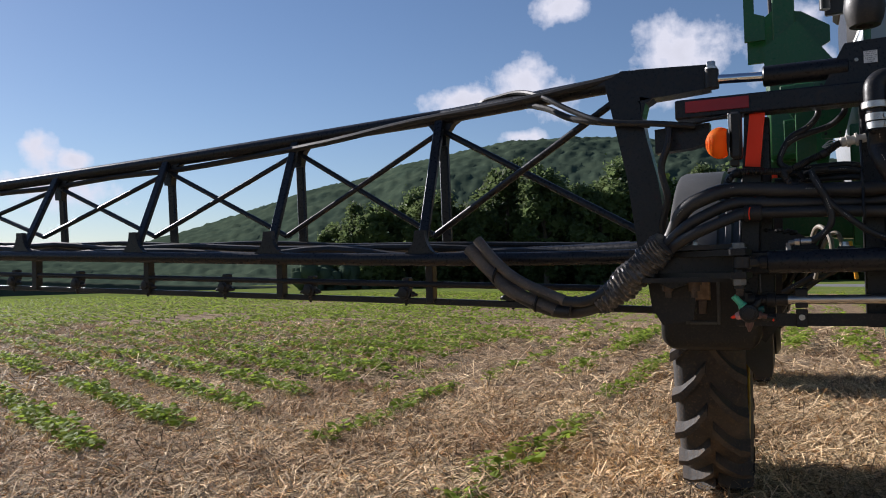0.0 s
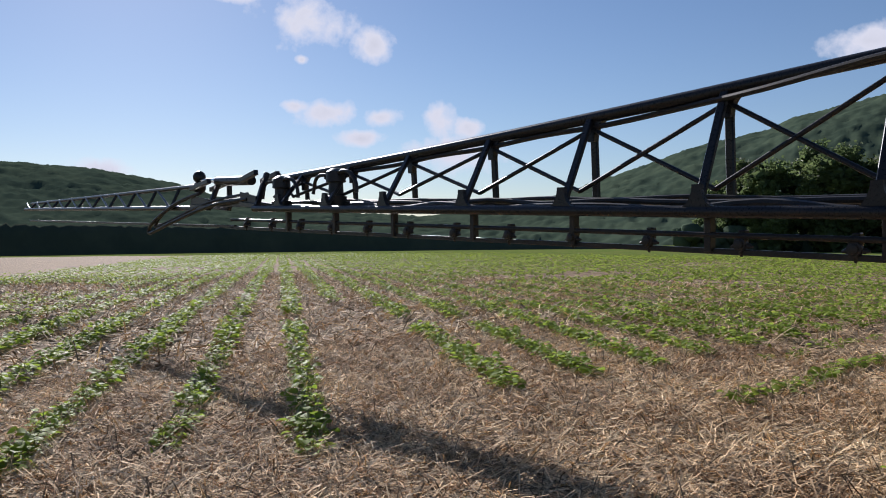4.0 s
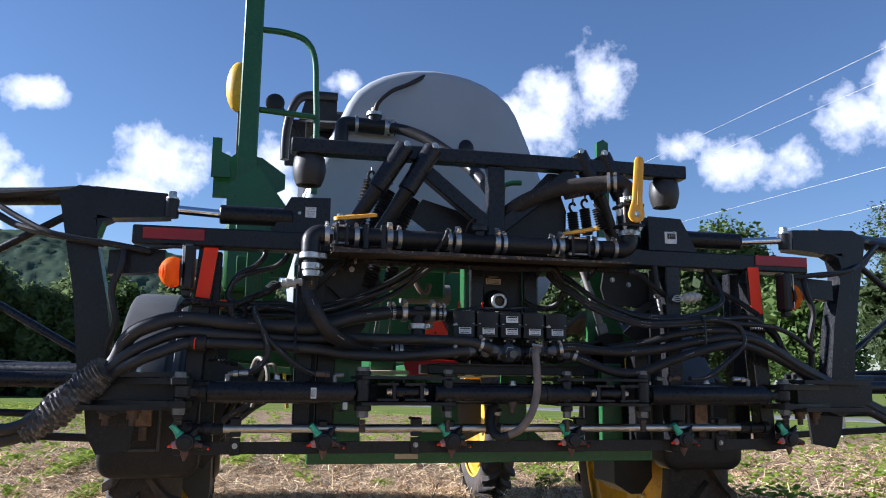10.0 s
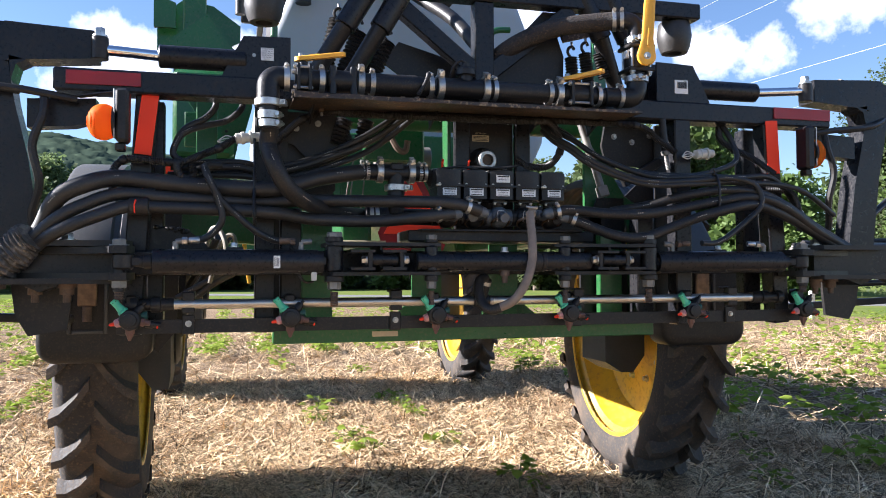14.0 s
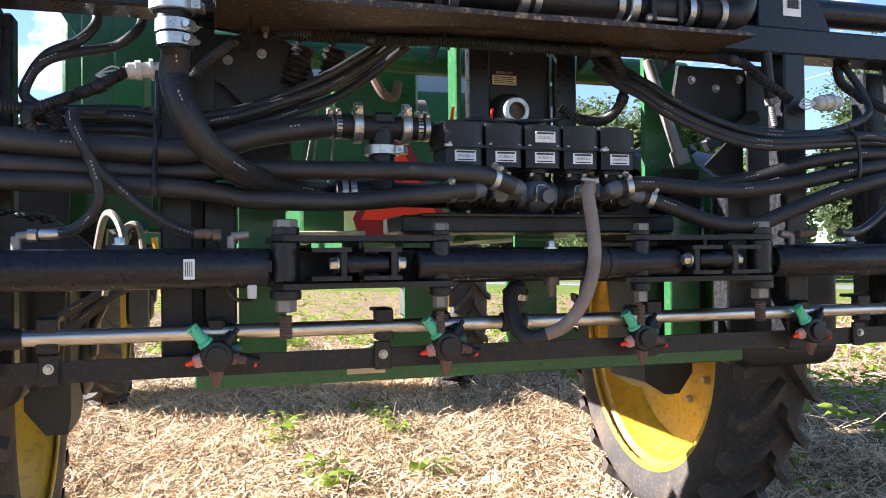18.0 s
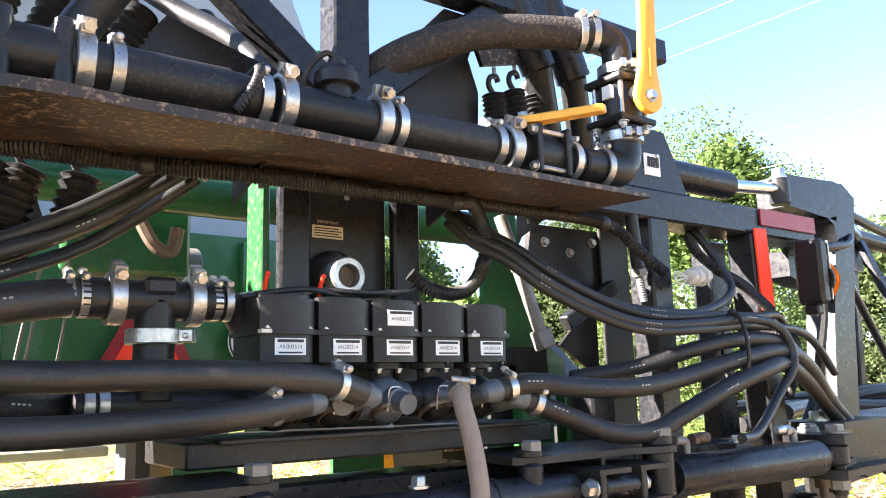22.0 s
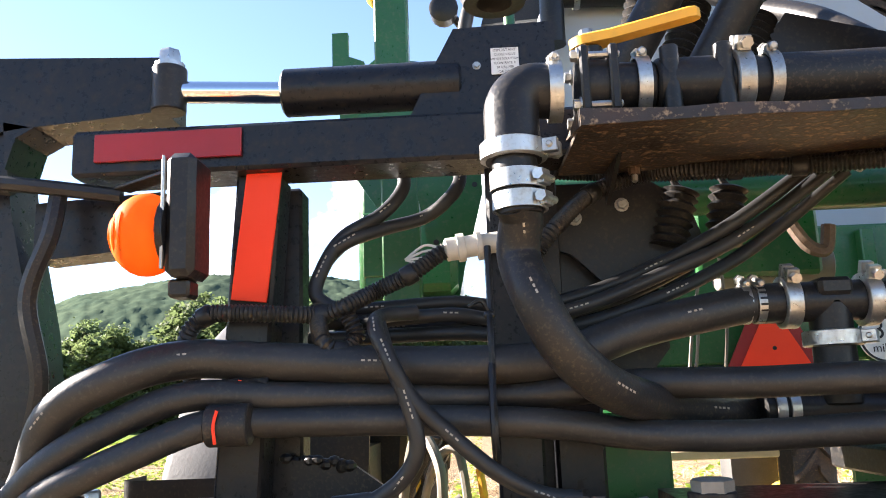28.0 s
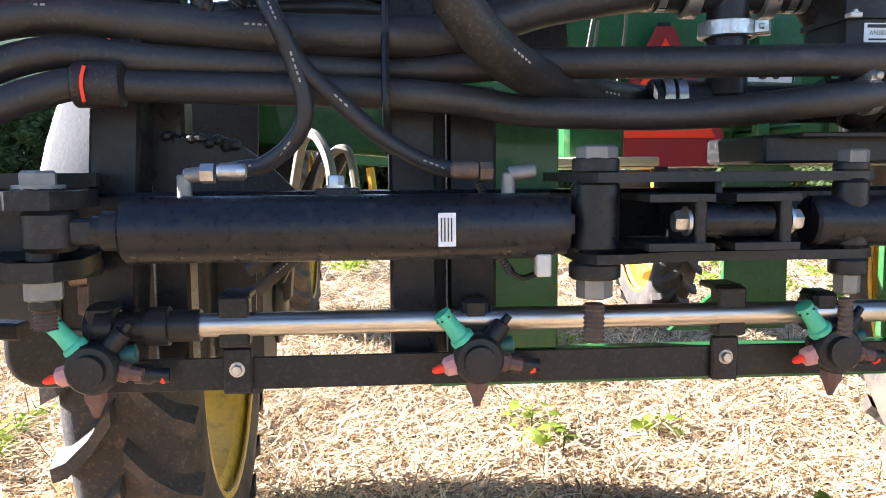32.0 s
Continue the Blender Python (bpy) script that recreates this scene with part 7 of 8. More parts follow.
# ---- boom wings: spray lines, outer sections ----
def boom_gear(s):
    X = lambda x: x * s
    far = -9.4 if s > 0 else -6.5
    r = thing("boom_rail", (X(-4), .4, 1.05), "black nozzle guard rail under the boom", "rail", "boom rails")
    part("guard_rail", Geo().beam((X(-1.45), .3, lowz(-1.45) - .205), (X(-2.6), .4, lowz(-2.6) - .205), .04, .03).beam((X(-2.6), .4, lowz(-2.6) - .205), (X(far), .4, lowz(far) - .205), .04, .03), BLACK2, r)
    p = thing("boom_pipe", (X(-4), .4, 1.1), "thin dark spray pipe under the boom", "pipe", "boom pipes")
    part("pipe", Geo().cyl((X(-1.75), .36, lowz(-1.75) - .12), (X(far), .4, lowz(far) - .12), .015, n=10), BLACK2, p)
    for x in STN:
        if x > far:
            part("hanger", Geo().span(*sorted((X(x - .02), X(x + .02))), .36, .41, lowz(x) - .21, lowz(x), .003), BLACK2, r)
    x = -2.84 if s > 0 else -2.28
    while x > far:
        copy_thing(boom_nozzle, pose(X(x), .4, lowz(x) - .165))
        x -= .56
    # hoses laced along the lattice
    for k, (y, z, sag) in enumerate(((.5, .075, .03), (.46, .055, .05), (.55, .09, .02))):
        pts = []
        for i in range(14):
            xx = -1.75 - i * .52
            pts.append((X(xx), y + .02 * math.sin(i * 1.7 + k), lowz(xx) + z - sag * abs(math.sin(i * 1.81 + k))))
        hose("laced_hose", "black hose laced along the boom", pts, (.02, .026, .014)[k], RUBBER, 8, "hose", "laced hoses", steps=3)
    pts = [(X(-1.66 - .55 * i), .56 - (.42 - .1 * i if i < 4 else 0) * (1 if i < 4 else 0), topz(-1.66 - .55 * i) - .05 - .012 * (i % 2)) for i in range(12)]
    hose("laced_hose", "black hose laced under the boom's top tube", pts, .017, RUBBER, 8, "hose", "laced hoses", steps=3)
    hose("looped_cable", "black cable looping off the boom's top tube", [(X(-2.48), .47, 2.02), (X(-2.42), .44, 2.038), (X(-2.35), .41, 2.042), (X(-2.2), .33, 2.035), (X(-2.05), .2, 1.97), (X(-1.9), .12, 1.88), (X(-1.75), .05, 1.81), (X(-1.55), .03, 1.78), (X(-1.4), .05, 1.76)], .012, HYD, 8, "cable", "looped cables")
    hose("looped_cable", "black cable looping off the boom's top tube", [(X(-2.3), .4, 2.0), (X(-2.2), .36, 1.985), (X(-2.05), .25, 1.93), (X(-1.9), .14, 1.85), (X(-1.7), .05, 1.8), (X(-1.57), .04, 1.78)], .014, HYD, 8, "cable", "looped cables")
    hose("root_cable", "black cable running down the boom's root post", [(X(-1.5), .05, 1.78), (X(-1.5), .03, 1.7), (X(-1.53), .03, 1.6), (X(-1.51), .04, 1.48), (X(-1.54), .08, 1.37), (X(-1.5), .1, 1.28)], .014, RUBBER, 8, "cable", "root cables")
    # bolts and dropped fittings at the root
    for x, y in ((-1.42, .02), (-1.52, .05)):
        b = thing("root_bolt", (X(x), y, 1.1), "rusted root bolt and nut", "bolt", "root bolts")
        part("head", Geo().hexbolt((X(x), y, 1.293), (0, 0, 1), .02, .02), ZINC, b)
        part("nut", Geo().lathe((X(x), y, 1.155), (0, 0, -1), [(0, .03), (.012, .03), (.012, .022), (.035, .022), (.036, .012), (.06, .012)], 10), RUSTBOLT, b)


boom_nozzle = thing("boom_nozzle", (-2.28, .4, lowz(-2.28) - .165), "dark plastic spray nozzle turret under the boom", "nozzle", "boom nozzles")
BX, BZ = -2.28, lowz(-2.28) - .165
part("turret", Geo().lathe((BX, .36, BZ), (0, 1, 0), [(-.012, .012), (-.01, .022), (0, .024), (.002, .034), (.028, .035), (.03, .026), (.06, .02)], 16), PLASTIC, boom_nozzle)
part("saddle", Geo().span(BX - .018, BX + .018, .38, .43, BZ + .01, BZ + .075, .005), PLASTIC, boom_nozzle)
for k, (dx, dz) in enumerate(((-.6, .8), (-1, -.2), (0, -1), (1, -.2), (.6, .8))):
    part("tip", Geo().lathe((BX, .385, BZ), (dx, 0, dz), [(.028, .014), (.044, .0145), (.05, .01), (.064, .006)], 8), PLASTIC, boom_nozzle)
boom_gear(1)
boom_gear(-1)
w = left_wing
# breakaway hinge and outer section
for x0, x1, zt, zb in ((-8.6, -8.95, 1.86, 1.52), (-9.75, -10.25, 1.84, 1.54)):
    for y in (.3, .54):
        part("hinge_bar", Geo().beam((x0, y, zb), (x0, .42 if y < .5 else y, zt), .05, .05, .006, up=(0, 1, 0)), BLACK, w)
        part("hinge_bar", Geo().beam((x0, y, zb), (x1, y, zb + .04), .05, .05), BLACK, w)
        part("hinge_bar", Geo().beam((x0, y, zt), (x1, y, zt - .06), .05, .05), BLACK, w)
    part("hinge_plate", Geo().prism([(x0, zb), (x1, zb + .04), (x1, zb + .16), (x0, zb + .1)], .29, .31), BLACK2, w)
part("fold_barrel", Geo().cyl((-8.9, .4, 1.8), (-9.75, .4, 1.84), .05, n=12), BLACK, w)
part("fold_rod", Geo().cyl((-9.7, .4, 1.85), (-10.2, .4, 1.88), .025, n=10), CHROME, w)
part("fold_link", Geo().beam((-8.9, .35, 1.55), (-9.8, .35, 1.6), .08, .06), BLACK, w)
for z in (1.8, 1.92):
    part("knuckle", Geo().ball((-10.25, .4, z), .075, 10, 7), BLACK2, w)
part("tip_rear_chord", Geo().cyl((-10.1, .3, 1.55), (-18.5, .3, 1.82), .026, n=10), BLACK, w)
part("tip_front_chord", Geo().cyl((-10.1, .55, 1.57), (-18.5, .5, 1.83), .022, n=10), BLACK, w)
part("tip_top_chord", Geo().cyl((-10.2, .42, 1.82), (-18.5, .42, 1.93), .026, n=10), BLACK, w)
for k in range(10):
    x = -10.9 - .8 * k
    zl, zt = 1.55 - .032 * (x + 10.1), 1.82 - .0133 * (x + 10.2)
    part("tip_post", Geo().cyl((x, .3, zl), (x, .42, zt), .02, n=8), BLACK, w)
    part("tip_brace", Geo().cyl((x, .3, zl), (x - .8, .42, zt + .03), .014, n=8), BLACK, w)
r = thing("boom_rail", (-13, .4, 1.4), "black nozzle guard rail under the boom's outer section", "rail", "boom rails")
part("guard_rail", Geo().beam((-9.3, .4, 1.33), (-18.5, .4, 1.6), .04, .03), BLACK2, r)
hose("loop_hose", "black hose looping across the boom's fold joint", [(-8.8, .3, 1.6), (-9.6, .25, 1.56), (-10.6, .2, 1.4), (-11.35, .2, 1.28), (-11.2, .2, 1.42), (-10.6, .25, 1.62), (-10.0, .3, 1.72)], .022, RUBBER, 8)
hose("loop_hose", "black hose looping across the boom's fold joint", [(-8.9, .35, 1.66), (-9.8, .3, 1.6), (-10.8, .25, 1.42), (-11.2, .22, 1.36), (-10.9, .25, 1.55), (-10.2, .3, 1.7)], .018, RUBBER, 8)
for x in (-7.3, -8.3):
    a = thing("boom_actuator", (x, .42, 1.5), "black round actuator with arched hoses on the boom", "actuator", "boom actuators")
    part("pot", Geo().lathe((x, .42, 1.48), (0, 0, 1), [(0, .09), (.08, .1), (.09, .07), (.2, .065), (.21, .09), (.3, .085), (.33, .04)], 14), PLASTIC, a)
    part("arched_hose", Geo().tube([(x, .42, 1.7), (x + .1, .4, 1.77), (x + .24, .4, 1.76), (x + .34, .4, 1.68), (x + .36, .4, 1.58)], .018, 8), RUBBER, a)
    part("arched_hose", Geo().tube([(x - .05, .42, 1.72), (x - .16, .4, 1.76), (x - .3, .4, 1.74), (x - .36, .4, 1.6)], .017, 8), RUBBER, a)

# ---- bean plants ----
def leaf_face(geo, p, d, up, length, wide):
    """One folded, pointed oval leaf."""
    d, up = Vector(d).normalized(), Vector(up)
    side = d.cross(up).normalized()
    up = side.cross(d)
    mid = [p, p + d * length * .35 + up * length * .04, p + d * length * .7 + up * length * .02, p + d * length - up * length * .1]
    v = [mid[0], mid[1], mid[2], mid[3]]
    for s in (-1, 1):
        v += [p + d * length * .3 + side * s * wide * .5 + up * length * .1, p + d * length * .68 + side * s * wide * .4 + up * length * .07]
    geo.add(v, [(0, 4, 1), (1, 4, 5, 2), (2, 5, 3), (0, 1, 6), (1, 2, 7, 6), (2, 3, 7)])


def bean(seed, tall, count):
    r = random.Random(seed)
    stem = Geo().tube([(0, 0, -.02), (r.uniform(-.01, .01), r.uniform(-.01, .01), tall * .5), (r.uniform(-.02, .02), r.uniform(-.02, .02), tall * .85)], [.005, .004, .002], 5, 3)
    leaves = []
    for k in range(count):
        a = k * 2.4 + r.uniform(-.4, .4)
        h = tall * r.uniform(.35, .8)
        out = r.uniform(.03, .13) * (1.2 - h / tall * .5)
        p = Vector((out * math.cos(a), out * math.sin(a), h))
        stem.tube([(0, 0, h * .75), p], .0018, 4)
        g = Geo()
        size = r.uniform(.06, .105)
        b = a + r.uniform(-.7, .7)
        leaf_face(g, p, (math.cos(b), math.sin(b), r.uniform(-.45, .35)), (r.uniform(-.5, .5), r.uniform(-.5, .5), 1), size, size * .85)
        leaves.append(g)
    return stem, leaves


rng = random.Random(3)
BEANS = [bean(40 + k, .15 + .025 * k, 11 + 2 * k) for k in range(6)]


def bean_thing(split, k, label):
    stem, leaves = BEANS[k]
    t = thing("bean_plant", (0, 0, 0), label, "plant", "bean plants")
    part("stem", stem, STEM, t)
    if split:
        for g in leaves:
            part("leaf", g, LEAF, t)
    else:
        g = Geo()
        for q in leaves:
            g.add(q.v, q.f)
        part("leaves", g, LEAF, t)
    return t


spots = []          # x, y, size, near


def row(x0, y0, x1, y1, every, keep, near=False, jitter=.05):
    n = int(math.hypot(x1 - x0, y1 - y0) / every)
    for i in range(n):
        if rng.random() < keep:
            u = (i + rng.uniform(-.3, .3)) / max(n, 1)
            spots.append((x0 + (x1 - x0) * u + rng.gauss(0, jitter), y0 + (y1 - y0) * u + rng.gauss(0, jitter), rng.uniform(.6, 1.0), near))


# plants between the wheels
for x, y, s in ((-.22, 3.86, 1.7), (-.25, 3.7, 1.2), (-.29, 7.5, 1.7), (-.34, 7.9, 1.5), (.5, 4.72, 1.6), (.52, 4.5, 1.4), (.55, 4.2, 1.2), (.56, 3.9, 1.6), (.58, 3.7, 1.0), (.52, 2.65, 1.7), (.56, 2.8, 1.0), (2.42, 5.95, 2.0), (2.36, 6.1, 1.7),
                (.6, 6.8, 1.6), (.55, 7.1, 1.3), (-.56, 10.1, 1.7), (-.5, 10.8, 1.5), (.49, 9.3, 1.6), (.5, 9.9, 1.5), (.65, 1.46, 1.5), (.72, 1.4, 1.1), (2.0, 1.1, 1.5), (3.16, 4.2, 1.4), (-.09, 2.75, 1.9), (-.05, 2.55, 1.7), (-.12, 3.0, 1.2), (2.3, 3.0, 1.2), (2.6, 2.2, 1.3), (2.35, 1.7, 1.2)):
    spots.append((x, y, s * .58, True))
# headland rows along the machine
row(-2.7, .7, -2.7, 3.4, .13, .85, True)
row(-2.72, 4.0, -2.7, 8.5, .15, .75, True)
row(-4.3, 1.8, -4.35, 4.6, .12, .9, True)
row(-4.35, 5.2, -4.3, 9, .15, .6, True)
for x in (-3.5, -1.95):
    row(x, 5.5, x, 12, .17, .75)
row(-5.1, 3.9, -5.1, 7, .16, .6, True)
for k in range(-6, 26):
    x = -.35 + .79 * k
    y0 = 9.0 if x < 1.5 else (6.5 if x < 2.5 else 1.0)
    for i in range(70):
        y = y0 + i * .17 * (1 + i * .02)
        if math.hypot(x, y) > edge(math.degrees(math.atan2(x, y))):
            break
        if y > 4 or rng.random() < .8:
            if rng.random() < .72:
                spots.append((x + rng.gauss(0, .07), y + rng.gauss(0, .06), rng.uniform(.8, 1.35), False))
# slanting rows of the main field
NX, NY = .47, .883
for k in range(-14, 62):
    c = -1.8 + .79 * k
    if k == -1:
        start = 14.0
    elif k in (-2, -3):
        start = (5.0, 5.7)[k == -3]
    else:
        start = 5.6
    u = 0.0
    while u < 110:
        x, y = c * NX - .883 * u, c * NY + .47 * u
        step = .1 * (1 + max(0, u - 8) * .014)
        u += step * rng.uniform(.7, 1.3)
        if x > -start or x < -75 or y < -9:
            continue
        if math.hypot(x, y) > edge(math.degrees(math.atan2(x, y))) or (k > 4 and x > -5.4):
            continue
        gap = noise.noise((x * .25, y * .25, 7.0))
        if gap < -.33 or (u > 12 and rng.random() < .12):
            continue
        spots.append((x + rng.gauss(0, .03), y + rng.gauss(0, .03), rng.uniform(.66, 1.02) * (1 + max(0, u - 10) * .008), k in (-3, -2, 0, 1, -4, -5) and x > -9.5))
near = [s for s in spots if s[3]][:290]
rest = [s for s in spots if not s[3]] + [s for s in spots if s[3]][290:]
made = {}
for i, (x, y, s, _) in enumerate(near):
    k = rng.randrange(6)
    split = i < 30
    key = (split, k)
    m = pose(x, y, height(x, y), 0, 0, rng.uniform(0, 360)) @ Matrix.Diagonal((s, s, s, 1))
    if key not in made:
        made[key] = bean_thing(split, k, "young leafy green bean plant growing through straw")
        made[key].matrix_basis = m
    else:
        copy_thing(made[key], m)
# the rest of the crop: fewer leaves with distance
BV, BF = [], []
flat = []
for stem, leaves in BEANS:
    flat.append([np.array(g.v) for g in leaves])
LF = [(0, 4, 1), (1, 4, 5, 2), (2, 5, 3), (0, 1, 6), (1, 2, 7, 6), (2, 3, 7)]
nrng = np.random.default_rng(4)
for x, y, s, _ in rest:
    r = math.hypot(x + 1, y + 3)
    lv = flat[nrng.integers(6)]
    take = lv if r < 14 else lv[:7 if r < 30 else 4]
    grow = s * (1 if r < 14 else (1.25 if r < 30 else 1.7))
    a = nrng.uniform(0, 6.28)
    ca, sa = math.cos(a), math.sin(a)
    z = height(x, y)
    for v in take:
        o = len(BV)
        w_ = v * (1 if r < 14 else 1.25)
        BV.extend(np.stack([x + s * (w_[:, 0] * ca - w_[:, 1] * sa), y + s * (w_[:, 0] * sa + w_[:, 1] * ca), z + s * v[:, 2] * 1.0], 1).tolist() if r < 14 else
                  np.stack([x + grow * (v[:, 0] * ca - v[:, 1] * sa), y + grow * (v[:, 0] * sa + v[:, 1] * ca), z + s * v[:, 2]], 1).tolist())
        BF.extend([tuple(q + o for q in f) for f in LF] if r < 20 else [(o, o + 4, o + 5, o + 3, o + 7, o + 6)])
me = bpy.data.meshes.new("bean_crop")
me.from_pydata(BV, [], BF)
me.materials.append(LEAF)
tagged(new("bean_crop", me), "rows of young green bean plants across the field", "crop", kind="stuff")


# ---- straw ----
def straw(name, count, x0, x1, y0, y1, long, wide, lift, label):
    r = np.random.default_rng(11 + count)
    c = np.stack([r.uniform(x0, x1, count), r.uniform(y0, y1, count)], 1)
    a = r.uniform(0, 2 * np.pi, count)
    tilt = np.abs(r.normal(0, .28, count))
    n = r.uniform(.35, 1, count) * long
    d = np.stack([np.cos(a) * np.cos(tilt), np.sin(a) * np.cos(tilt), np.sin(tilt)], 1) * n[:, None] / 2
    s = np.stack([-np.sin(a), np.cos(a), r.uniform(-.6, .6, count)], 1) * wide / 2 * r.uniform(.6, 1.4, count)[:, None]
    z = np.array([height(x, y) for x, y in c]) + np.abs(d[:, 2]) + r.uniform(0, lift, count)
    p = np.concatenate([c, z[:, None]], 1)
    bow = np.stack([np.zeros(count), np.zeros(count), r.uniform(0, .12, count) * n], 1)
    v = np.stack([p - d - s, p - d + s, p + bow - s, p + bow + s, p + d - s, p + d + s], 1).reshape(-1, 3)
    i = np.arange(count)[:, None] * 6
    f = np.concatenate([i + [0, 1, 3, 2], i + [2, 3, 5, 4]], 0)
    mesh = bpy.data.meshes.new(name)
    mesh.from_pydata(v.tolist(), [], f.tolist())
    mesh.materials.append(WISP)
    tagged(new(name, mesh), label, "straw", kind="stuff")


straw("straw", 150000, -2.2, 3.4, -.6, 6.5, .2, .0045, .035, "loose dry straw stalks scattered on the ground")
straw("straw", 170000, -9.0, -1.4, -2.6, 4.5, .21, .0048, .04, "loose dry straw stalks scattered on the ground")
straw("straw", 80000, -30.0, -8.5, -9.0, 14.0, .4, .011, .03, "loose dry straw stalks between the far rows")
straw("straw", 20000, -5.0, 2.0, -5.0, -.6, .24, .005, .03, "loose dry straw stalks behind the boom")
straw("straw", 22000, 3.2, 14.0, -1.0, 12.0, .34, .007, .03, "loose dry straw stalks scattered further off")
straw("straw", 40000, -14.0, 6.0, 4.4, 14.0, .34, .0065, .03, "loose dry straw stalks scattered further off")

# ---- poles, wires and small things by the lane ----
for x, y, hgt in ((15.9, 14.6, 3.6),):
    p = thing("utility_pole", (x, y, 0), "weathered wooden utility pole with a yellow guard", "pole", "utility poles")
    part("pole", Geo().cyl((x, y, height(x, y) - .2), (x, y, hgt), .13, .1, 12), PALEBARK, p)
    part("guard", Geo().cyl((x, y, height(x, y) - .1), (x, y, height(x, y) + .35), .17, n=12), HANDLE, p)
for a, e0, b, e1 in ((28.2, 15.6, 43.7, 21.1), (33.2, 15.9, 43.5, 19.2), (31.8, 11.5, 43.0, 13.7), (37.1, 10.3, 42.8, 11.4)):
    P = [Vector((-.97, -3.22, 1.27)) + Vector((math.sin(radians(q)) * math.cos(radians(e)), math.cos(radians(q)) * math.cos(radians(e)), math.sin(radians(e)))) * d for q, e, d in ((a, e0, 75), (b, e1, 42))]
    D = P[1] - P[0]
    solo("power_line", Geo().tube([P[0] - D * .6, P[0], P[1], P[1] + D * 1.6], .012, 5, 2), CABLE, "thin overhead power line", "wire", "power lines")
for x, y in ((14.2, 15.6), (18.5, 16.8), (12.0, 18.5)):
    solo("marker_post", Geo().span(x - .06, x + .06, y - .06, y + .06, height(x, y) - .1, height(x, y) + .75, .01), WHITE, "white wooden marker post beside the lane", "post", "marker posts")

# ---- later small things ----
for x, y, hoses_ in ((-1.14, .75, 0), (1.12, .95, 1)):
    s = 1 if x > 0 else -1
    part("leg_guard", Geo().prism([(x - .03 * s, 1.45), (x + .15 * s, 1.45), (x + .15 * s, .92), (x + .06 * s, .86), (x - .01 * s, .95)], y, y + .012), BLACK2, chassis)
for pts in ([(-1.12, .6, 1.086), (-1.067, .6, 1.118), (-.995, .6, 1.158), (-.9, .62, 1.22)], [(-1.104, .6, 1.043), (-1.044, .6, 1.094), (-.977, .6, 1.148), (-.88, .64, 1.2)]):
    hose("bleached_hose", "dust-bleached hydraulic hose behind the lower cylinder", pts, .014, surface("sun_bleached_rubber", (.06, .05, .04), (.02, .019, .018), 6, .7, 0, .05, 150), 10, "hydraulic hose", "hydraulic hoses", printed=TANPRINT)
# straps round the hose bundles
for c, d, rx in (((.86, -.125, 1.47), (1, 0, .25), .085), ((-.834, .01, 1.47), (1, 0, .05), .075)):
    C, D = Vector(c), Vector(d).normalized()
    U = Vector((0, 0, 1))
    g = Geo().tube([C + U * (rx * math.cos(a)) + Vector((0, 1, 0)) * (.032 * math.sin(a)) for a in [2 * math.pi * k / 16 for k in range(17)]], .0045, 6, 3)
    t = thing("hose_strap", c, "black rubber strap holding the hoses together", "strap", "hose straps")
    part("loop", g, PLASTIC, t)
    part("knot", Geo().ball(C + U * rx, (.009, .01, .008), 8, 6), PLASTIC, t)
    part("loose_end", Geo().tube([C + U * rx, C + U * (rx + .02) + Vector((-.012, -.01, 0)), C + U * (rx + .012) + Vector((-.03, -.012, 0))], .003, 5), PLASTIC, t)
# beacon behind the ladder post
bc = thing("beacon", (-1.15, 1.62, 2.75), "yellow rounded beacon beside the ladder post", "beacon")
part("lens", Geo().ball((-1.165, 1.62, 3.03), (.075, .075, .16), 16, 10), YELLOW, bc)
part("stalk", Geo().cyl((-1.15, 1.62, 2.3), (-1.15, 1.62, 2.9), .014, n=8), BLACK2, bc)
# dark lamps and a mirror arm beside the tank
ml = thing("work_lamp", (-.98, 2.2, 2.9), "black work lamps on an arm beside the tank", "lamp")
part("arm", Geo().tube([(-.7, 2.2, 2.8), (-.82, 2.2, 3.0), (-.9, 2.2, 3.12)], .018, 8), BLACK2, ml)
part("lamp_head", Geo().lathe((-.94, 2.12, 3.13), (0, 1, 0), [(0, .05), (.01, .065), (.08, .06), (.11, .03)], 16), PLASTIC, ml)
part("lamp_bracket", Geo().span(-.86, -.72, 2.2, 2.24, 2.72, 3.05, .01), PLASTIC, ml)
part("cab_arch", Geo().tube([(-.865, 2, 2.7), (-.86, 2, 2.9), (-.82, 2, 3.07), (-.74, 2, 3.15), (-.53, 2, 3.16)], .03, 10), PLASTIC, ml)
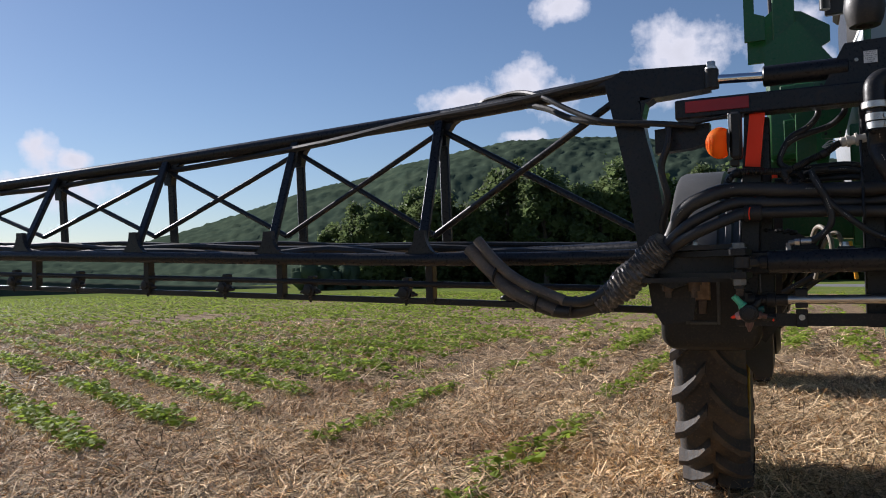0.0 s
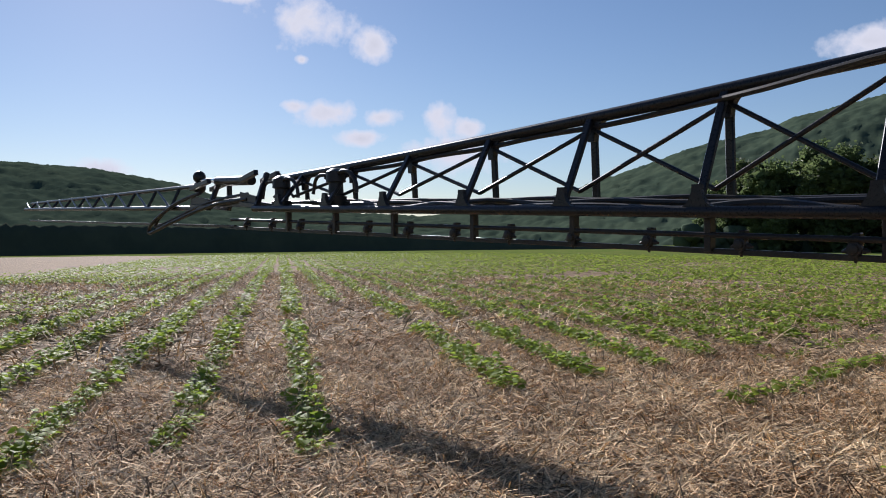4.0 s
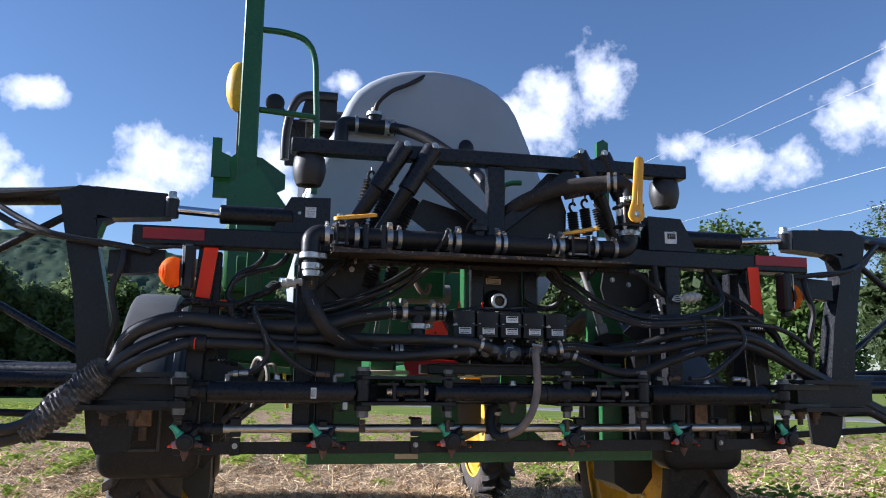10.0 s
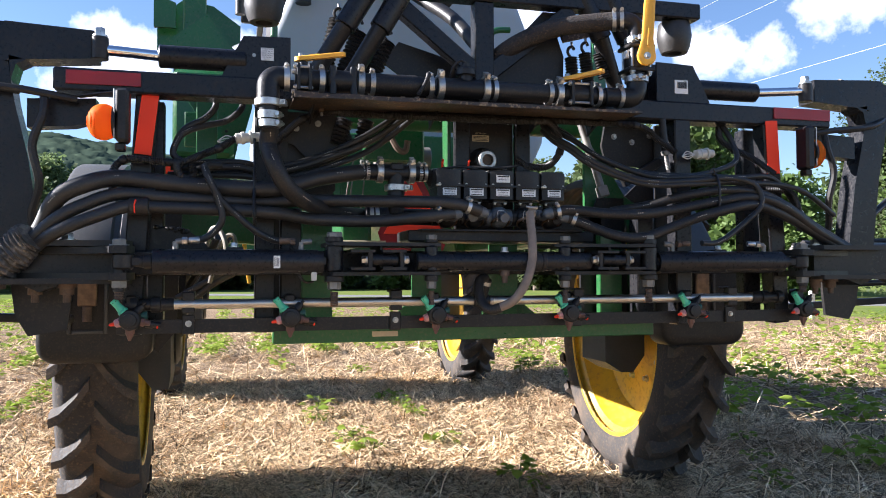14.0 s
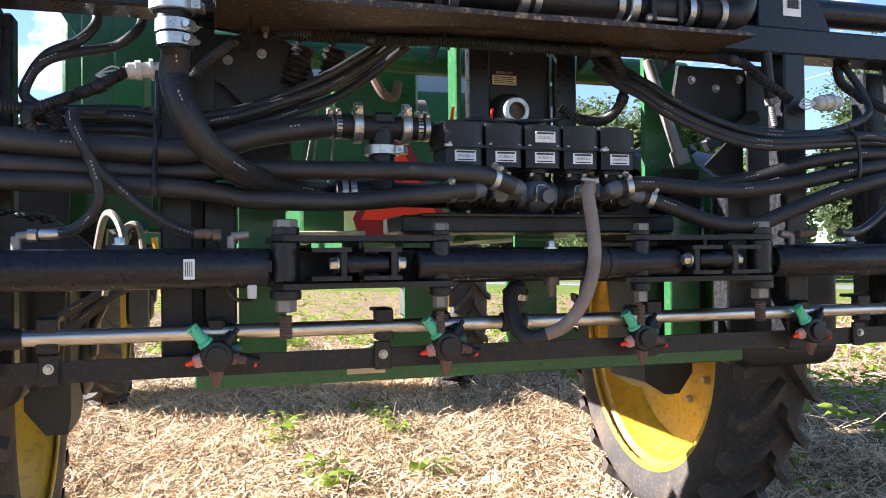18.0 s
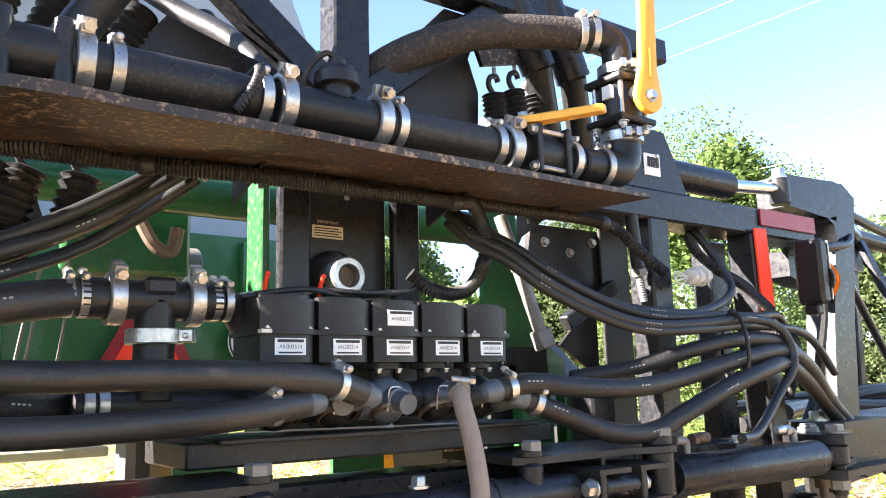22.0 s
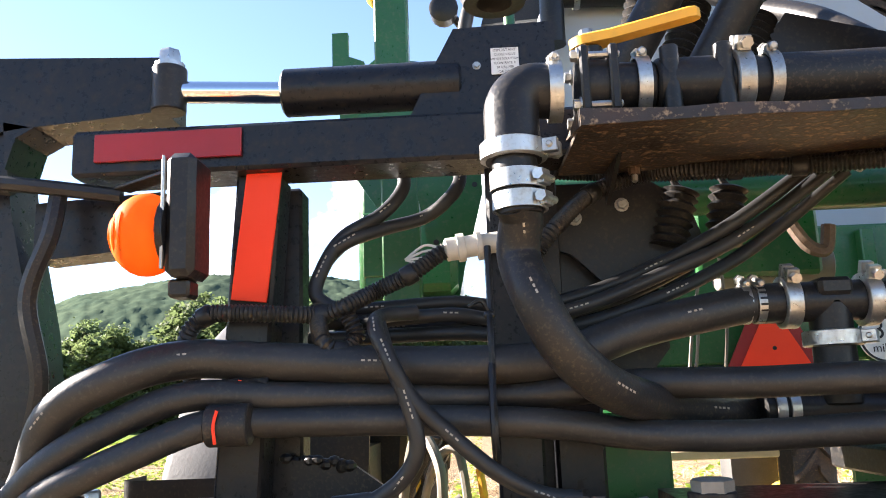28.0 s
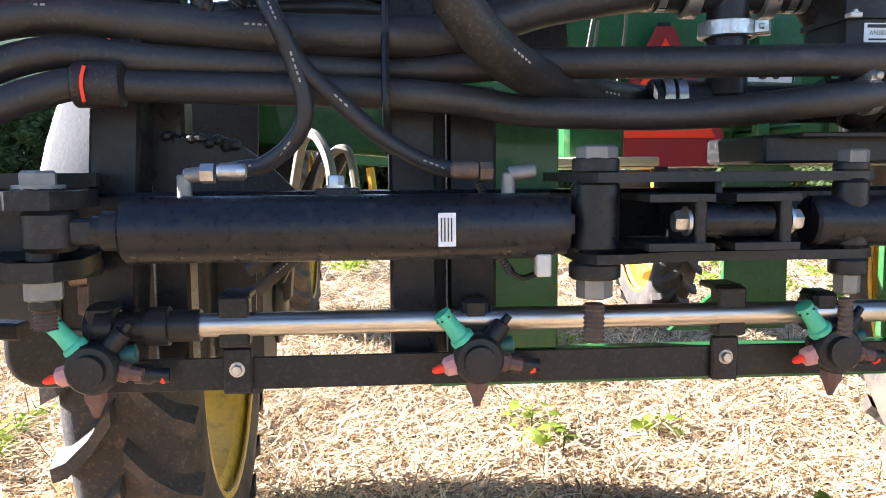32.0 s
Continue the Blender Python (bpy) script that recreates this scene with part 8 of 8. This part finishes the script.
part("cab_panel", Geo().prism([(-.78, 2.985), (-.53, 3.0), (-.53, 3.165), (-.74, 3.14)], 2.02, 2.06), PLASTIC, ml)
# green hanger plates behind the boom frame
part("hanger_beam", Geo().span(-1.1, -1.04, .5, .54, 1.905, 1.972, .004), GREEN, chassis)
part("hanger_post", Geo().span(-1.045, -.965, .5, .56, 1.62, 1.975, .004), GREEN, chassis)
hp = part("hanger_plate", Geo().prism([(-.965, 1.972), (-.83, 1.972), (-.83, 1.85), (-.862, 1.73), (-.945, 1.73), (-.965, 1.85)], .485, .497), GREEN, chassis)
for x, z in ((-.94, 1.955), (-.85, 1.955), (-.845, 1.87), (-.93, 1.75), (-.877, 1.75)):
    part("bolt_hole", Geo().cyl((x, .4835, z), (x, .486, z), .006, n=10), INK, hp)
part("hanger_web", Geo().span(-1.09, -1.045, .53, .542, 1.69, 1.83, .003), GREEN, chassis)
part("hanger_gusset", Geo().prism([(-1.1, 1.905), (-1.045, 1.905), (-1.045, 1.82)], .51, .52), GREEN, chassis)
sp = part("small_plate", Geo().span(.22, .345, .5, .512, 1.71, 1.775, .004), GREEN, chassis)
for x, z in ((.26, 1.725), (.325, 1.725), (.26, 1.757), (.325, 1.757)):
    part("plate_bolt", Geo().hexbolt((x, .5, z), (0, -1, 0), .007, .006), GREEN, sp)
# tail reflector low behind the hoses
solo("tail_reflector", Geo().span(-1.2, -1.12, .695, .7, 1.6, 1.64, .001), RED, "small red reflector on the chassis", "reflector", "reflectors")
# where the drain hose meets the spray pipe
dt = thing("pipe_adapter", (-.03, 0, 1.085), "black plastic adapter joining the drain hose to the pipe", "pipe fitting")
part("saddle", Geo().cyl((-.06, 0, 1.085), (.0, 0, 1.085), .0235, n=18, b=.003), PLASTIC, dt)
part("stub", Geo().cyl((-.03, -.005, 1.1), (-.016, -.028, 1.165), .021, .019, 16), PLASTIC, dt)
part("collar", Geo().cyl((.002, 0, 1.085), (.014, 0, 1.085), .019, n=18), ZINC, dt)
band(dt, (-.02, -.02, 1.15), (.2, -.3, 1), .019, .014, (-1, -.3, 0))
